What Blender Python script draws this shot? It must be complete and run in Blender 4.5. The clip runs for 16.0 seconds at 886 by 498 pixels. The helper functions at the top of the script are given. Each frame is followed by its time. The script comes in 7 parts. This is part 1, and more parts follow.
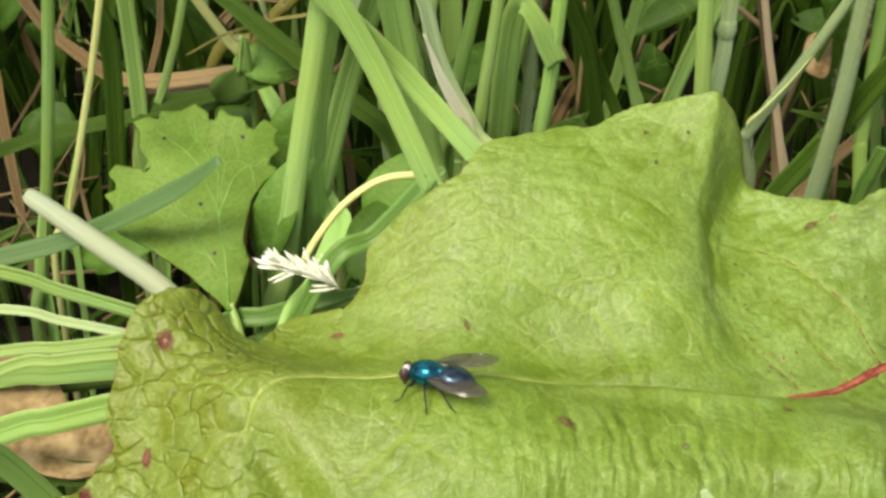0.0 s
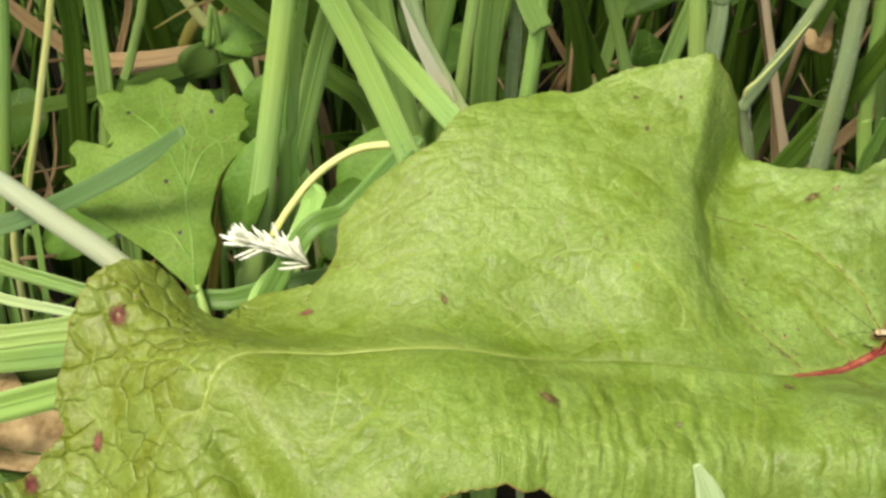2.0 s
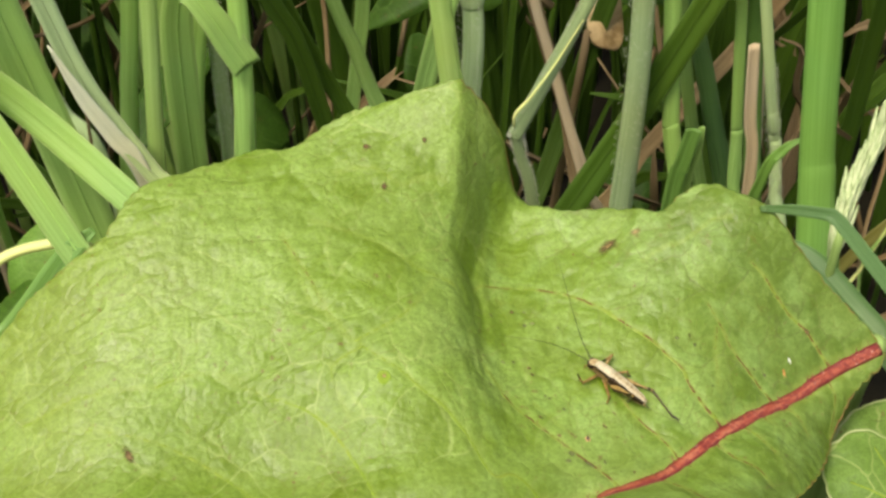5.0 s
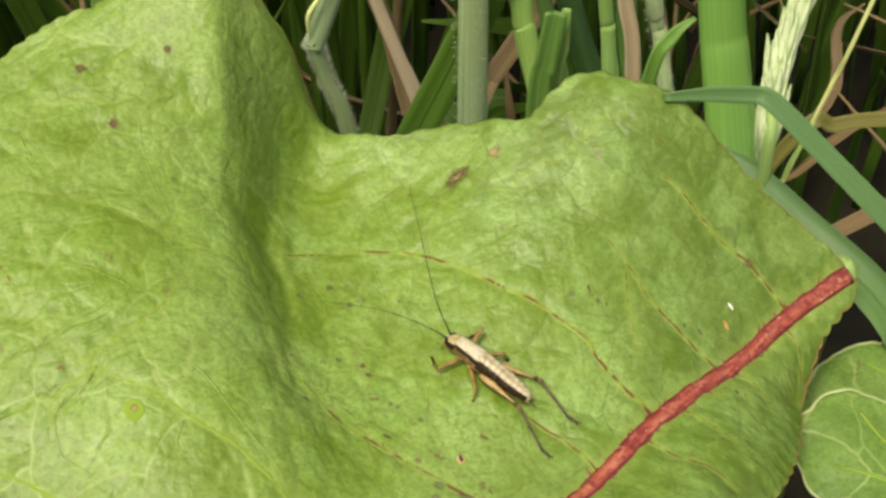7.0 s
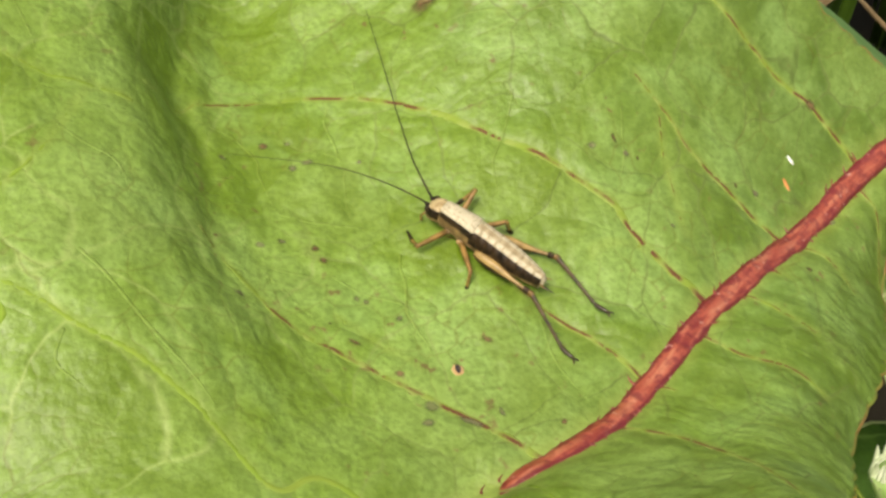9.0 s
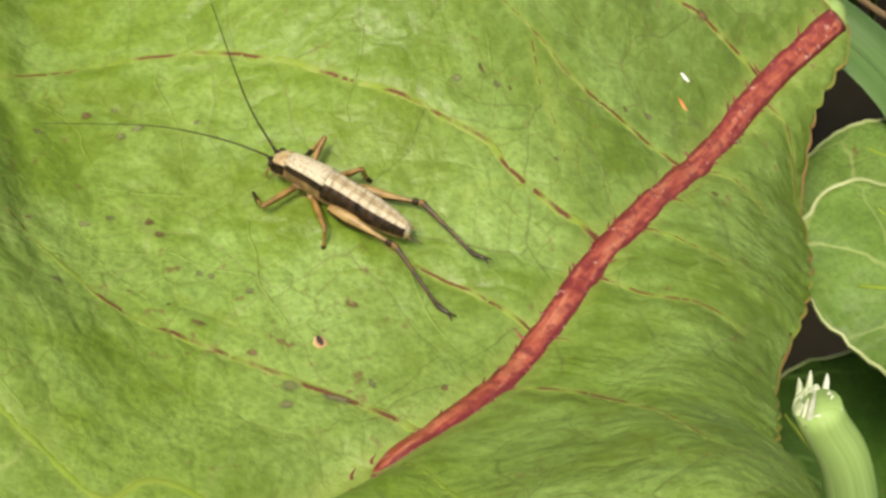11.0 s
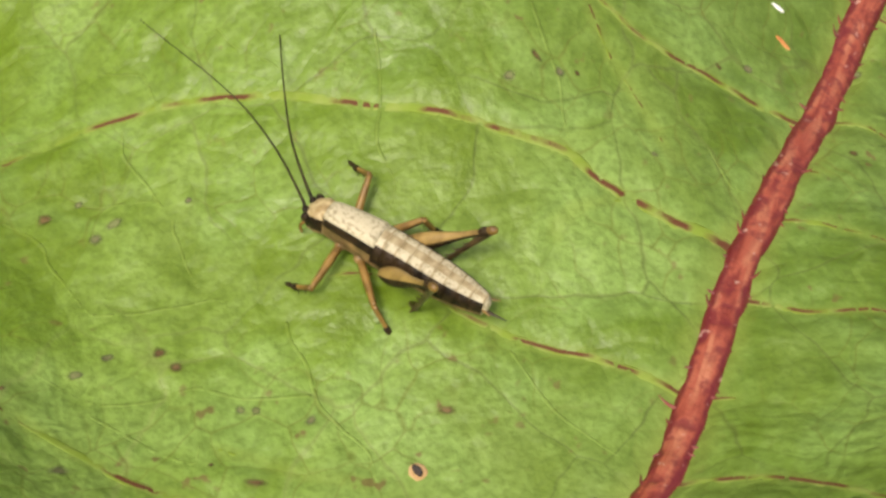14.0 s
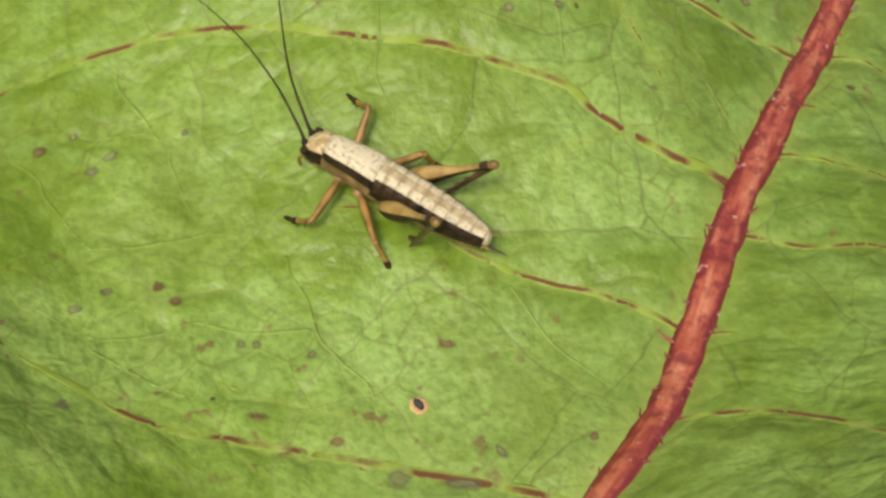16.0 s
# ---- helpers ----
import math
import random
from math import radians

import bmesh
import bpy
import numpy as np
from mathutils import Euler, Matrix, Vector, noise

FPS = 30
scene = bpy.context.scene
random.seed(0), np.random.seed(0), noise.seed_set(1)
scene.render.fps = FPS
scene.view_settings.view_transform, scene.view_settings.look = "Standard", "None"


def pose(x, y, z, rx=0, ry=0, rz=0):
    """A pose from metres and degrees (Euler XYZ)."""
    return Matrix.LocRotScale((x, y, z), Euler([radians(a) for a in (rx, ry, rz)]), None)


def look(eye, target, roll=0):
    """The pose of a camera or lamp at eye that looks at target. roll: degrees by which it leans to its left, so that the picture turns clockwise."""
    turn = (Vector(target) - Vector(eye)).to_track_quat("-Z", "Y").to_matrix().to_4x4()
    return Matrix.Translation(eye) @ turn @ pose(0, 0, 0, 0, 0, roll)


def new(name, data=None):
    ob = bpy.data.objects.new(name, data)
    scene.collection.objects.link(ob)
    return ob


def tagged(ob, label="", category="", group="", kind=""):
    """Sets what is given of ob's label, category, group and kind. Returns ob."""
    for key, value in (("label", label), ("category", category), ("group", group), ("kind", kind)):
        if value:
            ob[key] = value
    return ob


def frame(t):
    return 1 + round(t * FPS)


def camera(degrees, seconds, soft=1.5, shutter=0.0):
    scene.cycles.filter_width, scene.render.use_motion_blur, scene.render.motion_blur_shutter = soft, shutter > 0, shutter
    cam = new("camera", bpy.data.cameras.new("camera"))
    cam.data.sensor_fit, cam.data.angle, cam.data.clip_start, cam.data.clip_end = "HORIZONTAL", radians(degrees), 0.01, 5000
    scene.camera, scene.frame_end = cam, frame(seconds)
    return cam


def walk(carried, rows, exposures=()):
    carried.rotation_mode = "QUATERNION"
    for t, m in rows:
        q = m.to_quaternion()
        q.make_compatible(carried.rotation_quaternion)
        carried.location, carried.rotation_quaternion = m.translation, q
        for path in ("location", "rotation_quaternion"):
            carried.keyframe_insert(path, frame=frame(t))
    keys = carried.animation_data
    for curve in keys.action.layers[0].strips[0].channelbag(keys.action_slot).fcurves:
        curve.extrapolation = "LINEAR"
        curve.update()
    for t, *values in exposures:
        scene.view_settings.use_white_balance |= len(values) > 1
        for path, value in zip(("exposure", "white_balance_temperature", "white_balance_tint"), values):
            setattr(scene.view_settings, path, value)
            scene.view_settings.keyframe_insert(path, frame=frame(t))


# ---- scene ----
cam = camera(35.0, 16.0, soft=2.9)
# seconds, eye, target, roll
PATH = [
    (0.0, (-0.03854, -0.11851, 0.12048), (-0.03983, -0.08196, 0.08639), 2.16),
    (0.5, (-0.04032, -0.11661, 0.11747), (-0.04185, -0.07958, 0.08391), 2.01),
    (1.0, (-0.03994, -0.11330, 0.11075), (-0.04176, -0.07610, 0.07739), 1.50),
    (1.5, (-0.03790, -0.11261, 0.10641), (-0.03968, -0.07538, 0.07308), 1.79),
    (2.0, (-0.03525, -0.11478, 0.10814), (-0.03676, -0.07751, 0.07484), 1.74),
    (2.5, (-0.03372, -0.11403, 0.10893), (-0.03521, -0.07681, 0.07557), 1.55),
    (3.0, (-0.03393, -0.11390, 0.10822), (-0.03533, -0.07679, 0.07474), 1.59),
    (3.5, (-0.03044, -0.11240, 0.10770), (-0.03179, -0.07531, 0.07420), 1.16),
    (4.0, (-0.02397, -0.10340, 0.10474), (-0.02492, -0.06641, 0.07112), 0.51),
    (4.5, (-0.02375, -0.09238, 0.09916), (-0.02375, -0.05522, 0.06570), -0.00),
    (4.7, (-0.02251, -0.08647, 0.09566), (-0.02109, -0.04946, 0.06207), 0.04),
    (6.8, (-0.01374, -0.05467, 0.06381), (-0.00641, -0.01848, 0.03010), -2.12),
    (7.0, (-0.01265, -0.05174, 0.06070), (-0.00487, -0.01577, 0.02685), -2.31),
    (7.5, (-0.01130, -0.04597, 0.05452), (-0.00221, -0.01082, 0.02014), -1.52),
    (8.0, (-0.01423, -0.03973, 0.04935), (-0.00462, -0.00542, 0.01427), -1.32),
    (8.5, (-0.01538, -0.03727, 0.04496), (-0.00559, -0.00318, 0.00971), -1.32),
    (9.0, (-0.01322, -0.03722, 0.04213), (-0.00257, -0.00375, 0.00654), -0.36),
    (9.2, (-0.01294, -0.03777, 0.04135), (-0.00211, -0.00441, 0.00571), 0.01),
    (11.3, (-0.00771, -0.03357, 0.03473), (0.00367, -0.00044, -0.00095), -6.57),
    (11.5, (-0.00784, -0.03225, 0.03412), (0.00330, 0.00111, -0.00141), -7.81),
    (12.0, (-0.00856, -0.02930, 0.03281), (0.00234, 0.00386, -0.00299), -10.83),
    (12.5, (-0.00786, -0.02603, 0.03089), (0.00325, 0.00645, -0.00547), -13.52),
    (13.0, (-0.00906, -0.02269, 0.03145), (0.00132, 0.00892, -0.00588), -15.98),
    (13.5, (-0.00823, -0.02180, 0.03040), (0.00224, 0.00886, -0.00768), -15.71),
    (14.0, (-0.00616, -0.02147, 0.03034), (0.00495, 0.00853, -0.00808), -15.40),
    (14.5, (-0.00515, -0.02157, 0.03098), (0.00613, 0.00794, -0.00777), -15.43),
    (15.0, (-0.00682, -0.02102, 0.03140), (0.00385, 0.00759, -0.00820), -15.53),
    (15.5, (-0.00544, -0.02042, 0.03082), (0.00517, 0.00778, -0.00909), -15.38),
    (16.0, (-0.00674, -0.02082, 0.03056), (0.00390, 0.00700, -0.00960), -14.76),
]
walk(cam, [(t, look(e, g, r)) for t, e, g, r in PATH], [(0.0, 0.38, 7030, 10), (4.5, 0.38, 7030, 10), (7.0, 0.29, 7030, 10), (9.0, 0.35, 7000, 12), (12.0, 0.31, 6930, 14), (14.0, 0.19, 6915, 13), (16.0, 0.17, 6900, 13)])

# ---- light ----

world = bpy.data.worlds.new("overcast_sky")
scene.world = world
world.use_nodes = True
wn = world.node_tree
sky = wn.nodes.new("ShaderNodeTexSky")
sky.sky_type, sky.sun_disc = "NISHITA", False
sky.sun_elevation, sky.sun_rotation = radians(62), radians(-136)
sky.air_density, sky.dust_density, sky.ozone_density = 1.0, 4.0, 0.6
wn.nodes["Background"].inputs["Strength"].default_value = 0.15
veil = wn.nodes.new("ShaderNodeHueSaturation")
veil.inputs["Saturation"].default_value = 0.45
wn.links.new(sky.outputs["Color"], veil.inputs["Color"])
wn.links.new(veil.outputs["Color"], wn.nodes["Background"].inputs["Color"])
sun = new("sun", bpy.data.lights.new("sun", "SUN"))
sun.data.energy, sun.data.angle, sun.data.color = 2.65, radians(17), (1.0, 0.93, 0.80)
sun.matrix_basis = look((-0.42, -0.44, 1.15), (0, 0, 0))

# ---- helpers ----
MM = 0.001


def mesh_of(name, verts, faces, mat=None, smooth=True, uvs=None, scale=MM):
    """Vertices in millimetres."""
    me = bpy.data.meshes.new(name)
    me.from_pydata([(v[0] * scale, v[1] * scale, v[2] * scale) for v in verts], [], [tuple(int(i) for i in q) for q in faces])
    if uvs is not None:
        layer = me.uv_layers.new(name="uv")
        idx = np.empty(len(me.loops), dtype=np.int32)
        me.loops.foreach_get("vertex_index", idx)
        layer.data.foreach_set("uv", np.asarray(uvs, dtype=np.float32)[idx].ravel())
    if smooth:
        me.polygons.foreach_set("use_smooth", [True] * len(me.polygons))
    if mat:
        me.materials.append(mat)
    me.update()
    return me


def thing(name, at, label, category, group="", kind=""):
    """An Empty at the foot of a thing, in millimetres."""
    ob = new(name)
    ob.empty_display_size = 0.005
    ob.matrix_basis = pose(at[0] * MM, at[1] * MM, at[2] * MM)
    return tagged(ob, label, category, group, kind)


def part(name, me, parent, label="", local=False):
    """A mesh under a thing or part. local: the mesh is in the parent's own space."""
    ob = new(name, me)
    ob.parent = parent
    if not local and parent.type == "EMPTY":
        ob.matrix_parent_inverse = parent.matrix_basis.inverted()
    return tagged(ob, label)


def spline(pts, n, closed=False):
    """n points along a Catmull-Rom curve through pts."""
    p = np.asarray(pts, float)
    p = np.vstack([p[-1], p, p[0], p[1]]) if closed else np.vstack([2 * p[0] - p[1], p, 2 * p[-1] - p[-2]])
    k = len(p) - 3
    s = np.linspace(0, k, n, endpoint=not closed)
    i = np.minimum(s.astype(int), k - 1)
    u = (s - i)[:, None]
    a, b, c, d = p[i], p[i + 1], p[i + 2], p[i + 3]
    return 0.5 * (2 * b + (c - a) * u + (2 * a - 5 * b + 4 * c - d) * u ** 2 + (3 * b - a - 3 * c + d) * u ** 3)


def frames_along(c, ref=(0, -0.7, 0.7)):
    """Tangent, side and normal along a curve, without twist."""
    t = np.gradient(c, axis=0)
    t /= np.linalg.norm(t, axis=1)[:, None] + 1e-12
    s = np.cross(t, np.array(ref, float))
    s /= np.linalg.norm(s, axis=1)[:, None] + 1e-9
    return t, s, np.cross(s, t)


def tube(pts, radii, n=24, sides=8, flat=1.0, caps=True, ref=(0, -0.7, 0.7)):
    """Vertices, faces and uvs of a tube along pts; flat squashes it across its normal."""
    c = np.asarray(pts, float) if len(pts) == n else spline(pts, n) if len(pts) > 2 else np.linspace(pts[0], pts[1], n)
    r = np.interp(np.linspace(0, 1, n), np.linspace(0, 1, len(radii)), radii)
    t, s, m = frames_along(c, ref)
    v, uv = [], []
    run = np.r_[0, np.cumsum(np.linalg.norm(np.diff(c, axis=0), axis=1))]
    for i in range(n):
        for k in range(sides):
            a = 2 * math.pi * k / sides
            v.append(c[i] + r[i] * (math.cos(a) * s[i] + flat * math.sin(a) * m[i]))
            uv.append((k / sides, run[i] / 10))
    f = [(i * sides + k, i * sides + (k + 1) % sides, (i + 1) * sides + (k + 1) % sides, (i + 1) * sides + k) for i in range(n - 1) for k in range(sides)]
    if caps:
        f += [tuple(range(sides - 1, -1, -1)), tuple((n - 1) * sides + k for k in range(sides))]
    return v, f, uv


def ribbon(pts, width, n=28, keel=0.25, taper=(0.75, 1.0, 1.0, 0.55), turn=0.0, thick=0.14):
    """A grass blade along pts: two skins with a keel and a thickness."""
    c = spline(pts, n)
    t, s, m = frames_along(c)
    w = np.interp(np.linspace(0, 1, n), np.linspace(0, 1, len(taper)), taper) * width / 2
    run = np.r_[0, np.cumsum(np.linalg.norm(np.diff(c, axis=0), axis=1))]
    v, uv = [], []
    across = (-1, -0.5, 0, 0.5, 1)
    for skin in (0, 1):
        for i in range(n):
            a = turn + 0.5 * turn * i / n
            si = math.cos(a) * s[i] + math.sin(a) * m[i]
            mi = math.cos(a) * m[i] - math.sin(a) * s[i]
            for q in across:
                v.append(c[i] + si * q * w[i] + mi * (abs(q) * keel * w[i] - skin * thick * (1 - 0.7 * abs(q))))
                uv.append(((q + 1) / 2, run[i] / 10))
    k, o = len(across), n * len(across)
    f = []
    for i in range(n - 1):
        for j in range(k - 1):
            a = i * k + j
            f += [(a, a + 1, a + k + 1, a + k), (o + a, o + a + k, o + a + k + 1, o + a + 1)]
        f += [(i * k, (i + 1) * k, o + (i + 1) * k, o + i * k), (i * k + k - 1, o + i * k + k - 1, o + (i + 1) * k + k - 1, (i + 1) * k + k - 1)]
    f += [(j, o + j, o + j + 1, j + 1) for j in range(k - 1)] + [((n - 1) * k + j, (n - 1) * k + j + 1, o + (n - 1) * k + j + 1, o + (n - 1) * k + j) for j in range(k - 1)]
    return v, f, uv


def keel_of(pts, width, n=36):
    """The midrib of a grass blade."""
    c = spline(pts, n)
    return tube(c, (width * 0.035, width * 0.05, width * 0.05, width * 0.02), n, 5)


def join(*pieces):
    """Several (vertices, faces, uvs) as one."""
    v, f, uv = [], [], []
    for a, b, c in pieces:
        o = len(v)
        v += list(a)
        f += [tuple(i + o for i in q) for q in b]
        uv += list(c)
    return v, f, uv


# ---- materials ----
def node(nt, kind, **values):
    n = nt.nodes.new("ShaderNode" + kind)
    for key, value in values.items():
        n.inputs[key.replace("_", " ")].default_value = value
    return n


def blank(name, rough, spec=0.5):
    m = bpy.data.materials.new(name)
    m.use_nodes = True
    b = m.node_tree.nodes["Principled BSDF"]
    b.inputs["Roughness"].default_value = rough
    b.inputs["Specular IOR Level"].default_value = spec
    return m, m.node_tree, b


def ramp(nt, fac, *stops):
    r = nt.nodes.new("ShaderNodeValToRGB")
    while len(r.color_ramp.elements) < len(stops):
        r.color_ramp.elements.new(0.5)
    for e, (p, c) in zip(r.color_ramp.elements, stops):
        e.position, e.color = p, (*c, 1) if len(c) == 3 else c
    nt.links.new(fac, r.inputs["Fac"])
    return r.outputs["Color"]


def mixed(nt, fac, a, b, kind="MIX"):
    x = nt.nodes.new("ShaderNodeMix")
    x.data_type, x.blend_type = "RGBA", kind
    for sock, val in ((x.inputs[0], fac), (x.inputs[6], a), (x.inputs[7], b)):
        if isinstance(val, bpy.types.NodeSocket):
            nt.links.new(val, sock)
        else:
            sock.default_value = val if not isinstance(val, tuple) else (*val, 1)
    return x.outputs[2]


def noise_of(nt, coord, scale, detail=4.0, distortion=0.0):
    n = node(nt, "TexNoise", Scale=scale, Detail=detail, Distortion=distortion)
    if coord is not None:
        nt.links.new(coord, n.inputs["Vector"])
    return n.outputs["Fac"]


def scaled(nt, coord, s):
    mp = nt.nodes.new("ShaderNodeMapping")
    mp.inputs["Scale"].default_value = s
    nt.links.new(coord, mp.inputs["Vector"])
    return mp.outputs["Vector"]


def bump(nt, bsdf, height, strength, distance):
    b = node(nt, "Bump", Strength=strength, Distance=distance)
    nt.links.new(height, b.inputs["Height"])
    nt.links.new(b.outputs["Normal"], bsdf.inputs["Normal"])
    return b


def see_through(nt, bsdf, colour, share):
    """Mixes in light that shines through a thin leaf."""
    tr = nt.nodes.new("ShaderNodeBsdfTranslucent")
    if isinstance(colour, bpy.types.NodeSocket):
        nt.links.new(colour, tr.inputs["Color"])
    mx = nt.nodes.new("ShaderNodeMixShader")
    mx.inputs[0].default_value = share
    nt.links.new(bsdf.outputs[0], mx.inputs[1])
    nt.links.new(tr.outputs[0], mx.inputs[2])
    nt.links.new(mx.outputs[0], nt.nodes["Material Output"].inputs["Surface"])


def streaked(name, dark, light, rough=0.45, share=0.2, streaks=34.0, spec=0.45):
    """Grass: fine lengthwise streaks, blotches and a little shine."""
    m, nt, b = blank(name, rough, spec)
    tc = nt.nodes.new("ShaderNodeTexCoord")
    fine = noise_of(nt, scaled(nt, tc.outputs["UV"], (streaks, 0.5, 1)), 1.0, 3)
    blotch = noise_of(nt, tc.outputs["Object"], 60.0, 4)
    info = nt.nodes.new("ShaderNodeObjectInfo")
    half = tuple(0.5 * (d + l) for d, l in zip(dark, light))
    col = ramp(nt, fine, (0.3, tuple(0.6 * h + 0.4 * d for h, d in zip(half, dark))), (0.7, tuple(0.45 * h + 0.55 * l for h, l in zip(half, light))))
    col = mixed(nt, ramp(nt, blotch, (0.35, (0, 0, 0)), (0.75, (0.7, 0.7, 0.7))), col, tuple(0.55 * d + 0.45 * l * k for d, l, k in zip(dark, light, (1.25, 1.0, 0.6))))
    u = nt.nodes.new("ShaderNodeSeparateXYZ")
    nt.links.new(tc.outputs["UV"], u.inputs[0])
    rim = ramp(nt, u.outputs["X"], (0.0, (0.35, 0.35, 0.35)), (0.06, (0, 0, 0)), (0.46, (0, 0, 0)), (0.5, (0.12, 0.12, 0.12)), (0.54, (0, 0, 0)), (0.94, (0, 0, 0)), (1.0, (0.35, 0.35, 0.35)))
    col = mixed(nt, rim, col, tuple(min(0.8, l * 1.35 + 0.05) for l in light))
    hs = node(nt, "HueSaturation")
    vr = node(nt, "MapRange", To_Min=0.78, To_Max=1.22)
    nt.links.new(info.outputs["Random"], vr.inputs["Value"])
    nt.links.new(vr.outputs[0], hs.inputs["Value"])
    nt.links.new(col, hs.inputs["Color"])
    nt.links.new(hs.outputs[0], b.inputs["Base Color"])
    bump(nt, b, fine, 0.25, 0.0001)
    if share:
        see_through(nt, b, hs.outputs[0], share)
    return m


GRASS = {
    "green": streaked("grass_green", (0.16, 0.36, 0.055), (0.48, 0.73, 0.25), share=0.35),
    "lime": streaked("grass_lime", (0.22, 0.42, 0.075), (0.52, 0.72, 0.28), share=0.35),
    # dark green, darkened further so the colour carries the shade between the stems
    "deep": streaked("grass_deep_shade", (0.020, 0.056, 0.005), (0.075, 0.150, 0.016), 0.6, spec=0.15),
    "pale": streaked("grass_pale", (0.22, 0.38, 0.14), (0.56, 0.71, 0.41), 0.65, spec=0.3),
    "straw": streaked("grass_straw", (0.46, 0.54, 0.14), (0.76, 0.80, 0.40)),
    "tan": streaked("grass_tan", (0.045, 0.032, 0.014), (0.38, 0.285, 0.155), 0.75, 0.1, spec=0.2),
    "white": streaked("grass_white", (0.42, 0.50, 0.32), (0.78, 0.80, 0.70), 0.6),
    "blue": streaked("grass_blue", (0.040, 0.120, 0.028), (0.13, 0.25, 0.080)),
    "fresh": streaked("grass_fresh", (0.095, 0.235, 0.035), (0.21, 0.41, 0.095), share=0.3),
    "olive": streaked("grass_olive", (0.12, 0.12, 0.02), (0.25, 0.24, 0.06)),
    "grey": streaked("grass_grey", (0.16, 0.26, 0.10), (0.36, 0.47, 0.25), 0.7, spec=0.3),
    "silver": streaked("grass_silver", (0.30, 0.40, 0.25), (0.58, 0.66, 0.48), 0.7, spec=0.3),
    "buff": streaked("grass_buff", (0.36, 0.29, 0.18), (0.70, 0.60, 0.42), 0.7, 0.1, spec=0.2),
}


def math_node(nt, op, a, b, c=None):
    m = nt.nodes.new("ShaderNodeMath")
    m.operation = op
    for sock, val in zip(m.inputs, (a, b, c)):
        if isinstance(val, bpy.types.NodeSocket):
            nt.links.new(val, sock)
        elif val is not None:
            sock.default_value = val
    return m.outputs[0]


def leaf_material(name, dark, mid, light, vein, cell=210.0, share=0.15, rough=0.48, spec=0.5, aged=None, lush=None, relief=0.45):
    """A leaf: net of fine veins that fade in and out, soft relief, blotches, specks. aged and lush: the hues towards tip and stalk."""
    m, nt, b = blank(name, rough, spec)
    co = nt.nodes.new("ShaderNodeTexCoord").outputs["Object"]
    vec = co
    for sc, amount in ((110.0, 0.0032), (420.0, 0.0012)):
        w = nt.nodes.new("ShaderNodeVectorMath")
        w.operation = "MULTIPLY_ADD"
        wc = node(nt, "TexNoise", Scale=sc, Detail=2.0)
        nt.links.new(co, wc.inputs["Vector"])
        nt.links.new(wc.outputs["Color"], w.inputs[0])
        w.inputs[1].default_value = (amount, amount, amount)
        nt.links.new(vec, w.inputs[2])
        vec = w.outputs[0]
    lines = []
    for sc in (cell, cell * 2.6):
        vo = node(nt, "TexVoronoi", Scale=sc)
        vo.feature = "DISTANCE_TO_EDGE"
        nt.links.new(vec, vo.inputs["Vector"])
        lines.append(vo.outputs["Distance"])
    big, small, tiny = noise_of(nt, co, 55.0, 4, 0.4), noise_of(nt, co, 380.0, 6, 0.5), noise_of(nt, co, 1700.0, 4)
    base = ramp(nt, big, (0.32, dark), (0.5, mid), (0.68, light))
    if aged:
        x = nt.nodes.new("ShaderNodeSeparateXYZ")
        nt.links.new(co, x.inputs[0])
        for hue, lo, hi in ((aged, -0.030, -0.078), (lush, -0.004, 0.022)):
            mr = node(nt, "MapRange", From_Min=lo, From_Max=hi)
            nt.links.new(x.outputs["X"], mr.inputs["Value"])
            f = math_node(nt, "MULTIPLY_ADD", big, 1.6, math_node(nt, "ADD", mr.outputs[0], -0.85))
            base = mixed(nt, ramp(nt, f, (0.1, (0, 0, 0)), (0.75, (0.9, 0.9, 0.9))), base, hue)
    shade = tuple(0.48 * c for c in mid)
    patchy = noise_of(nt, co, 230.0, 6, 0.6)
    if aged:
        # the far half is evener
        mr = node(nt, "MapRange", From_Min=-0.016, From_Max=-0.006, To_Min=0.3)
        nt.links.new(x.outputs["X"], mr.inputs["Value"])
        patchy = math_node(nt, "MULTIPLY_ADD", math_node(nt, "ADD", patchy, -0.49), mr.outputs[0], 0.49)
    base = mixed(nt, ramp(nt, patchy, (0.50, (0, 0, 0)), (0.66, (0.5, 0.5, 0.5))), base, tuple(c * k for c, k in zip(light, (0.92, 1.0, 1.1))))
    base = mixed(nt, ramp(nt, patchy, (0.33, (0.5, 0.5, 0.5)), (0.48, (0, 0, 0))), base, tuple(c * k for c, k in zip(dark, (0.95, 0.97, 0.6))))
    cells = node(nt, "TexVoronoi", Scale=cell)
    nt.links.new(vec, cells.inputs["Vector"])
    tint = nt.nodes.new("ShaderNodeSeparateXYZ")
    nt.links.new(cells.outputs["Color"], tint.inputs[0])
    base = mixed(nt, ramp(nt, tint.outputs["X"], (0.45, (0, 0, 0)), (1.0, (0.3, 0.3, 0.3))), base, light)
    base = mixed(nt, ramp(nt, tint.outputs["Y"], (0.6, (0, 0, 0)), (1.0, (0.22, 0.22, 0.22))), base, shade)
    base = mixed(nt, ramp(nt, small, (0.38, (0, 0, 0)), (0.72, (0.26, 0.26, 0.26))), base, light)
    base = mixed(nt, ramp(nt, small, (0.28, (0.3, 0.3, 0.3)), (0.47, (0, 0, 0))), base, shade)
    base = mixed(nt, ramp(nt, tiny, (0.35, (0.19, 0.19, 0.19)), (0.55, (0, 0, 0))), base, shade)
    base = mixed(nt, ramp(nt, tiny, (0.5, (0, 0, 0)), (0.68, (0.22, 0.22, 0.22))), base, light)
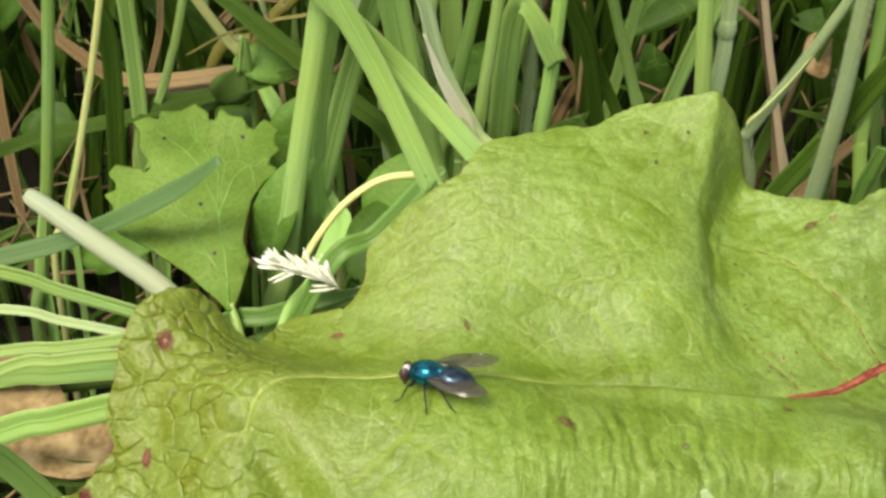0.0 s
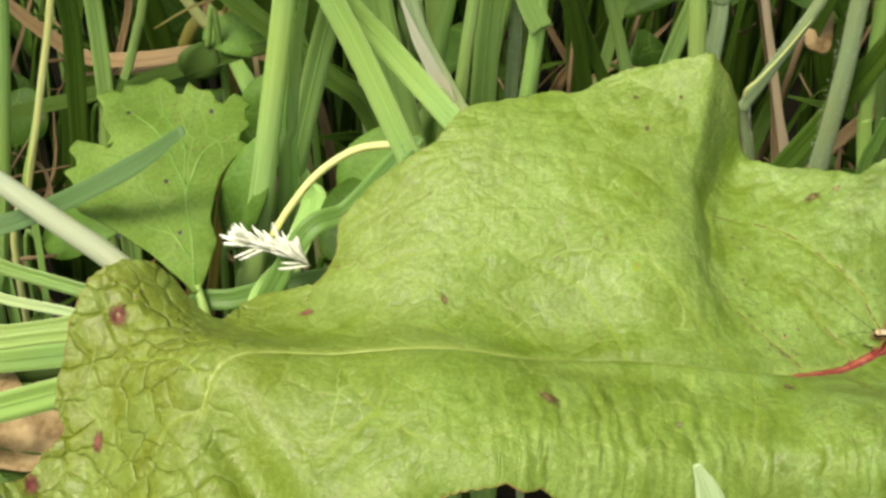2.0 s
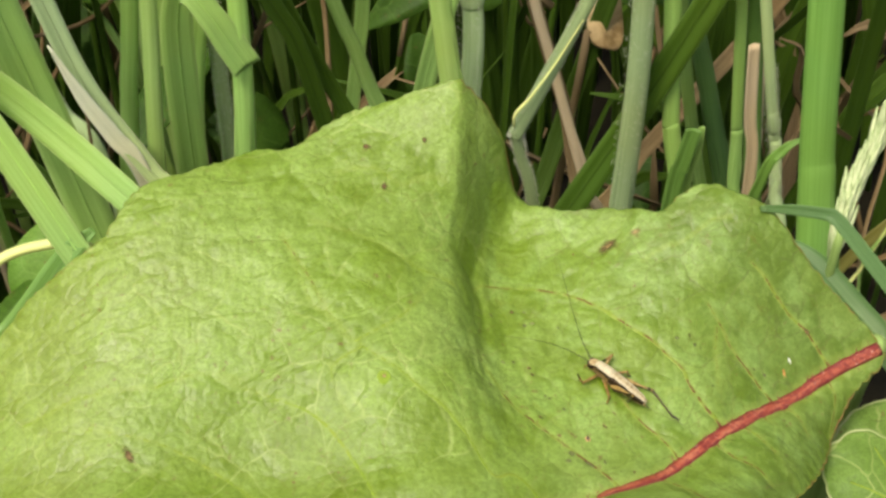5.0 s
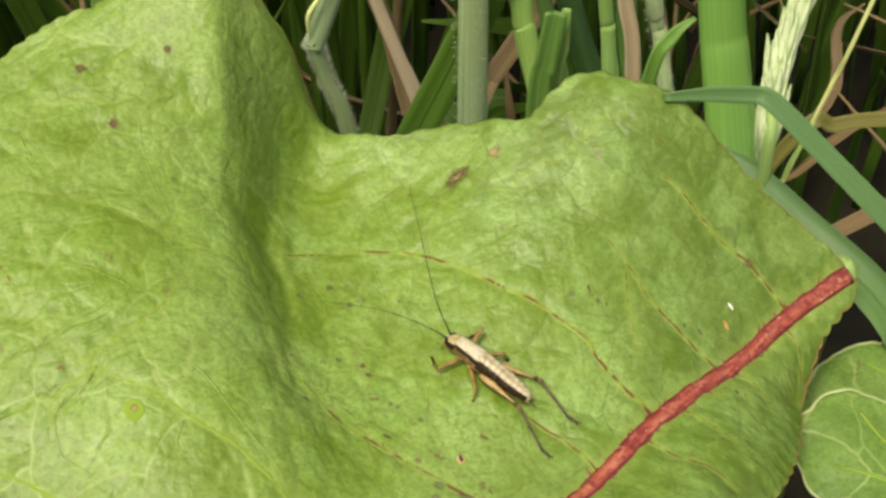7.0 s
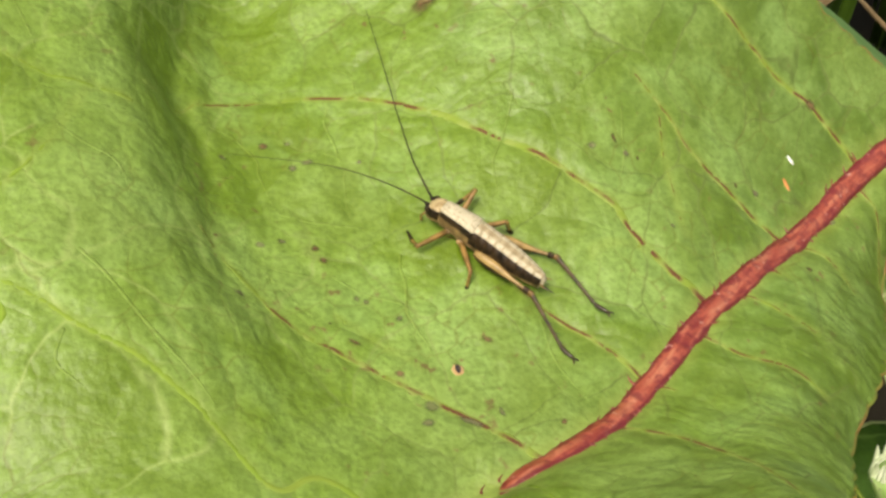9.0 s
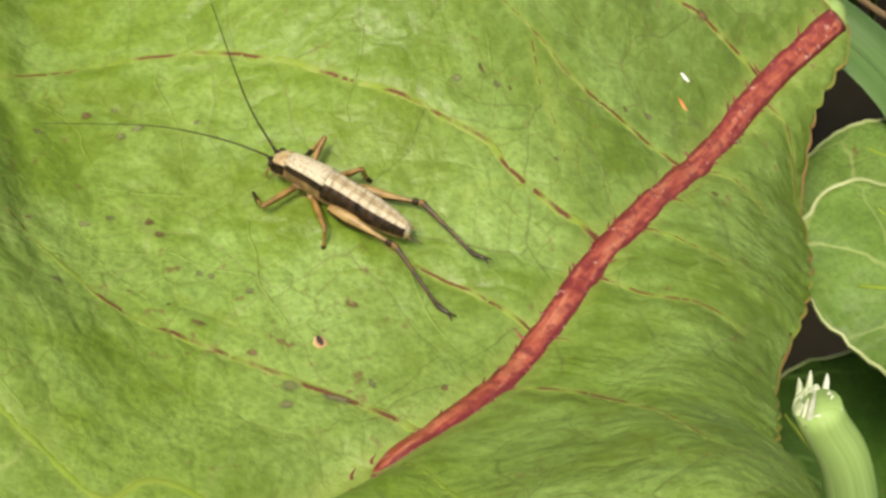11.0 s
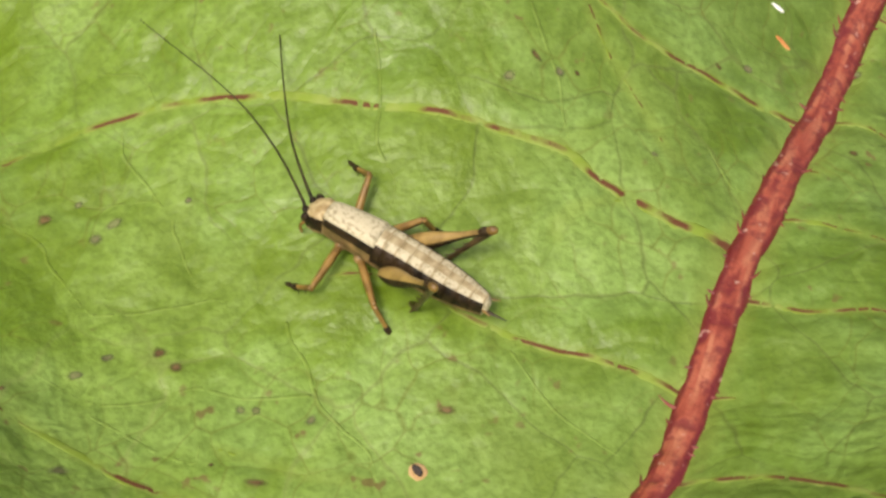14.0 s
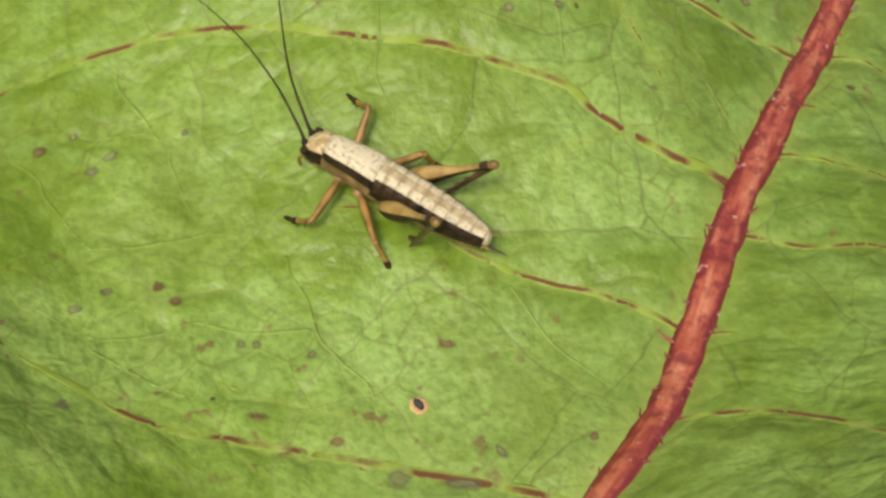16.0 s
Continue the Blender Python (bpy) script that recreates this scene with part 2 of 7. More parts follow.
    base = mixed(nt, ramp(nt, noise_of(nt, co, 4200.0, 2), (0.35, (0.36, 0.36, 0.36)), (0.55, (0, 0, 0))), base, shade)
    fade = ramp(nt, noise_of(nt, co, 150.0, 2), (0.4, (0, 0, 0)), (0.6, (1, 1, 1)))
    l0 = math_node(nt, "MULTIPLY", ramp(nt, lines[0], (0.0, (0.7, 0.7, 0.7)), (0.026, (0, 0, 0))), fade)
    if aged:
        # the net is faint towards the stalk
        mr = node(nt, "MapRange", From_Min=0.002, From_Max=-0.012, To_Min=0.25)
        nt.links.new(x.outputs["X"], mr.inputs["Value"])
        wide = math_node(nt, "MULTIPLY", ramp(nt, lines[0], (0.0, (0.9, 0.9, 0.9)), (0.005, (0.8, 0.8, 0.8)), (0.012, (0, 0, 0))), ramp(nt, noise_of(nt, co, 150.0, 2), (0.30, (0.15, 0.15, 0.15)), (0.46, (1, 1, 1))))
        l2 = math_node(nt, "MULTIPLY", wide, math_node(nt, "SUBTRACT", 1.0, mr.outputs[0]))
        base = mixed(nt, l2, base, (0.075, 0.105, 0.012))
        l0 = math_node(nt, "MULTIPLY", l0, mr.outputs[0])
    col = mixed(nt, l0, base, vein)
    l1 = math_node(nt, "MULTIPLY", ramp(nt, lines[1], (0.0, (0.5, 0.5, 0.5)), (0.024, (0, 0, 0))), ramp(nt, noise_of(nt, co, 210.0, 2), (0.45, (0, 0, 0)), (0.6, (1, 1, 1))))
    col = mixed(nt, l1, col, (dark[0] * 0.9, dark[1] * 0.55, dark[2] * 0.7))
    if aged:
        # yellower tissue beside the midrib and the veins
        near = nt.nodes.new("ShaderNodeSeparateXYZ")
        nt.links.new(nt.nodes.new("ShaderNodeTexCoord").outputs["UV"], near.inputs[0])
        for out, reach, share_of, hue in (("X", 0.28, 0.6, (0.25, 0.325, 0.06)), ("Y", 0.085, 0.36, (0.235, 0.32, 0.05))):
            wob = math_node(nt, "MULTIPLY_ADD", math_node(nt, "ADD", noise_of(nt, co, 900.0, 3), -0.5), reach * 0.8, near.outputs[out])
            col = mixed(nt, ramp(nt, wob, (reach * 0.35, (share_of,) * 3), (reach, (0, 0, 0))), col, hue)
    speck, patch = noise_of(nt, co, 1500.0, 2), noise_of(nt, co, 90.0, 2)
    sp = math_node(nt, "MULTIPLY", ramp(nt, speck, (0.67, (0, 0, 0)), (0.72, (0.7, 0.7, 0.7))), ramp(nt, patch, (0.46, (0, 0, 0)), (0.6, (1, 1, 1))))
    col = mixed(nt, sp, col, (0.15, 0.075, 0.03))
    nt.links.new(col, b.inputs["Base Color"])
    # puffed cells between the veins, then fine grain
    h = math_node(nt, "MULTIPLY_ADD", ramp(nt, lines[0], (0.0, (0, 0, 0)), (0.12, (0.7, 0.7, 0.7)), (0.4, (1, 1, 1))), 0.16, math_node(nt, "MULTIPLY_ADD", small, 0.5, math_node(nt, "MULTIPLY", tiny, 0.42)))
    h = math_node(nt, "MULTIPLY_ADD", ramp(nt, lines[1], (0.0, (0, 0, 0)), (0.14, (0.7, 0.7, 0.7)), (0.4, (1, 1, 1))), 0.12, h)
    if aged:
        # long wrinkles: slanting over the far half, pleats down the near half
        for turn, size, lo, hi, depth, left, right in ((-0.30, (150.0, 680.0, 150.0), -0.010, 0.006, 0.5, -0.005, -0.016), (0.12, (620.0, 85.0, 85.0), -0.014, -0.020, 0.8, -0.046, -0.034)):
            mp = nt.nodes.new("ShaderNodeMapping")
            mp.inputs["Rotation"].default_value = (0, 0, turn)
            nt.links.new(vec, mp.inputs["Vector"])
            wr = noise_of(nt, scaled(nt, mp.outputs["Vector"], size), 1.0, 3, 0.35)
            mr = node(nt, "MapRange", From_Min=lo, From_Max=hi)
            nt.links.new(x.outputs["Y"], mr.inputs["Value"])
            mx = node(nt, "MapRange", From_Min=left, From_Max=right, To_Min=0.25 if left > right else 0.0)
            nt.links.new(x.outputs["X"], mx.inputs["Value"])
            where = math_node(nt, "MULTIPLY", math_node(nt, "MULTIPLY", mr.outputs[0], mx.outputs[0]), ramp(nt, patch, (0.35, (0.15, 0.15, 0.15)), (0.62, (1, 1, 1))))
            h = math_node(nt, "MULTIPLY_ADD", math_node(nt, "MULTIPLY", ramp(nt, wr, (0.36, (0, 0, 0)), (0.45, (0.8, 0.8, 0.8)), (0.7, (1, 1, 1))), depth), where, h)
        # curved ridges across the half before the midrib
        mp = nt.nodes.new("ShaderNodeMapping")
        mp.inputs["Rotation"].default_value = (0, 0, 0.75)
        nt.links.new(vec, mp.inputs["Vector"])
        wr = noise_of(nt, scaled(nt, mp.outputs["Vector"], (110.0, 520.0, 110.0)), 1.0, 3, 0.3)
        mr = node(nt, "MapRange", From_Min=-0.0080, From_Max=-0.0100)
        nt.links.new(math_node(nt, "MULTIPLY_ADD", x.outputs["X"], -0.62, x.outputs["Y"]), mr.inputs["Value"])
        mx = node(nt, "MapRange", From_Min=0.0, From_Max=0.004)
        nt.links.new(x.outputs["X"], mx.inputs["Value"])
        h = math_node(nt, "MULTIPLY_ADD", math_node(nt, "MULTIPLY", wr, 1.7), math_node(nt, "MULTIPLY", mr.outputs[0], mx.outputs[0]), h)
        # grooved net over the tip
        vo = node(nt, "TexVoronoi", Scale=1.0)
        vo.feature = "DISTANCE_TO_EDGE"
        nt.links.new(scaled(nt, vec, (250.0, 400.0, 300.0)), vo.inputs["Vector"])
        mx = node(nt, "MapRange", From_Min=-0.054, From_Max=-0.064)
        nt.links.new(x.outputs["X"], mx.inputs["Value"])
        h = math_node(nt, "MULTIPLY_ADD", math_node(nt, "MULTIPLY", ramp(nt, vo.outputs["Distance"], (0.0, (0, 0, 0)), (0.08, (0.7, 0.7, 0.7)), (0.3, (1, 1, 1))), 1.2), math_node(nt, "MULTIPLY", mx.outputs[0], ramp(nt, noise_of(nt, co, 120.0, 2), (0.36, (0.1, 0.1, 0.1)), (0.58, (1, 1, 1)))), h)
    bump(nt, b, h, relief, 0.00042)
    nt.links.new(ramp(nt, small, (0.3, (rough - 0.1,) * 3), (0.7, (rough + 0.1,) * 3)), b.inputs["Roughness"])
    see_through(nt, b, col, share)
    return m


def mottled(name, a, c, scale, rough=0.5, spec=0.5, strength=0.3, metal=0.0, stops=(0.4, 0.62)):
    m, nt, b = blank(name, rough, spec)
    co = nt.nodes.new("ShaderNodeTexCoord").outputs["Object"]
    n1, n2 = noise_of(nt, co, scale, 5), noise_of(nt, co, scale * 4.3, 3)
    col = mixed(nt, ramp(nt, n2, (0.4, (0, 0, 0)), (0.7, (0.35, 0.35, 0.35))), ramp(nt, n1, (stops[0], a), (stops[1], c)), c)
    nt.links.new(col, b.inputs["Base Color"])
    b.inputs["Metallic"].default_value = metal
    bump(nt, b, n2, strength, 0.0001)
    return m


DOCK = leaf_material("dock_blade", (0.122, 0.192, 0.005), (0.165, 0.275, 0.018), (0.285, 0.422, 0.102), (0.31, 0.40, 0.11), aged=(0.178, 0.215, 0.010), lush=(0.080, 0.148, 0.008), relief=0.75)
DOCK_OLD = leaf_material("dock_blade_lower", (0.07, 0.15, 0.018), (0.115, 0.215, 0.027), (0.17, 0.28, 0.055), (0.32, 0.40, 0.13), spec=0.25)
LOBED = leaf_material("lobed_leaf", (0.100, 0.200, 0.020), (0.145, 0.265, 0.035), (0.20, 0.325, 0.060), (0.22, 0.34, 0.08), 160.0, rough=0.65, spec=0.2)
# dark green taken down further, to hold the shade low among the stems
HERB_SHADE = leaf_material("herb_leaf_shade", (0.02, 0.065, 0.004), (0.042, 0.105, 0.008), (0.065, 0.145, 0.014), (0.12, 0.22, 0.04), 160.0, rough=0.6, spec=0.25)
HERB_FRESH = leaf_material("herb_leaf_fresh", (0.07, 0.17, 0.015), (0.11, 0.24, 0.028), (0.16, 0.30, 0.05), (0.19, 0.33, 0.08), 160.0, rough=0.6, spec=0.25)
VEIN = mottled("vein", (0.18, 0.278, 0.034), (0.22, 0.29, 0.050), 260.0, 0.9, 0.05, stops=(0.45, 0.65))


def dashed_vein():
    """Pale vein with broken crimson-brown dashes along its crest."""
    m, nt, b = blank("vein_dashed", 0.75, 0.15)
    tc = nt.nodes.new("ShaderNodeTexCoord")
    u = nt.nodes.new("ShaderNodeSeparateXYZ")
    nt.links.new(tc.outputs["UV"], u.inputs[0])
    fine = noise_of(nt, tc.outputs["Object"], 1500.0, 3)
    pale = ramp(nt, fine, (0.4, (0.185, 0.265, 0.035)), (0.62, (0.235, 0.30, 0.07)))
    run = noise_of(nt, scaled(nt, tc.outputs["UV"], (0.3, 3.6, 1.0)), 1.0, 5)
    dash = math_node(nt, "MAXIMUM", ramp(nt, run, (0.48, (0, 0, 0)), (0.54, (1, 1, 1))), ramp(nt, u.outputs["Y"], (0.08, (1, 1, 1)), (0.14, (0, 0, 0))))
    crest = ramp(nt, math_node(nt, "ADD", u.outputs["X"], math_node(nt, "MULTIPLY", fine, 0.14)), (0.22, (0, 0, 0)), (0.27, (1, 1, 1)), (0.38, (1, 1, 1)), (0.43, (0, 0, 0)))
    col = mixed(nt, math_node(nt, "MULTIPLY", dash, crest), pale, (0.115, 0.045, 0.022))
    nt.links.new(col, b.inputs["Base Color"])
    bump(nt, b, fine, 0.3, 0.0001)
    return m


VEIN_RED = dashed_vein()


def spot_material(name, a, c, scale=1500.0):
    """A dead spot whose edge fades raggedly into the green blade."""
    m, nt, b = blank(name, 0.7, 0.2)
    tc = nt.nodes.new("ShaderNodeTexCoord")
    u = nt.nodes.new("ShaderNodeSeparateXYZ")
    nt.links.new(tc.outputs["UV"], u.inputs[0])
    n1 = noise_of(nt, tc.outputs["Object"], scale, 5)
    nt.links.new(ramp(nt, n1, (0.4, a), (0.62, c)), b.inputs["Base Color"])
    edge = math_node(nt, "MULTIPLY_ADD", math_node(nt, "ADD", noise_of(nt, tc.outputs["Object"], 2600.0, 4), -0.5), 0.9, u.outputs["X"])
    nt.links.new(ramp(nt, edge, (0.30, (0.95, 0.95, 0.95)), (0.90, (0, 0, 0))), b.inputs["Alpha"])
    bump(nt, b, n1, 0.3, 0.0001)
    return m


SPOT = spot_material("spot_brown", (0.095, 0.058, 0.024), (0.16, 0.115, 0.045), 1500.0)
SPOT_RED = spot_material("spot_crimson", (0.11, 0.02, 0.022), (0.22, 0.09, 0.06), 900.0)
SPOT_GREY = spot_material("spot_purple", (0.135, 0.125, 0.065), (0.18, 0.205, 0.075), 1500.0)
SPOT_PALE = spot_material("spot_tan", (0.22, 0.17, 0.06), (0.32, 0.25, 0.11), 1500.0)
# near black: the shade under the grass is put into the soil's colour
SOIL_SHADE = mottled("soil", (0.004, 0.004, 0.002), (0.016, 0.013, 0.006), 40.0, 0.9, 0.2, 0.6)


def midrib_material():
    """Crimson towards the stalk, pale towards the tip."""
    m, nt, b = blank("midrib", 0.4)
    co = nt.nodes.new("ShaderNodeTexCoord").outputs["Object"]
    xyz = nt.nodes.new("ShaderNodeSeparateXYZ")
    nt.links.new(co, xyz.inputs[0])
    tc = nt.nodes.new("ShaderNodeTexCoord").outputs["UV"]
    n1, n2 = noise_of(nt, scaled(nt, tc, (9.0, 4.0, 1.0)), 1.0, 6, 0.6), noise_of(nt, co, 2600.0, 3)
    uv = nt.nodes.new("ShaderNodeSeparateXYZ")
    nt.links.new(tc, uv.inputs[0])
    red = ramp(nt, n1, (0.36, (0.18, 0.024, 0.014)), (0.5, (0.31, 0.070, 0.038)), (0.64, (0.40, 0.14, 0.075)))
    side = math_node(nt, "ABSOLUTE", math_node(nt, "ADD", uv.outputs["X"], -0.25), 0)
    side = math_node(nt, "MULTIPLY_ADD", math_node(nt, "ADD", noise_of(nt, co, 1500.0, 4), -0.5), 0.17, side)
    red = mixed(nt, ramp(nt, side, (0.085, (0, 0, 0)), (0.125, (0.9, 0.9, 0.9))), red, (0.125, 0.010, 0.013))
    red = mixed(nt, ramp(nt, n2, (0.36, (0.75, 0.75, 0.75)), (0.52, (0, 0, 0))), red, (0.13, 0.01, 0.014))
    red = mixed(nt, ramp(nt, noise_of(nt, co, 3400.0, 2), (0.66, (0, 0, 0)), (0.74, (0.6, 0.6, 0.6))), red, (0.62, 0.42, 0.34))
    pale = ramp(nt, n1, (0.4, (0.21, 0.295, 0.045)), (0.6, (0.32, 0.38, 0.105)))
    mr = node(nt, "MapRange", From_Min=-0.020, From_Max=0.004)
    nt.links.new(xyz.outputs["X"], mr.inputs["Value"])
    add = nt.nodes.new("ShaderNodeMath")
    add.operation = "MULTIPLY_ADD"
    nt.links.new(n1, add.inputs[0])
    add.inputs[1].default_value = 1.6
    ad2 = nt.nodes.new("ShaderNodeMath")
    ad2.operation = "SUBTRACT"
    nt.links.new(mr.outputs[0], ad2.inputs[0])
    ad2.inputs[1].default_value = 0.8
    nt.links.new(ad2.outputs[0], add.inputs[2])
    col = mixed(nt, ramp(nt, add.outputs[0], (0.25, (0, 0, 0)), (0.55, (1, 1, 1))), pale, red)
    nt.links.new(col, b.inputs["Base Color"])
    bump(nt, b, n2, 0.5, 0.0002)
    return m


MIDRIB = midrib_material()
FRINGE = mottled("midrib_fringe", (0.12, 0.014, 0.016), (0.22, 0.04, 0.03), 1200.0)
EDGE = mottled("leaf_edge", (0.17, 0.22, 0.025), (0.22, 0.11, 0.03), 420.0, stops=(0.42, 0.58))
BLACK = mottled("hole_dark", (0.01, 0.006, 0.004), (0.03, 0.015, 0.01), 900.0)
HOLE_RIM = mottled("hole_rim", (0.36, 0.20, 0.08), (0.52, 0.34, 0.17), 1400.0, 0.7, 0.2)
WHITE = mottled("fleck_white", (0.7, 0.7, 0.68), (0.85, 0.85, 0.82), 900.0)
ORANGE = mottled("fleck_orange", (0.5, 0.14, 0.03), (0.6, 0.25, 0.08), 900.0)

# ---- ground ----
def ground():
    """One sheet of shade-dark soil out to the horizon, uneven near the plants."""
    rings = np.r_[0, np.geomspace(0.02, 400, 46)]
    v, f, seg = [], [], 48
    for i, r in enumerate(rings):
        for k in range(seg):
            a = 2 * math.pi * k / seg
            p = Vector((r * math.cos(a), r * math.sin(a) + 0.03, 0))
            z = -0.095 + 0.010 * noise.noise(p * 18) * min(1, r * 10) + 0.03 * min(r, 6) * noise.noise(p * 0.5)
            v.append((p.x, p.y, z))
    f = [(i * seg + k, i * seg + (k + 1) % seg, (i + 1) * seg + (k + 1) % seg, (i + 1) * seg + k)[::-1] for i in range(len(rings) - 1) for k in range(seg)]
    ob = new("ground", mesh_of("ground", v, f, SOIL_SHADE, scale=1.0))
    tagged(ob, "soil with plant litter under the grass, shade put into its dark colour", "ground", kind="structure")


ground()

# ---- the large dock leaf ----
MID = [(-62.4, -23.0), (-61.6, -20.6), (-60.4, -18.6), (-58.4, -16.9), (-55.5, -15.6), (-51.0, -14.8), (-45.0, -14.6), (-39.0, -14.2), (-33.6, -13.2), (-27.6, -11.6), (-21.0, -11.1), (-13.0, -10.6),
       (-6.0, -8.7), (-0.9, -7.2), (4.0, -5.3), (6.9, -3.4), (11.2, -0.35), (17.2, 3.25), (23.3, 7.0), (28.6, 9.2)]
# heights of the soft swells of the blade, every 12 mm, rows from the near edge to the far edge
SWELLS = (
    (-8.8, 0.0, 0.0, 3.4, 2.5, 1.4, 0.0, 0.0, 0.0, 0.0),
    (-3.2, 6.8, 3.1, 4.6, 3.6, 1.9, 0.9, 4.5, 0.0, 0.0),
    (8.6, -4.2, -2.2, -0.2, -3.2, 0.3, -2.4, -4.8, -2.6, 0.0),
    (0.0, -7.4, -1.3, 0.7, 0.7, 0.9, -2.1, 0.1, -6.3, -5.5),
    (0.0, 0.0, 0.0, 2.7, 0.9, -0.1, -1.9, 1.0, 4.3, -2.5),
    (0.0, 0.0, 0.0, 0.0, -0.9, 2.8, 5.4, 2.8, 0.0, 0.0),
)
RIM_BACK = [(-63.7, -5.8), (-62.4, -2.3), (-60.3, -0.1), (-57.0, 0.2), (-54.8, -0.2), (-55.0, -2.6), (-54.4, -0.6), (-53.1, 0.8), (-52.1, 3.3), (-51.8, 6.4), (-50.0, 8.3), (-46.9, 10.5), (-44.4, 11.5), (-41.9, 12.6), (-40.4, 14.4),
            (-38.3, 17.0), (-35.1, 18.5), (-31.9, 20.1), (-28.6, 21.7), (-24.9, 22.2), (-22.0, 24.0), (-18.7, 24.7), (-15.4, 25.1), (-12.5, 25.2), (-9.8, 25.4), (-7.8, 26.0), (-5.8, 25.9), (-4.4, 25.3), (-3.6, 24.4)]
RIM_BASE = [(-3.4, 23.6), (-2.6, 22.9), (-0.9, 22.2), (1.2, 21.6), (3.6, 21.2), (6.0, 20.2), (8.4, 18.9), (10.2, 19.7), (12.0, 20.3), (13.8, 20.5), (15.4, 19.8), (17.2, 18.8), (18.7, 17.9), (19.7, 16.6), (21.4, 14.7), (23.3, 13.5), (25.0, 12.5), (26.3, 11.6), (27.6, 10.6),
            (28.7, 9.6), (28.9, 8.6), (27.2, 7.2), (24.9, 5.4), (23.2, 3.2), (21.6, 0.2), (19.0, -3.2), (16.2, -6.2)]
RIM_NEAR = [(13.5, -9.2), (11.4, -12.5), (9.8, -17.5), (9.0, -21.5), (7.4, -25.0), (4.0, -27.2), (0.3, -27.2), (-4.4, -26.4), (-10.6, -28.0), (-18.9, -30.0), (-26.9, -30.0), (-28.6, -29.7), (-30.2, -30.6),
            (-32.0, -30.4), (-34.0, -31.1), (-37.5, -31.2), (-39.6, -32.6), (-42.5, -33.6), (-52.0, -34.0), (-62.0, -34.0), (-72.0, -33.0), (-80.0, -30.0), (-83.5, -27.5), (-81.5, -25.0), (-79.8, -22.3), (-78.0, -20.5), (-79.1, -18.5),
            (-79.1, -16.6), (-78.7, -14.6), (-78.0, -11.8), (-76.6, -9.0), (-74.5, -7.3), (-72.4, -5.3), (-70.6, -4.2), (-69.0, -4.3), (-67.4, -5.4), (-65.6, -6.3)]
RIM = spline(RIM_BACK + RIM_BASE + RIM_NEAR, 2000, closed=True)


def crenate(rim):
    """Small blunt teeth and ripples along the rim."""
    t = np.roll(rim, -1, 0) - np.roll(rim, 1, 0)
    t /= np.linalg.norm(t, axis=1)[:, None] + 1e-9
    out = np.c_[-t[:, 1], t[:, 0]]
    run = np.cumsum(np.linalg.norm(rim - np.roll(rim, 1, 0), axis=1))
    w = (0.15 + 0.08 * np.sin(run * 0.53)) * np.abs(np.sin(run * 2.3 + 1.7 * np.sin(run * 0.61))) + 0.10 * np.sin(run * 0.9 + 2 * np.sin(run * 0.21))
    return rim + out * w[:, None]


RIM = crenate(RIM)


def height(x, y):
    """Height of the blade over the plan, without its curled rim."""
    x, y = np.asarray(x, float), np.asarray(y, float)
    z = 1.10 + 0.24 * x / 50 + 2.95 * y / 50
    # a steep fold across the far half, opening into a curl at the rim
    u = np.maximum(0, y - 14)
    step = 0.5 * (1 - np.tanh((x + 10.7 - 0.36 * u - 1.1 / (1 + np.exp(np.clip((23.4 - y) / 0.5, -40, 40))) - 1.5 / (1 + np.exp(np.clip((y - 2.0) / 1.8, -40, 40))) + 0.25 * np.sin(y * 0.45)) / (1.2 + 0.012 * u + 0.09 * np.logaddexp(0, 10 - y)))) / (1 + np.exp(-np.clip(y + 5, -60, 80) / 1.8))
    ramp_up = 0.5 * (1 - np.tanh((x + 15.0) / 5.0)) / (1 + np.exp(-np.clip(y + 5, -60, 80) / 1.8))
    w = 0.3 / (1 + np.exp(np.clip((y - 18.0) / 1.5, -40, 40)))
    z = z + ((1 - w) * step + w * ramp_up) * (3.9 + 0.208 * y)
    peak = 1 / (1 + np.exp(-np.clip(y - 18.5, -40, 40) * 0.9))
    ridge = x + 11.4 - 0.15 * u
    z = z + peak * 1.1 * np.exp(-np.abs(ridge) / np.where(ridge > 0, 1.0, 3.0))
    z = z - peak * 1.0 / (1 + np.exp(-np.clip((ridge - 0.9) * 2.2, -40, 40))) / (1 + np.exp(np.clip((ridge - 6.2) * 1.6, -40, 40)))
    # the blade tips away behind the long crease
    z = z - 0.27 * np.logaddexp(0, 1.6 * (y - 13.8)) / 1.6 * 0.5 * (np.tanh((x + 8.5) / 2.0) - np.tanh((x - 6.0) / 3.0))
    for j, row in enumerate(SWELLS):
        for i, a in enumerate(row):
            if a:
                z = z + a * np.exp(-((x + 76 - 12 * i) ** 2 + (y + 30 - 12 * j) ** 2) / 100.0)
    # a sharp valley between tip lobe and near half
    across = (x + 60.3) * 0.76 + (y + 21.1) * 0.65
    below = 1 / (1 + np.exp(np.clip((y + 23.0) * 1.2, -50, 50)))
    z = z + below * (0.5 * np.exp(-((across - 1.0) / 1.6) ** 2) - 2.4 * np.exp(-((across + 2.2) / 2.2) ** 2))
    # the near half laps up over the sunken midrib
    yc = np.interp(x, [m[0] for m in MID], [m[1] for m in MID])
    lap = 0.5 * (np.tanh((x + 27) / 4) - np.tanh((x + 1.0) / 2.2))
    z = z - lap * 1.3 * np.exp(-((y - yc) / 1.5) ** 2) + lap * 1.2 * np.exp(-((y - yc + 2.4) / 1.5) ** 2)
    return z - 0.35 * np.exp(-((y - yc) / 0.9) ** 2)


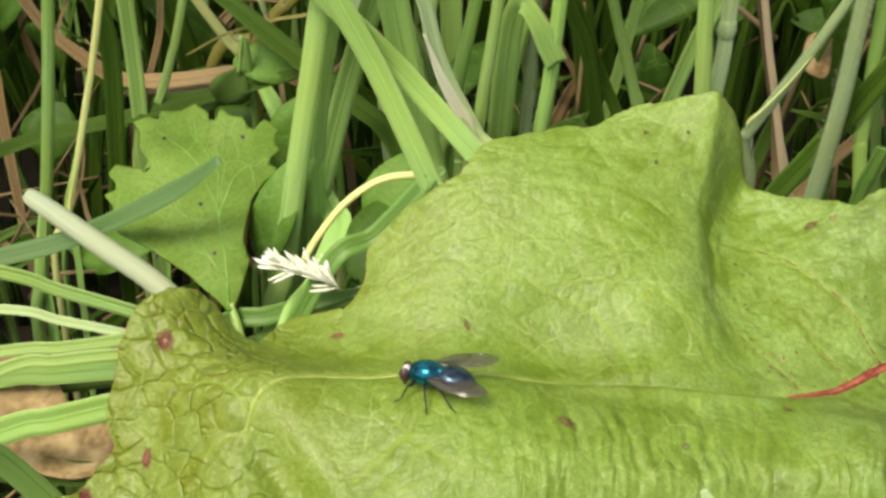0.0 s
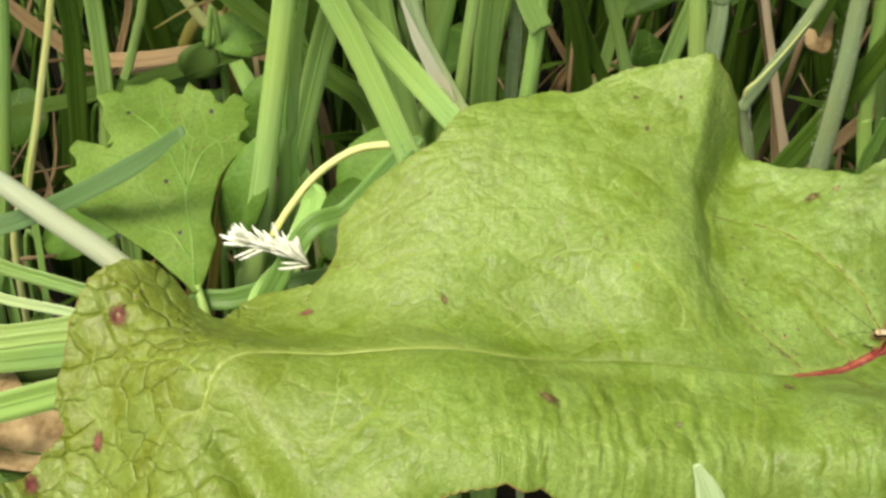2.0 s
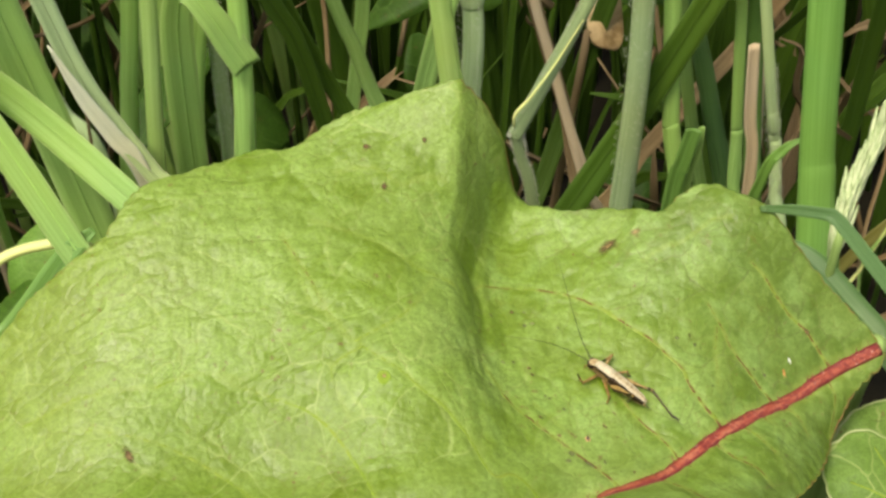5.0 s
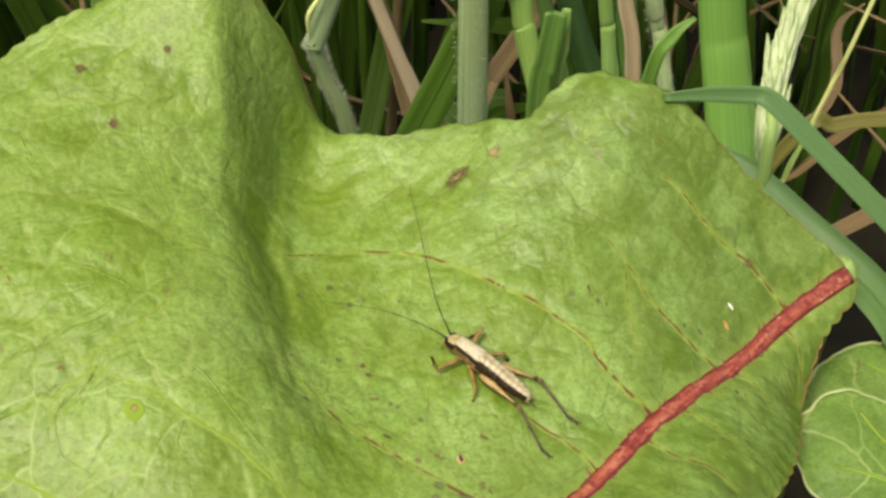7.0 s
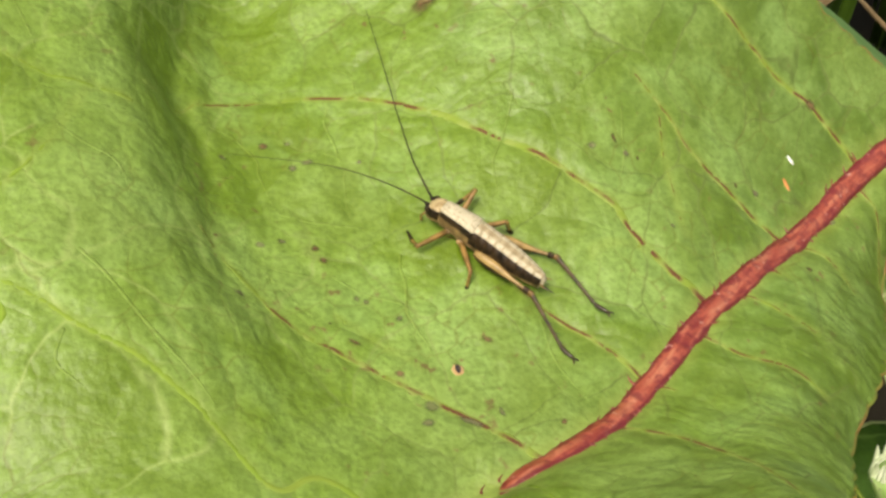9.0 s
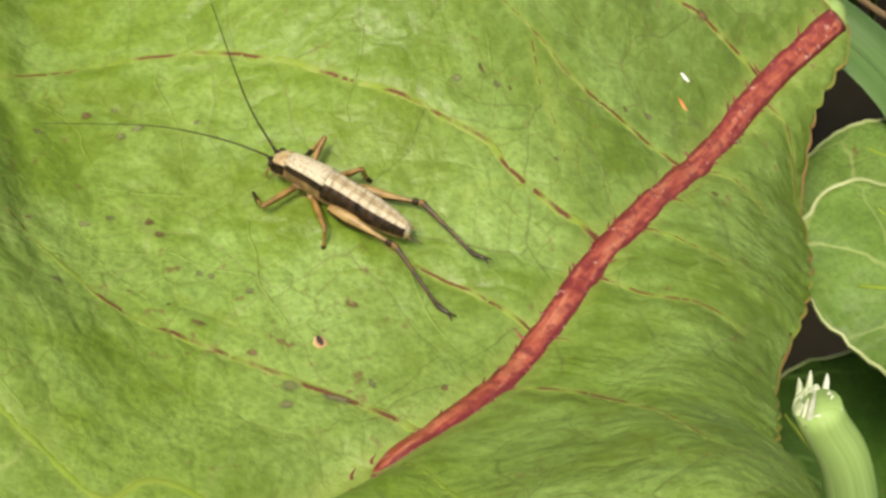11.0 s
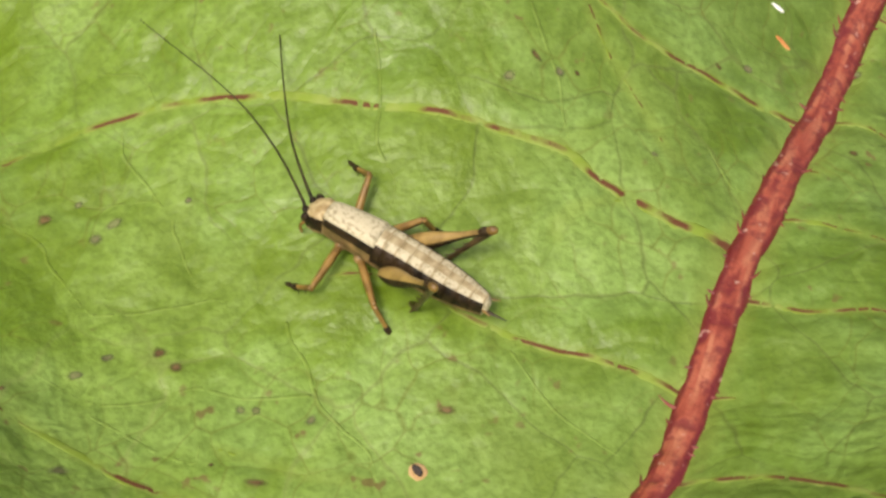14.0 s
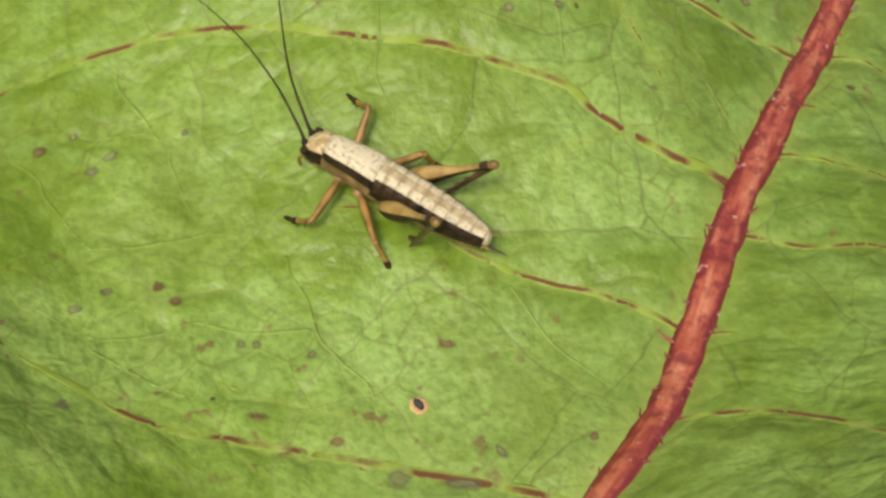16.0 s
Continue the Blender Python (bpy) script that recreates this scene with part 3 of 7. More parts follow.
def rim_gap(x, y):
    x, y = np.atleast_1d(x), np.atleast_1d(y)
    d = np.empty(len(x))
    for a in range(0, len(x), 4000):
        d[a:a + 4000] = np.sqrt(((x[a:a + 4000, None] - RIM[None, :, 0]) ** 2 + (y[a:a + 4000, None] - RIM[None, :, 1]) ** 2).min(1))
    return d


def surface(x, y, d=None):
    """Height with the rim rolled under along the near side and drawn down elsewhere."""
    x, y = np.atleast_1d(np.asarray(x, float)), np.atleast_1d(np.asarray(y, float))
    d = rim_gap(x, y) if d is None else d
    near = 1 / (1 + np.exp((y - 0.42 * x + 5.5) * 1.2)) * 1 / (1 + np.exp(-(x + 45) * 0.3))
    near = near * (1 - 0.9 * np.exp(-((x + 33.0) / 6.0) ** 2))
    curl = np.exp(-((x + 4.2) / 2.6) ** 2 - ((y - 25.4) / 1.9) ** 2)
    return height(x, y) - curl * 0.24 * np.maximum(0, 3.0 - d) ** 2 - near * 0.16 * np.maximum(0, 4.5 - d) ** 2 - 0.05 * np.maximum(0, 1.5 - d) ** 2


def inside(px, py, poly):
    res = np.zeros(len(px), bool)
    x1, y1 = poly[:, 0], poly[:, 1]
    x2, y2 = np.roll(x1, -1), np.roll(y1, -1)
    for a, b, c, d in zip(x1, y1, x2, y2):
        if b == d:
            continue
        hit = ((b > py) != (d > py)) & (px < (c - a) * (py - b) / (d - b) + a)
        res ^= hit
    return res


def normals(c):
    """The blade's normals under a curve."""
    e = 0.6
    gx = (surface(c[:, 0] + e, c[:, 1]) - surface(c[:, 0] - e, c[:, 1])) / (2 * e)
    gy = (surface(c[:, 0], c[:, 1] + e) - surface(c[:, 0], c[:, 1] - e)) / (2 * e)
    n = np.c_[-gx, -gy, np.ones(len(c))]
    return n / np.linalg.norm(n, axis=1)[:, None]


VEINS = []


def vein(r, kind, *pts):
    """Plan of a vein: p: with crimson dashes, off the midrib; q: the same, off another vein; y: pale; d: thin, sunk into the blade."""
    VEINS.append((r, kind, list(pts)))


vein(0.15, "p", (11.0, 0.2), (9.8, 1.9), (8.8, 3.4), (8.3, 4.8), (7.2, 5.9), (5.6, 7.5), (3.5, 9.3), (1.2, 11.5), (-0.9, 13.0), (-3.0, 13.8), (-5.2, 14.3), (-8.5, 14.1), (-11.0, 12.0))
vein(0.11, "p", (6.6, -3.1), (5.3, -1.2), (3.7, 0.4), (2.9, 1.5), (1.2, 4.2), (-0.6, 5.2))
vein(0.13, "p", (16.4, 3.9), (14.8, 5.8), (13.3, 7.3), (12.8, 8.4), (11.6, 10.5))
vein(0.16, "p", (1.0, -6.4), (-1.6, -3.9), (-3.8, -1.8), (-5.7, -0.2), (-7.7, 1.4), (-9.0, 3.4), (-10.2, 5.4))
vein(0.13, "p", (23.2, 7.6), (21.3, 9.7), (19.7, 10.6), (17.7, 12.5), (16.2, 13.7))
vein(0.13, "y", (-6.0, -8.3), (-8.3, -6.6), (-10.0, -7.1), (-11.1, -5.4), (-12.2, -3.5), (-13.7, -1.8), (-15.4, -0.6), (-17.1, 0.8), (-20.1, 2.8), (-22.4, 5.1), (-24.5, 7.1), (-26.4, 12.8))
vein(0.09, "y", (-20.1, 2.8), (-22.3, 1.8), (-22.8, 0.7), (-21.6, -2.3))
vein(0.09, "y", (-11.7, 10.2), (-12.9, 10.3), (-15.0, 10.6), (-17.0, 11.8), (-20.3, 13.1), (-24.0, 14.2))
vein(0.12, "y", (-19.1, -11.6), (-21.0, -6.3), (-24.0, -2.1), (-27.8, -0.2), (-32.3, 1.2))
vein(0.11, "y", (-27.6, -11.2), (-30.6, -6.9), (-35.7, -4.0), (-43.3, -1.9))
vein(0.1, "y", (-33.6, -13.2), (-37.8, -10.4), (-42.8, -7.9))
vein(0.1, "y", (-42.2, -14.4), (-46.2, -10.7), (-51.4, -7.7))
vein(0.12, "y", (-51.0, -15.0), (-47.3, -20.9), (-44.8, -23.8), (-40.1, -27.8))
vein(0.1, "y", (-46.0, -15.4), (-41.7, -21.0), (-35.9, -25.4))
vein(0.1, "y", (-44.8, -23.8), (-50.0, -27.0))
vein(0.12, "y", (-6.0, -8.8), (-7.0, -18.9), (-8.7, -25.6))
vein(0.1, "y", (-13.0, -10.8), (-14.0, -17.0), (-16.5, -25.0))
vein(0.1, "y", (-0.5, -8.0), (0.5, -14.0), (0.0, -21.0))
vein(0.12, "y", (-62.0, -21.6), (-65.0, -18.6), (-68.2, -16.9), (-72.1, -16.0), (-75.9, -16.6))
vein(0.1, "y", (-62.4, -22.8), (-65.8, -24.2), (-67.3, -27.0))
vein(0.1, "p", (17.8, 3.4), (19.0, 2.1), (19.6, 0.5))
vein(0.1, "p", (15.1, 1.9), (15.9, 1.1))
vein(0.1, "p", (13.1, 0.6), (13.8, -0.1), (14.5, -0.8), (15.6, -2.4))
vein(0.12, "p", (10.1, -1.4), (11.4, -2.9), (13.2, -4.1), (14.4, -5.6))
vein(0.09, "p", (7.0, -3.6), (7.7, -4.2))
vein(0.12, "p", (4.3, -5.4), (6.8, -7.5), (7.7, -10.0), (7.6, -14.0))
vein(0.1, "p", (22.9, 6.4), (23.3, 4.7), (22.4, 2.1))
vein(0.05, "d", (-2.8, 13.2), (-3.2, 12.5), (-3.2, 11.8), (-3.1, 11.0), (-3.1, 10.3), (-3.0, 9.6), (-3.2, 9.1), (-3.3, 8.5), (-3.45, 7.8), (-3.5, 7.0))
vein(0.055, "d", (-9.9, 12.7), (-8.6, 12.8), (-7.5, 12.2), (-7.0, 11.3), (-6.8, 10.6), (-6.9, 10.0), (-6.8, 9.2), (-6.7, 8.2), (-6.6, 7.7))
vein(0.05, "d", (-6.6, 7.7), (-5.7, 7.2), (-4.7, 6.8), (-3.5, 6.4), (-3.0, 6.0))
vein(0.035, "d", (-2.9, 10.3), (-4.0, 10.9), (-5.1, 11.5), (-5.9, 12.2))
vein(0.05, "d", (-1.9, 4.5), (-2.1, 3.9), (-2.1, 3.1), (-2.3, 2.4), (-2.45, 1.7), (-2.3, 0.8), (-2.05, -0.2), (-2.3, -1.0))
vein(0.05, "d", (-2.5, 2.1), (-3.5, 2.6), (-4.5, 3.3), (-5.1, 3.9), (-5.9, 4.0), (-6.6, 4.1), (-7.7, 4.6), (-8.4, 5.5), (-8.8, 6.3))
vein(0.045, "d", (1.5, 14.2), (1.6, 13.2), (2.2, 12.0), (2.5, 11.2))
vein(0.045, "d", (5.5, 10.7), (5.0, 9.8), (4.3, 8.7), (3.5, 7.7), (3.3, 6.9), (3.2, 6.3), (2.7, 5.8))
vein(0.05, "d", (10.4, 9.2), (9.9, 7.7), (9.6, 6.7), (9.0, 5.7), (8.7, 5.0))
vein(0.055, "d", (-2.4, 15.8), (-1.9, 15.2), (-1.3, 14.8), (-1.3, 14.3), (-1.4, 13.6), (-1.3, 13.2))
vein(0.05, "y", (9.3, 2.6), (8.2, 2.9), (7.4, 3.0), (6.7, 2.9), (6.4, 2.6))
vein(0.04, "d", (3.1, 0.4), (3.1, -1.6), (3.4, -2.8), (3.7, -3.9))
vein(0.045, "d", (-8.0, 4.2), (-7.4, 3.1), (-6.9, 2.3), (-6.3, 1.7), (-5.9, 2.1))
vein(0.04, "y", (-5.5, 1.8), (-4.7, 0.9), (-3.9, 0.0), (-3.1, -0.6), (-2.6, -1.1))
vein(0.07, "q", (12.2, 8.6), (11.8, 7.1), (11.7, 5.7), (11.5, 4.1), (11.4, 3.3))
vein(0.05, "d", (12.9, 3.5), (12.7, 2.6), (12.6, 1.9), (13.0, 1.6))
vein(0.045, "d", (3.2, 15.4), (5.4, 15.1), (7.2, 14.2), (9.5, 13.8), (10.8, 12.6))
vein(0.05, "y", (14.9, 17.2), (13.0, 17.1), (10.3, 15.7), (8.0, 15.3), (6.2, 14.6))
vein(0.06, "y", (-21.7, 19.1), (-20.0, 19.4), (-18.0, 19.3), (-15.9, 18.1), (-14.5, 18.6), (-12.8, 18.9), (-11.8, 18.7))
vein(0.055, "d", (-15.8, 18.1), (-15.9, 16.5), (-15.6, 14.7), (-15.1, 12.6), (-15.0, 11.3))
vein(0.055, "d", (-22.8, 17.7), (-22.0, 15.4), (-21.3, 13.9))
vein(0.055, "d", (-21.4, 9.0), (-19.6, 8.3), (-18.2, 7.4), (-16.8, 6.7), (-15.3, 6.4))
vein(0.05, "d", (-14.8, 7.9), (-14.0, 7.3), (-12.9, 6.5), (-12.6, 5.2))
vein(0.06, "d", (-20.4, 2.4), (-21.3, 1.6), (-22.4, 1.2), (-22.7, 0.5), (-22.6, -0.7), (-22.0, -1.5), (-20.6, -2.6), (-19.8, -3.6))
vein(0.05, "d", (-16.1, -0.6), (-16.6, -1.7), (-15.9, -2.7))
vein(0.05, "d", (-23.3, 3.1), (-22.6, 1.8), (-22.2, 1.3))
vein(0.06, "d", (-15.0, 2.4), (-14.3, 1.5), (-13.6, 0.2), (-12.9, -1.0), (-12.0, -2.4), (-11.4, -3.7))
vein(0.08, "q", (-26.6, 12.6), (-24.9, 9.8), (-22.9, 5.9), (-21.3, 3.2))
vein(0.08, "y", (-37.3, 0.6), (-36.0, 1.1), (-33.6, 1.6), (-29.9, 1.2))
vein(0.09, "y", (-50.0, -28.2), (-46.9, -25.7), (-44.9, -24.3), (-40.8, -26.8), (-37.6, -27.9), (-32.4, -25.7), (-29.8, -24.1))
vein(0.08, "y", (-44.9, -24.3), (-44.3, -21.8), (-44.8, -19.5))
vein(0.08, "y", (-20.7, 3.2), (-16.4, 5.8), (-13.1, 10.5))
vein(0.08, "y", (-48.4, -0.4), (-43.4, 0.5), (-37.3, 0.6))


TROUGHS = np.vstack([np.c_[spline(np.asarray(p, float), 8 * len(p)), np.full(8 * len(p), r)] for r, kind, p in VEINS])


def sunk(x, y):
    """How deep the veins draw the blade down, with a soft swell beside them."""
    z = np.zeros(len(x))
    for a in range(0, len(x), 4000):
        d2 = (x[a:a + 4000, None] - TROUGHS[None, :, 0]) ** 2 + (y[a:a + 4000, None] - TROUGHS[None, :, 1]) ** 2
        j = d2.argmin(1)
        d = np.sqrt(d2[np.arange(len(j)), j])
        z[a:a + 4000] = (0.01 + 0.45 * TROUGHS[j, 2]) * (0.55 * np.exp(-((d - 1.0) / 0.6) ** 2) - 1.25 * np.exp(-(d / 0.42) ** 2))
    return z


PALE_RUNS = np.vstack([spline(np.asarray(p, float), 12 * len(p)) for r, kind, p in VEINS if kind != "d"])
MID_RUN = spline(MID, 600)


def tissue(x, y):
    """Distance to the midrib and to the nearest pale vein, in units of 4 mm."""
    d = np.empty((len(x), 2))
    for k, run in enumerate((MID_RUN, PALE_RUNS)):
        for a in range(0, len(x), 4000):
            d[a:a + 4000, k] = np.sqrt(((x[a:a + 4000, None] - run[None, :, 0]) ** 2 + (y[a:a + 4000, None] - run[None, :, 1]) ** 2).min(1))
    return d / 4


def crinkle(x, y):
    """Quilting between the veins: deep at the tip, pleated along the near half, faint elsewhere."""
    tip = 1 / (1 + np.exp((x + 60) * 0.5))
    pleat = np.exp(-((y + 24) / 7.0) ** 2) * 1 / (1 + np.exp(-(x + 34) * 0.35))
    far = 1 / (1 + np.exp(-(y - 4) * 0.4)) / (1 + np.exp((x + 12) * 0.6))
    for a, b in ((-73.2, -11.7), (-74.2, -21.6), (-80.6, -25.4)):
        # the blade lies flat round its dead spots
        tip = tip * (1 - 0.9 * np.exp(-((x - a) ** 2 + (y - b) ** 2) / 2.6))
    z = np.empty(len(x))
    for i in range(len(x)):
        p = Vector((x[i], y[i], 0))
        z[i] = 0.14 * noise.noise(p * 0.35) + 0.06 * noise.noise(p * 1.1)
        warp = Vector((noise.noise(p * 0.3), noise.noise(p * 0.3 + Vector((7, 0, 0))), 0))
        if tip[i] > 0.02:
            e = noise.voronoi((p + warp * 1.6) * 0.46)[0]
            g = noise.voronoi((p + warp) * 0.8 + Vector((3, 1, 0)))[0]
            z[i] += tip[i] * (0.27 * min(1.0, 3.6 * (e[1] - e[0])) ** 0.7 + 0.06 * min(1.0, 4.5 * (g[1] - g[0])) ** 0.7)
        if pleat[i] > 0.02:
            q = Vector((x[i] * 0.8 + 0.12 * y[i] + 0.9 * warp.x, y[i] * 0.10, 3.0))
            z[i] += pleat[i] * (0.42 * noise.noise(q) + 0.3 * noise.noise(q * 2.3) * (0.5 + noise.noise(p * 0.2)))
        if far[i] > 0.02:
            e = noise.voronoi(Vector(((x[i] + 0.5 * y[i]) * 0.16, (y[i] - 0.35 * x[i]) * 0.42, 2.0)) + warp * 0.35)[0]
            q = Vector((x[i] * 0.33 + 0.2 * y[i], y[i] * 0.75 - 0.25 * x[i], 9.0)) + warp
            z[i] += far[i] * (0.11 * min(1.0, 2.0 * (e[1] - e[0])) ** 0.7 + 0.08 * noise.noise(q) + 0.07 * noise.noise(q * 2.3))
    # leathery quilting between the fold and the stalk, with arcs round the notch in the rim
    hide = 1 / (1 + np.exp(-(x + 9.0) * 0.8)) / (1 + np.exp(-(y + 6.0) * 0.5))
    notch = 1 / (1 + np.exp(-(y - 13.5) * 0.9)) / (1 + np.exp(-(x + 10.0) * 1.2)) / (1 + np.exp((x - 7.0) * 0.6))
    for i in np.where(hide > 0.03)[0]:
        p = Vector((x[i], y[i], 4.0))
        q = p + 0.9 * Vector((noise.noise(p * 0.4), noise.noise(p * 0.4 + Vector((5, 0, 0))), 0))
        e = noise.voronoi(Vector((q.x * 0.34 + q.y * 0.12, q.y * 0.46, 1.0)))[0]
        z[i] += hide[i] * (0.085 * min(1.0, 2.6 * (e[1] - e[0])) ** 0.7 + 0.05 * noise.noise(q * 1.3) + 0.022 * noise.noise(q * 2.8))
        if notch[i] > 0.03:
            r, a = math.hypot(x[i] + 3.5, y[i] - 28.0), math.atan2(y[i] - 28.0, x[i] + 3.5)
            z[i] += notch[i] * 0.16 * (noise.noise(Vector((r * 0.8, a * 1.7, 0))) + 0.5 * noise.noise(Vector((r * 1.9, a * 3.0, 6.0))))
    bend = x + 10.7 - 0.36 * np.maximum(0, y - 14)
    fold = np.exp(-((bend - 0.6) / 2.2) ** 2) / (1 + np.exp(-(y + 4) / 1.5))
    for i in np.where(fold > 0.03)[0]:
        q = Vector((bend[i] * 0.9 + 0.05 * y[i], y[i] * 0.22, 5.0))
        z[i] += fold[i] * (0.45 * noise.noise(q) + 0.28 * noise.noise(q * 2.2))
    return z + sunk(x, y)


def sheet(rim, zfun, step, thick, mat, name="blade", uvfun=None):
    """A thin sheet over the plan, cut cleanly along its rim, with a thickness."""
    gx, gy = np.arange(rim[:, 0].min() - step, rim[:, 0].max() + 2 * step, step), np.arange(rim[:, 1].min() - step, rim[:, 1].max() + 2 * step, step)
    X, Y = np.meshgrid(gx, gy)
    px, py = X.ravel(), Y.ravel()
    ins = inside(px, py, rim)
    nx, ny = len(gx), len(gy)
    ii = ins.reshape(ny, nx)
    cell = ii[:-1, :-1] | ii[1:, :-1] | ii[:-1, 1:] | ii[1:, 1:]
    used = np.zeros((ny, nx), bool)
    used[:-1, :-1] |= cell
    used[1:, :-1] |= cell
    used[:-1, 1:] |= cell
    used[1:, 1:] |= cell
    out = np.where(used.ravel() & ~ins)[0]
    dense = spline(rim, 6 * len(rim), closed=True)
    for k in out:
        j = np.argmin((dense[:, 0] - px[k]) ** 2 + (dense[:, 1] - py[k]) ** 2)
        px[k], py[k] = dense[j]
    keep = np.where(used.ravel())[0]
    new_id = -np.ones(nx * ny, int)
    new_id[keep] = np.arange(len(keep))
    kx, ky = px[keep], py[keep]
    z = zfun(kx, ky)
    jj, kk = np.where(cell)
    a = jj * nx + kk
    top = np.c_[new_id[a], new_id[a + 1], new_id[a + nx + 1], new_id[a + nx]]
    n = len(keep)
    edges = {}
    for q in top.tolist():
        for e in range(4):
            u, w = q[e], q[(e + 1) % 4]
            if (w, u) in edges:
                del edges[(w, u)]
            else:
                edges[(u, w)] = 1
    faces = top.tolist() + [tuple(i + n for i in q[::-1]) for q in top.tolist()] + [(w, u, u + n, w + n) for u, w in edges]
    verts = np.vstack([np.c_[kx, ky, z], np.c_[kx, ky, z - thick]])
    return mesh_of(name, verts, faces, mat, uvs=None if uvfun is None else np.vstack([uvfun(kx, ky)] * 2))


def lay(pts, n, lift):
    """A curve laid on the blade through points of the plan."""
    c = spline(np.c_[np.asarray(pts, float), np.zeros(len(pts))], n)
    c[:, 2] = surface(c[:, 0], c[:, 1]) + crinkle(c[:, 0], c[:, 1]) + lift
    return c


def spot(x, y, rx, ry, ang, mat, lift=0.05):
    """A ragged patch that follows the blade."""
    n = 18
    rng = random.Random(int(x * 91 + y * 37))
    ring = [1 + 0.16 * (rng.random() - 0.5) for _ in range(n)]
    pts = [(x, y)]
    rings = (0.25, 0.5, 0.75, 0.92, 1.0)
    for s in rings:
        for k in range(n):
            a = 2 * math.pi * k / n
            u, w = rx * s * ring[k] * math.cos(a), ry * s * ring[k] * math.sin(a)
            pts.append((x + u * math.cos(ang) - w * math.sin(ang), y + u * math.sin(ang) + w * math.cos(ang)))
    p = np.array(pts)
    z = surface(p[:, 0], p[:, 1]) + crinkle(p[:, 0], p[:, 1]) + lift
    z[1 + 4 * n:] -= lift + 0.05
    f = [(0, 1 + k, 1 + (k + 1) % n) for k in range(n)] + [(1 + r * n + k, 1 + (r + 1) * n + k, 1 + (r + 1) * n + (k + 1) % n, 1 + r * n + (k + 1) % n) for r in range(4) for k in range(n)]
    return mesh_of("spot", np.c_[p, z], f, mat, uvs=[(0, 0)] + [(q, 0) for q in rings for _ in range(n)])


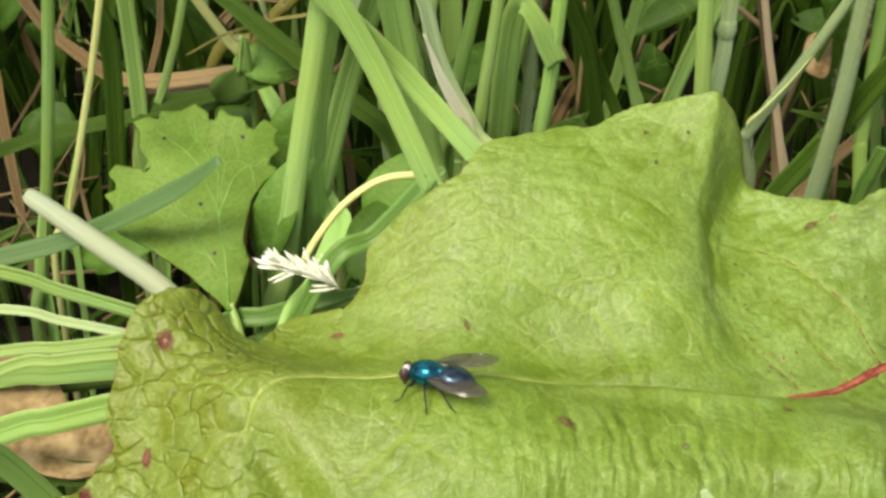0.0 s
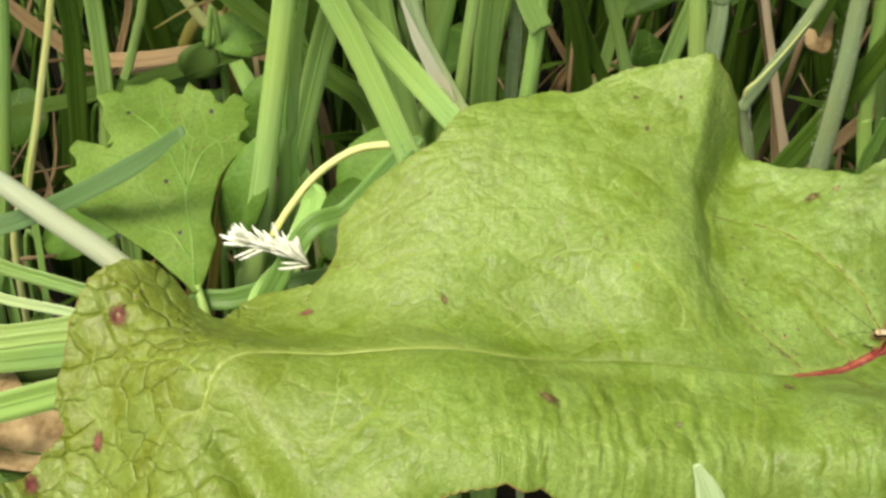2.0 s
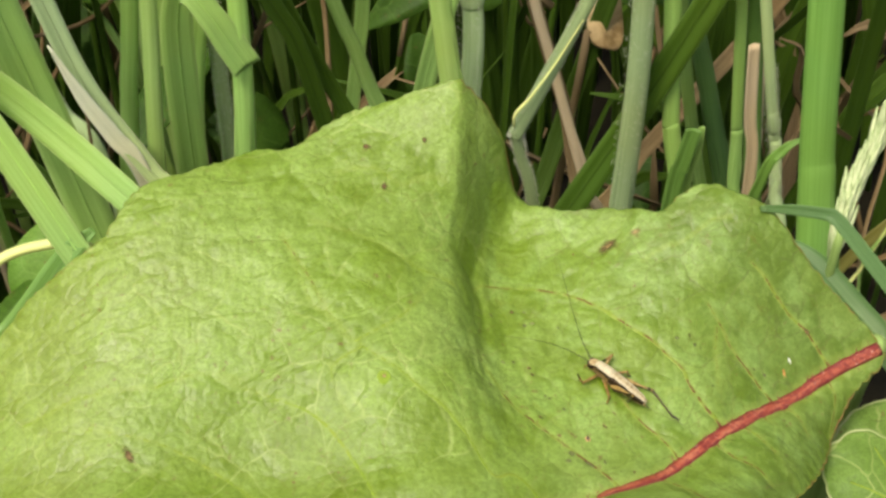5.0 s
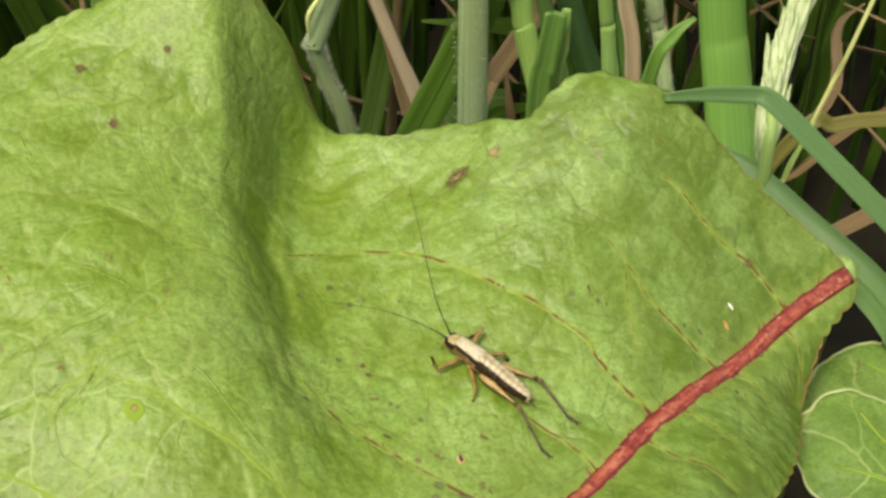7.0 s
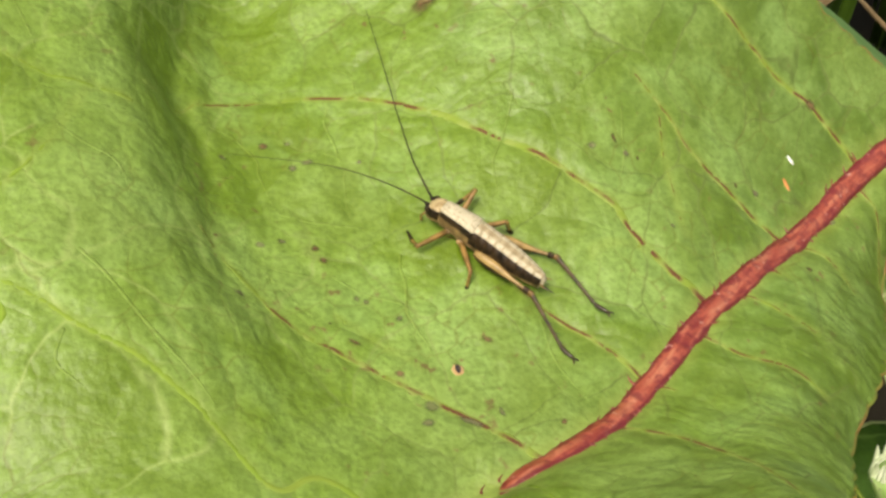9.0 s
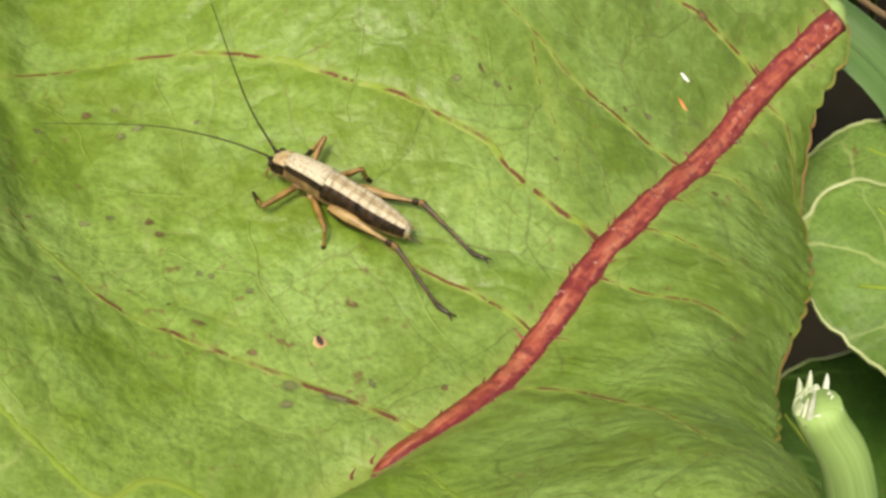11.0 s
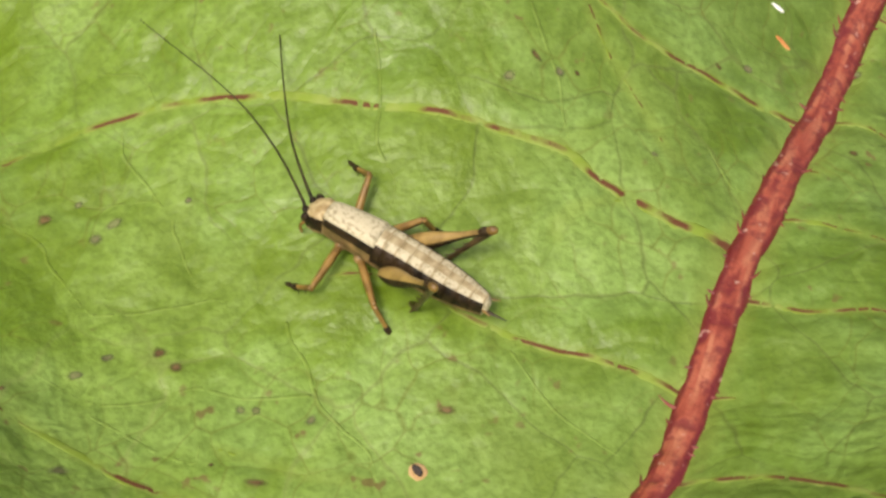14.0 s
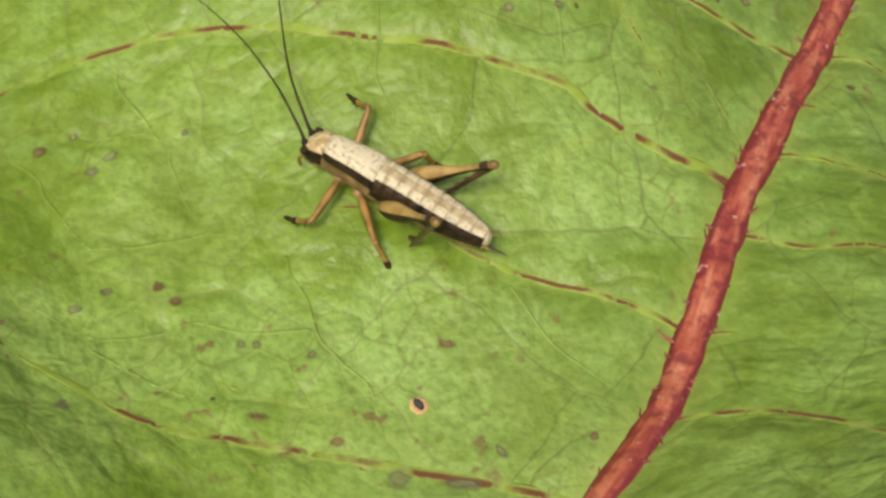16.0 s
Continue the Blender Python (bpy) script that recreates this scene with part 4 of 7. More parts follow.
def dock_leaf():
    foot = (31, 19, -95)
    leaf = thing("dock_leaf", foot, "large crinkled yellow-green dock leaf with crimson midrib and brown spots", "leaf")
    part("blade", sheet(RIM, lambda x, y: surface(x, y) + crinkle(x, y), 0.25, 0.28, DOCK, uvfun=tissue), leaf)
    c = lay(MID, 220, 0.0)
    # sunk out of sight where the near half laps over it
    c[:, 2] -= 0.9 * 0.5 * (np.tanh((c[:, 0] + 23) / 3) - np.tanh((c[:, 0] + 2.0) / 1.2))
    k = np.linspace(0, 1, 220)
    rad = 0.17 + 0.51 * k + np.array([0.07 * k[i] * noise.noise(Vector((i * 0.45, 0, 0))) + 0.03 * noise.noise(Vector((i * 0.13, 4, 0))) for i in range(220)])
    v, f, uv = tube(c + [0, 0, 0.02], rad, 220, 14, 0.42, ref=normals(c))
    rng, spurs = random.Random(4), []
    for i in range(146, 216):
        # dark ragged spurs along both sides
        if rng.random() < 0.7:
            s = rng.choice((-1, 1))
            d = np.array((c[i] - c[i - 1])[:2])
            d /= np.linalg.norm(d)
            out = np.array((-d[1], d[0])) * s
            slant = rng.uniform(-0.2, 0.5)
            length = rad[i] + rng.uniform(0.0, 0.07) + (rng.random() < 0.04) * rng.uniform(0.2, 0.45)
            p = [c[i][:2] + out * (rad[i] * 0.6 * (1 - q) + q * length) + d * slant * q * q for q in (0.0, 0.6, 1.0)]
            spurs.append(tube([(*q, surface(q[0], q[1])[0] + crinkle(q[:1], q[1:])[0] + z) for q, z in zip(p, (0.08, 0.03, 0.0))], (0.07, 0.045, 0.015), 6, 6, 0.5))
    part("midrib", mesh_of("midrib", v, f, MIDRIB, uvs=uv), leaf, "crimson midrib, pale towards the tip")
    v, f, uv = join(*spurs)
    part("midrib_fringe", mesh_of("midrib_fringe", v, f, FRINGE, uvs=uv), leaf, "dark crimson ragged fringe of the midrib")
    stalk = [(28.4, 9.2, surface(28.4, 9.2)[0] - 0.1), (28.9, 11.0, -8), (29.0, 14.0, -20), (30.0, 17.0, -50), foot]
    v, f, uv = tube(stalk, (0.7, 1.3, 1.6, 1.9, 2.2), 40, 12)
    part("stalk", mesh_of("stalk", v, f, GRASS["lime"], uvs=uv), leaf)
    c = np.c_[RIM, surface(RIM[:, 0], RIM[:, 1], np.zeros(len(RIM))) + crinkle(RIM[:, 0], RIM[:, 1]) - 0.12]
    v, f, uv = tube(np.vstack([c, c[:1]]), (0.11, 0.09, 0.11, 0.09), len(c), 6, 1.1)
    part("margin", mesh_of("margin", v, f, EDGE, uvs=uv), leaf, "thin olive-brown leaf margin")
    for r, kind, pts in VEINS:
        if kind == "p":
            # joined to the midrib
            m = spline(MID, 300)
            m = m[np.argmin((m[:, 0] - pts[0][0]) ** 2 + (m[:, 1] - pts[0][1]) ** 2)]
            pts = [(0.7 * m[0] + 0.3 * pts[0][0], 0.7 * m[1] + 0.3 * pts[0][1])] + pts
        c = lay(pts, 12 * len(pts), 0.0)
        if kind == "p":
            # flared where it leaves the midrib
            v, f, uv = tube(c, (r * 2.9, r * 1.5, r * 1.3, r * 1.2, r * 1.1, r * 0.9, r * 0.45), len(c), 10, 0.13, ref=normals(c))
        elif kind == "d":
            v, f, uv = tube(c + [0, 0, 0.008], (r * 1.0, r * 1.2, r * 1.0, r * 0.4), len(c), 6, 0.12, ref=normals(c))
            uv = [(1.0, 0.05)] * len(uv)
        else:
            v, f, uv = tube(c - [0, 0, 0.02], (r * 1.3, r * 1.15, r * 0.4), len(c), 8, 0.25, ref=normals(c))
        part("vein", mesh_of("vein", v, f, {"p": VEIN_RED, "q": VEIN_RED, "d": DOCK}.get(kind, VEIN), uvs=uv), leaf)
    done = []
    for x, y, rx, ry, ang, mat in SPOTS:
        part("spot", spot(x, y, rx * 1.25, ry * 1.25, ang, mat, 0.04 + 0.10 * (rx > 0.7) + 0.12 * done.count((x, y))), leaf)
        done.append((x, y))
    return leaf


SPOTS = []


def dead_spot(*plan):
    """Place, half sizes, turn and material of a dead spot."""
    SPOTS.append(plan)


dead_spot(-73.2, -11.7, 1.05, 1.1, 0.3, SPOT_RED)
dead_spot(-74.2, -21.6, 0.65, 0.9, 0, SPOT_RED)
dead_spot(-54.7, -3.9, 0.95, 0.4, 0, SPOT_RED)
dead_spot(-28.2, -21.3, 1.3, 0.7, -0.5, SPOT)
dead_spot(3.4, 17.1, 0.95, 0.62, 0.5, SPOT)
dead_spot(-18.7, 21.2, 0.36, 0.28, 0, SPOT)
dead_spot(-17.3, 17.8, 0.34, 0.28, 0, SPOT)
dead_spot(-13.4, 21.4, 0.25, 0.25, 0, SPOT)
dead_spot(-2.6, -12.1, 0.7, 0.45, -0.6, SPOT)
dead_spot(-39.4, -4.4, 0.35, 0.8, 0.6, SPOT)
dead_spot(-15.1, -21.2, 0.5, 0.45, 0, SPOT_GREY)
dead_spot(-2.9, -3.1, 0.4, 0.3, 0.3, SPOT_GREY)
dead_spot(-3.3, -4.0, 0.3, 0.2, 0, SPOT_GREY)
dead_spot(-1.6, -4.1, 0.6, 0.2, -0.6, SPOT_GREY)
dead_spot(21.3, 9.7, 0.28, 0.25, 0, SPOT)
dead_spot(-18.5, 0.2, 0.5, 0.42, 0, VEIN)
dead_spot(-18.5, 0.2, 0.2, 0.17, 0, SPOT_PALE)
dead_spot(6.0, 17.6, 0.5, 0.3, 0.2, SPOT_PALE)
dead_spot(19.2, 7.4, 0.06, 0.18, 0.5, WHITE)
dead_spot(18.5, 6.3, 0.065, 0.26, 0.2, ORANGE)
dead_spot(3.4, 17.1, 0.42, 0.24, 0.5, SPOT_PALE)
dead_spot(3.4, 17.1, 0.22, 0.11, 0.5, SPOT)
dead_spot(-73.2, -11.7, 0.26, 0.28, 0, SPOT_PALE)
dead_spot(-80.6, -25.4, 0.8, 1.1, 0, SPOT_RED)
dead_spot(-6.3, 11.5, 0.24, 0.2, 0, SPOT)
dead_spot(-4.6, 10.3, 0.3, 0.16, 0.2, SPOT_GREY)
dead_spot(-5.3, 10.1, 0.24, 0.2, 0, SPOT_GREY)
dead_spot(-5.2, 11.6, 0.14, 0.1, 0, SPOT_GREY)
dead_spot(-2.3, 9.7, 0.15, 0.12, 0, SPOT_GREY)
dead_spot(-8.3, 10.7, 0.2, 0.15, 0, SPOT_GREY)
dead_spot(-5.5, 5.4, 0.19, 0.17, 0, SPOT)
dead_spot(-5.3, 4.7, 0.21, 0.21, 0, SPOT)
dead_spot(-7.8, 5.7, 0.22, 0.14, 0, SPOT_GREY)
dead_spot(-6.8, 6.0, 0.2, 0.14, 0, SPOT_GREY)
dead_spot(-9.6, 5.5, 0.13, 0.09, 0, SPOT)
dead_spot(-4.4, 2.7, 0.15, 0.16, 0, SPOT_GREY)
dead_spot(-4.05, 2.5, 0.14, 0.16, 0, SPOT_GREY)
dead_spot(-2.9, 1.4, 0.2, 0.14, 0.4, SPOT_GREY)
dead_spot(-5.1, 0.3, 0.3, 0.14, -0.5, SPOT)
dead_spot(-3.7, -1.3, 0.2, 0.13, -0.4, SPOT)
dead_spot(8.2, 7.3, 0.26, 0.2, 0, SPOT_GREY)
dead_spot(9.4, 7.6, 0.12, 0.26, 0, SPOT)
dead_spot(9.8, 6.9, 0.17, 0.22, 0, SPOT_GREY)
dead_spot(10.3, 6.7, 0.09, 0.1, 0, SPOT)
dead_spot(0.5, -0.3, 0.26, 0.13, -0.5, SPOT)
dead_spot(-0.1, -3.9, 0.12, 0.3, 0, SPOT_GREY)
dead_spot(2.3, -4.8, 0.14, 0.12, 0, SPOT)
dead_spot(20.4, 4.6, 0.24, 0.2, 0, SPOT_GREY)
dead_spot(17.3, 1.4, 0.17, 0.15, 0, SPOT)
dead_spot(10.9, 3.6, 0.12, 0.14, 0, SPOT_GREY)
dead_spot(15.4, 6.0, 0.1, 0.14, 0, SPOT)
dead_spot(16.4, 5.7, 0.16, 0.16, 0, SPOT_GREY)
dead_spot(-9.3, 2.4, 0.24, 0.2, 0, SPOT_GREY)
dead_spot(-5.9, 1.4, 0.12, 0.09, 0, SPOT)
dead_spot(-1.2, -1.4, 0.21, 0.22, 0, HOLE_RIM)
dead_spot(-1.2, -1.4, 0.09, 0.15, 0.2, BLACK)
dock_leaf()

# ---- grass ----
def ground_foot(p, q):
    """Carries the line q -> p on down to the soil."""
    d = np.asarray(p, float) - np.asarray(q, float)
    drop = -96 - p[2]
    side = d[:2] / max(1e-6, abs(d[2])) * abs(drop) * 0.25
    side = np.clip(side, -14, 14)
    return (p[0] + side[0], p[1] + side[1], -96.0)


def grass_stem(colour, width, *pts):
    p = [np.array(q, float) for q in pts]
    p[1] = 0.4 * p[1] + 0.3 * (p[0] + p[-1])
    p = [tuple(q) for q in p]
    rise = np.asarray(p[0]) - np.asarray(p[1])
    top = np.asarray(p[0]) + rise / max(0.3, abs(rise[2])) * 60 * np.array([0.9, 0.8, 1]) if rise[2] > 1 else np.asarray(p[0]) + rise
    foot = ground_foot(p[-1], p[-2])
    on = np.asarray(p[-1]) - np.asarray(p[-2])
    on = np.asarray(p[-1]) + on / np.linalg.norm(on) * 14
    foot = (on[0] + 0.5 * (on[0] - p[-1][0]), on[1] + 0.5 * (on[1] - p[-1][1]), -96.0)
    line = [tuple(top)] + p + [tuple(on), foot]
    s = thing("grass_plant", foot, LABEL[colour] + " grass stem standing behind the dock leaf", "grass", "grass stems")
    v, f, uv = tube(line[::-1], (width * 0.5, width * 0.5, width * 0.46, width * 0.42), 40, 12, 0.6)
    part("stem", mesh_of("stem", v, f, GRASS[colour], uvs=uv), s)
    a, c = np.array(p[0]), np.array(p[1])
    d = (a - c) / np.linalg.norm(a - c)
    rng = random.Random(int(p[0][0] * 7 + p[0][2]))
    at = a + (c - a) * rng.uniform(0.2, 0.9)
    if rng.random() < 0.3:
        v, f, uv = tube([at - d * 1.4, at - d * 0.4, at + d * 0.4, at + d * 1.4], (width * 0.46, width * 0.56, width * 0.55, width * 0.46), 9, 12, 0.62)
        part("node", mesh_of("node", v, f, GRASS["pale" if colour != "tan" else "tan"], uvs=uv), s)
    # the leaf sheath that wraps the lower stem, open along one side
    side = np.array((rng.choice((-1, 1)) * width * 0.10, -width * 0.12, 0))
    low = np.array(p[-1])
    v, f, uv = ribbon([np.array(foot), low + side + [0, 0, -12], low + side, (c + low) / 2 + side, c + side, at + side * 1.4], width * 0.9, 30, 0.3, (0.9, 1.0, 0.95, 0.8, 0.45, 0.05), rng.uniform(-0.3, 0.3))
    part("sheath", mesh_of("sheath", v, f, GRASS["green" if colour in ("lime", "straw") else colour], uvs=uv), s)
    if colour in ("pale", "grey"):
        # fine white hairs on the sheath
        hairs = []
        for _ in range(900):
            q = a + (low - a) * rng.uniform(-0.3, 1.2)
            w = Vector((rng.uniform(-1, 1), rng.uniform(-1, 0.2), rng.uniform(-0.3, 0.6))).normalized()
            e = np.array(w) * width * np.array((0.48, 0.3, 0.3)) + q
            hairs.append(tube([e, e + np.array(w) * rng.uniform(0.15, 0.42)], (0.024, 0.008), 3, 3))
        v, f, uv = join(*hairs)
        part("hairs", mesh_of("hairs", v, f, GRASS["white"], uvs=uv), s, "fine whitish hairs")
    return s


def grass_blade(colour, width, *pts):
    p = [np.array(q, float) for q in pts]
    lie = max(abs(p[0][2] - p[-1][2]), 1) < 0.8 * abs(p[0][0] - p[-1][0])
    rise = (p[0] - p[1]) / np.linalg.norm(p[0] - p[1])
    rng = random.Random(int(p[0][0] * 13 + p[0][2] * 7))
    if lie:
        # leans in from its own tuft beside the leaf
        foot = p[0] + rise * 70
        foot[2] = -96.0
        over = (p[-1] - p[-2]) / np.linalg.norm(p[-1] - p[-2])
        p[1] = 0.3 * p[1] + 0.35 * (p[0] + p[-1])
        line = [foot, p[0] + rise * 34 + np.array([0, 0, -7.0]), *p, p[-1] + over * 9]
        taper = (0.6, 1.0, 1.0, 1.0, 1.0, 0.5)
    else:
        on = (p[-1] - p[-2]) / np.linalg.norm(p[-1] - p[-2])
        mid = p[-1] + on * 16
        foot = mid + on * 14
        foot[2] = -96.0
        line = [foot, mid, *p[::-1], p[0] + rise * 20, p[0] + rise * 45]
        taper = (0.5, 0.9, 1.0, 1.0, 1.0, 0.35)
    s = thing("grass_plant", foot, LABEL[colour] + " grass blade among the stems", "grass", "grass blades")
    v, f, uv = ribbon(line, width, 44, 0.35, taper, rng.uniform(-0.25, 0.25))
    part("blade", mesh_of("blade", v, f, GRASS[colour], uvs=uv), s)
    v, f, uv = keel_of(line, width)
    part("midrib", mesh_of("midrib", v, f, GRASS[colour], uvs=uv), s)
    return s


def bent_stem():
    """A stout stem kinked at a joint, whitish along its edges, with the dry edge of its sheath."""
    foot = (4, 33, -96.0)
    s = thing("grass_plant", foot, "grey-green hairy grass stem kinked at a swollen joint", "grass", "grass stems")
    line = [foot, (1.6, 34, -30), (-0.9, 35.6, -7.5), (-2.2, 36, -2.1), (-2.75, 36, 0.7), (-2.85, 36, 1.3), (-2.6, 36, 1.9), (-0.2, 36, 7.6), (2.4, 36, 13.8), (5.4, 36.4, 21), (14, 38, 42)]
    v, f, uv = tube(line, (0.9, 0.75, 0.68, 0.6, 0.66, 0.85, 0.8, 0.75, 0.72, 0.7, 0.5), 90, 14, 0.7)
    part("stem", mesh_of("stem", v, f, GRASS["grey"], uvs=uv), s)
    v, f, uv = tube([(-3.2, 35.5, 2.6), (-3.1, 35.2, 4.4), (-1.6, 35.1, 6.6), (0.8, 35.2, 10.6), (3.2, 35.4, 15.2)], (0.1, 0.2, 0.16, 0.12, 0.05), 30, 6, 0.6)
    part("sheath_edge", mesh_of("sheath_edge", v, f, GRASS["straw"], uvs=uv), s, "dry yellow sheath edge")
    rng, hairs = random.Random(31), []
    c = spline(line[1:], 260)
    for _ in range(1500):
        q = c[rng.randrange(len(c))]
        w = Vector((rng.choice((-1, 1)) * rng.uniform(0.5, 1), rng.uniform(-0.7, 0.2), rng.uniform(-0.3, 0.5))).normalized()
        e = q + np.array(w) * np.array((0.70, 0.5, 0.5))
        hairs.append(tube([e, e + np.array(w) * rng.uniform(0.12, 0.34)], (0.026, 0.008), 3, 3))
    v, f, uv = join(*hairs)
    part("hairs", mesh_of("hairs", v, f, GRASS["white"], uvs=uv), s, "fine whitish hairs")


LABEL = {"green": "mid-green smooth", "lime": "bright yellow-green", "deep": "dark green shade-toned", "pale": "pale hairy grey-green", "straw": "thin straw-yellow", "tan": "dry withered tan",
         "olive": "olive-brown fading", "blue": "smooth blue-green", "fresh": "smooth fresh green", "white": "whitish papery", "grey": "grey-green hairy", "buff": "bleached buff dry"}
grass_stem("green", 2.0, (-95, 30, 21), (-100, 30, -11), (-103, 28, -26))
grass_stem("straw", 1.1, (-87, 26, 24), (-91, 26, 7), (-96, 25, -11))
grass_blade("deep", 2.6, (-92, 36, 20), (-90, 36, 10), (-91, 34, -9))
grass_blade("green", 2.5, (-90, 46, 13), (-90, 46, 2), (-90, 45, -9))
grass_stem("lime", 1.5, (-82, 46, 11), (-84, 46, 2), (-88, 46, -9))
grass_stem("straw", 1.8, (-84, 62, 1), (-78, 62, -8), (-72, 60, -17))
grass_stem("lime", 3.3, (-60, 28, 24), (-63, 27, 4), (-66, 24, -18))
grass_stem("lime", 1.5, (-58, 30, 23), (-60, 30, 13), (-61, 29, 0))
grass_blade("green", 3.1, (-54, 34, 21), (-58, 34, 6), (-64, 30, -21))
grass_blade("green", 3.0, (-58, 26, 27), (-52, 23, 17), (-45, 17, 5))
grass_blade("green", 2.9, (-57, 26, 24), (-49, 26, 15), (-39, 20, 7))
grass_blade("green", 4.1, (-52, 34, 23), (-49, 33, 8), (-45, 28, -5))
grass_blade("pale", 2.1, (-48, 35, 22), (-45, 34, 11), (-40, 32, 2))
grass_stem("green", 2.1, (-41, 44, 16), (-43, 44, 4), (-44, 43, -6))
grass_stem("lime", 1.8, (-38, 36, 21), (-39, 36, 10), (-40, 35, -2))
grass_blade("green", 2.9, (-34, 42, 17), (-36, 42, 5), (-37, 41, -6))
grass_stem("green", 2.2, (-30, 38, 21), (-30, 38, 10), (-31, 37, -2))
grass_stem("pale", 1.8, (-33, 42, 12), (-33, 42, 3), (-33, 42, -6))
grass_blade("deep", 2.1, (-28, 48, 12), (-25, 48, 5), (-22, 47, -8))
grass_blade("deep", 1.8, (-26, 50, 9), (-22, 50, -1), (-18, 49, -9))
grass_stem("green", 1.8, (-22, 52, 12), (-19, 52, 3), (-16, 50, -7))
grass_blade("green", 1.8, (-17, 62, 6), (-18, 62, -3), (-20, 60, -16))
grass_stem("lime", 2.5, (-11, 40, 21), (-10, 40, 12), (-9, 39, 3))
grass_stem("pale", 2.4, (-7, 44, 19), (-6, 44, 8), (-7, 43, 0))
grass_blade("green", 2.4, (-6, 54, 13), (-9, 53, 5), (-12, 52, -7))
grass_stem("buff", 1.3, (-0, 56, 11), (4, 56, -4), (9, 55, -22))
grass_stem("grey", 2.9, (13, 52, 15), (14, 51, -2), (12, 48, -23))
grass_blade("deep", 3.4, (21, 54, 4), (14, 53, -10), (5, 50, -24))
grass_stem("green", 1.9, (21, 62, -4), (23, 62, -17), (26, 60, -30))
grass_stem("pale", 1.8, (-60, 66, 1), (-58, 66, -6), (-55, 64, -13))
grass_stem("buff", 0.9, (-73.8, 60, 2.9), (-72.4, 60, -2.1), (-70.9, 60, -6.7))
grass_stem("olive", 2.2, (-66, 66, 4), (-72, 66, -2), (-76, 66, -8))
grass_blade("tan", 1.1, (-90, 64, 0), (-91, 64, -7), (-93, 63, -14))
grass_blade("deep", 2.4, (-112, 45, -17), (-94, 45, -10), (-73, 45, -2))
grass_blade("deep", 2.9, (-58, 40, -0), (-53, 38, -3), (-49, 34, -8))
grass_blade("green", 3.5, (-60, 30, -11), (-58, 26, -11), (-60, 18, -14))
grass_blade("blue", 2.7, (-104, 16, -12), (-92, 17, -11), (-79, 18, -0))
grass_blade("green", 2.0, (-103, 12, -10), (-94, 12, -13), (-84, 10, -14))
grass_blade("pale", 1.3, (-100, 4, -9), (-91, 4, -10), (-83, 3, -11))
grass_blade("lime", 1.6, (-100, 2, -15), (-91, 2, -14), (-83, 1, -10))
grass_blade("lime", 1.7, (-98, -4, -12), (-90, -4, -8), (-81, -4, -7))
grass_blade("green", 3.6, (-98, -8, -19), (-91, -8, -16), (-82, -8, -12))
grass_blade("deep", 3.4, (-98, -6, -29), (-92, -6, -29), (-85, -6, -29))
grass_blade("green", 4.4, (-92, -22, -3), (-90, -20, -10), (-87, -18, -20))
grass_stem("green", 2.4, (18, 54, -5), (18, 53, -13), (20, 52, -20))
grass_stem("buff", 1.7, (31, 60, -12), (32, 60, -19), (32, 59, -26))
grass_stem("green", 1.7, (27, 56, -9), (28, 56, -16), (28, 55, -22))
grass_stem("pale", 1.6, (29, 50, -6), (31, 50, -13), (31, 48, -19))
grass_stem("fresh", 4.4, (28, 34, 6), (29, 33, -4), (29, 28, -13))
grass_stem("straw", 0.5, (50, 46, -9), (47, 46, -20), (43, 45, -30))
grass_blade("olive", 1.7, (50, 58, -37), (54, 58, -32), (63, 58, -36))
grass_blade("tan", 1.7, (5, 60, -8), (7, 60, -15), (8, 58, -22))
grass_blade("deep", 2.4, (10, 66, -12), (8, 66, -20), (5, 62, -27))
grass_blade("tan", 2.2, (22, 72, -29), (20, 72, -32), (18, 70, -34))
grass_blade("deep", 4.0, (30, 74, -22), (30, 74, -30), (31, 72, -35))
grass_stem("fresh", 2.5, (28, 58, 5), (29, 58, -9), (31, 56, -25))
grass_stem("blue", 2.8, (22, 66, 0), (26, 66, -14), (30, 64, -31))
grass_blade("green", 3.2, (-104, 6, -25), (-95, 6, -23), (-86, 5, -20))
grass_blade("blue", 3.6, (-104, 0, -34), (-95, -1, -32), (-86, -2, -30))
grass_blade("green", 3.0, (-102, -14, -34), (-95, -14, -33), (-88, -14, -32))
grass_blade("deep", 3.4, (-104, 10, -32), (-95, 11, -30), (-84, 12, -28))
grass_blade("green", 3.6, (-66, 12, -20), (-60, 13, -17), (-54, 14, -13))

bent_stem()


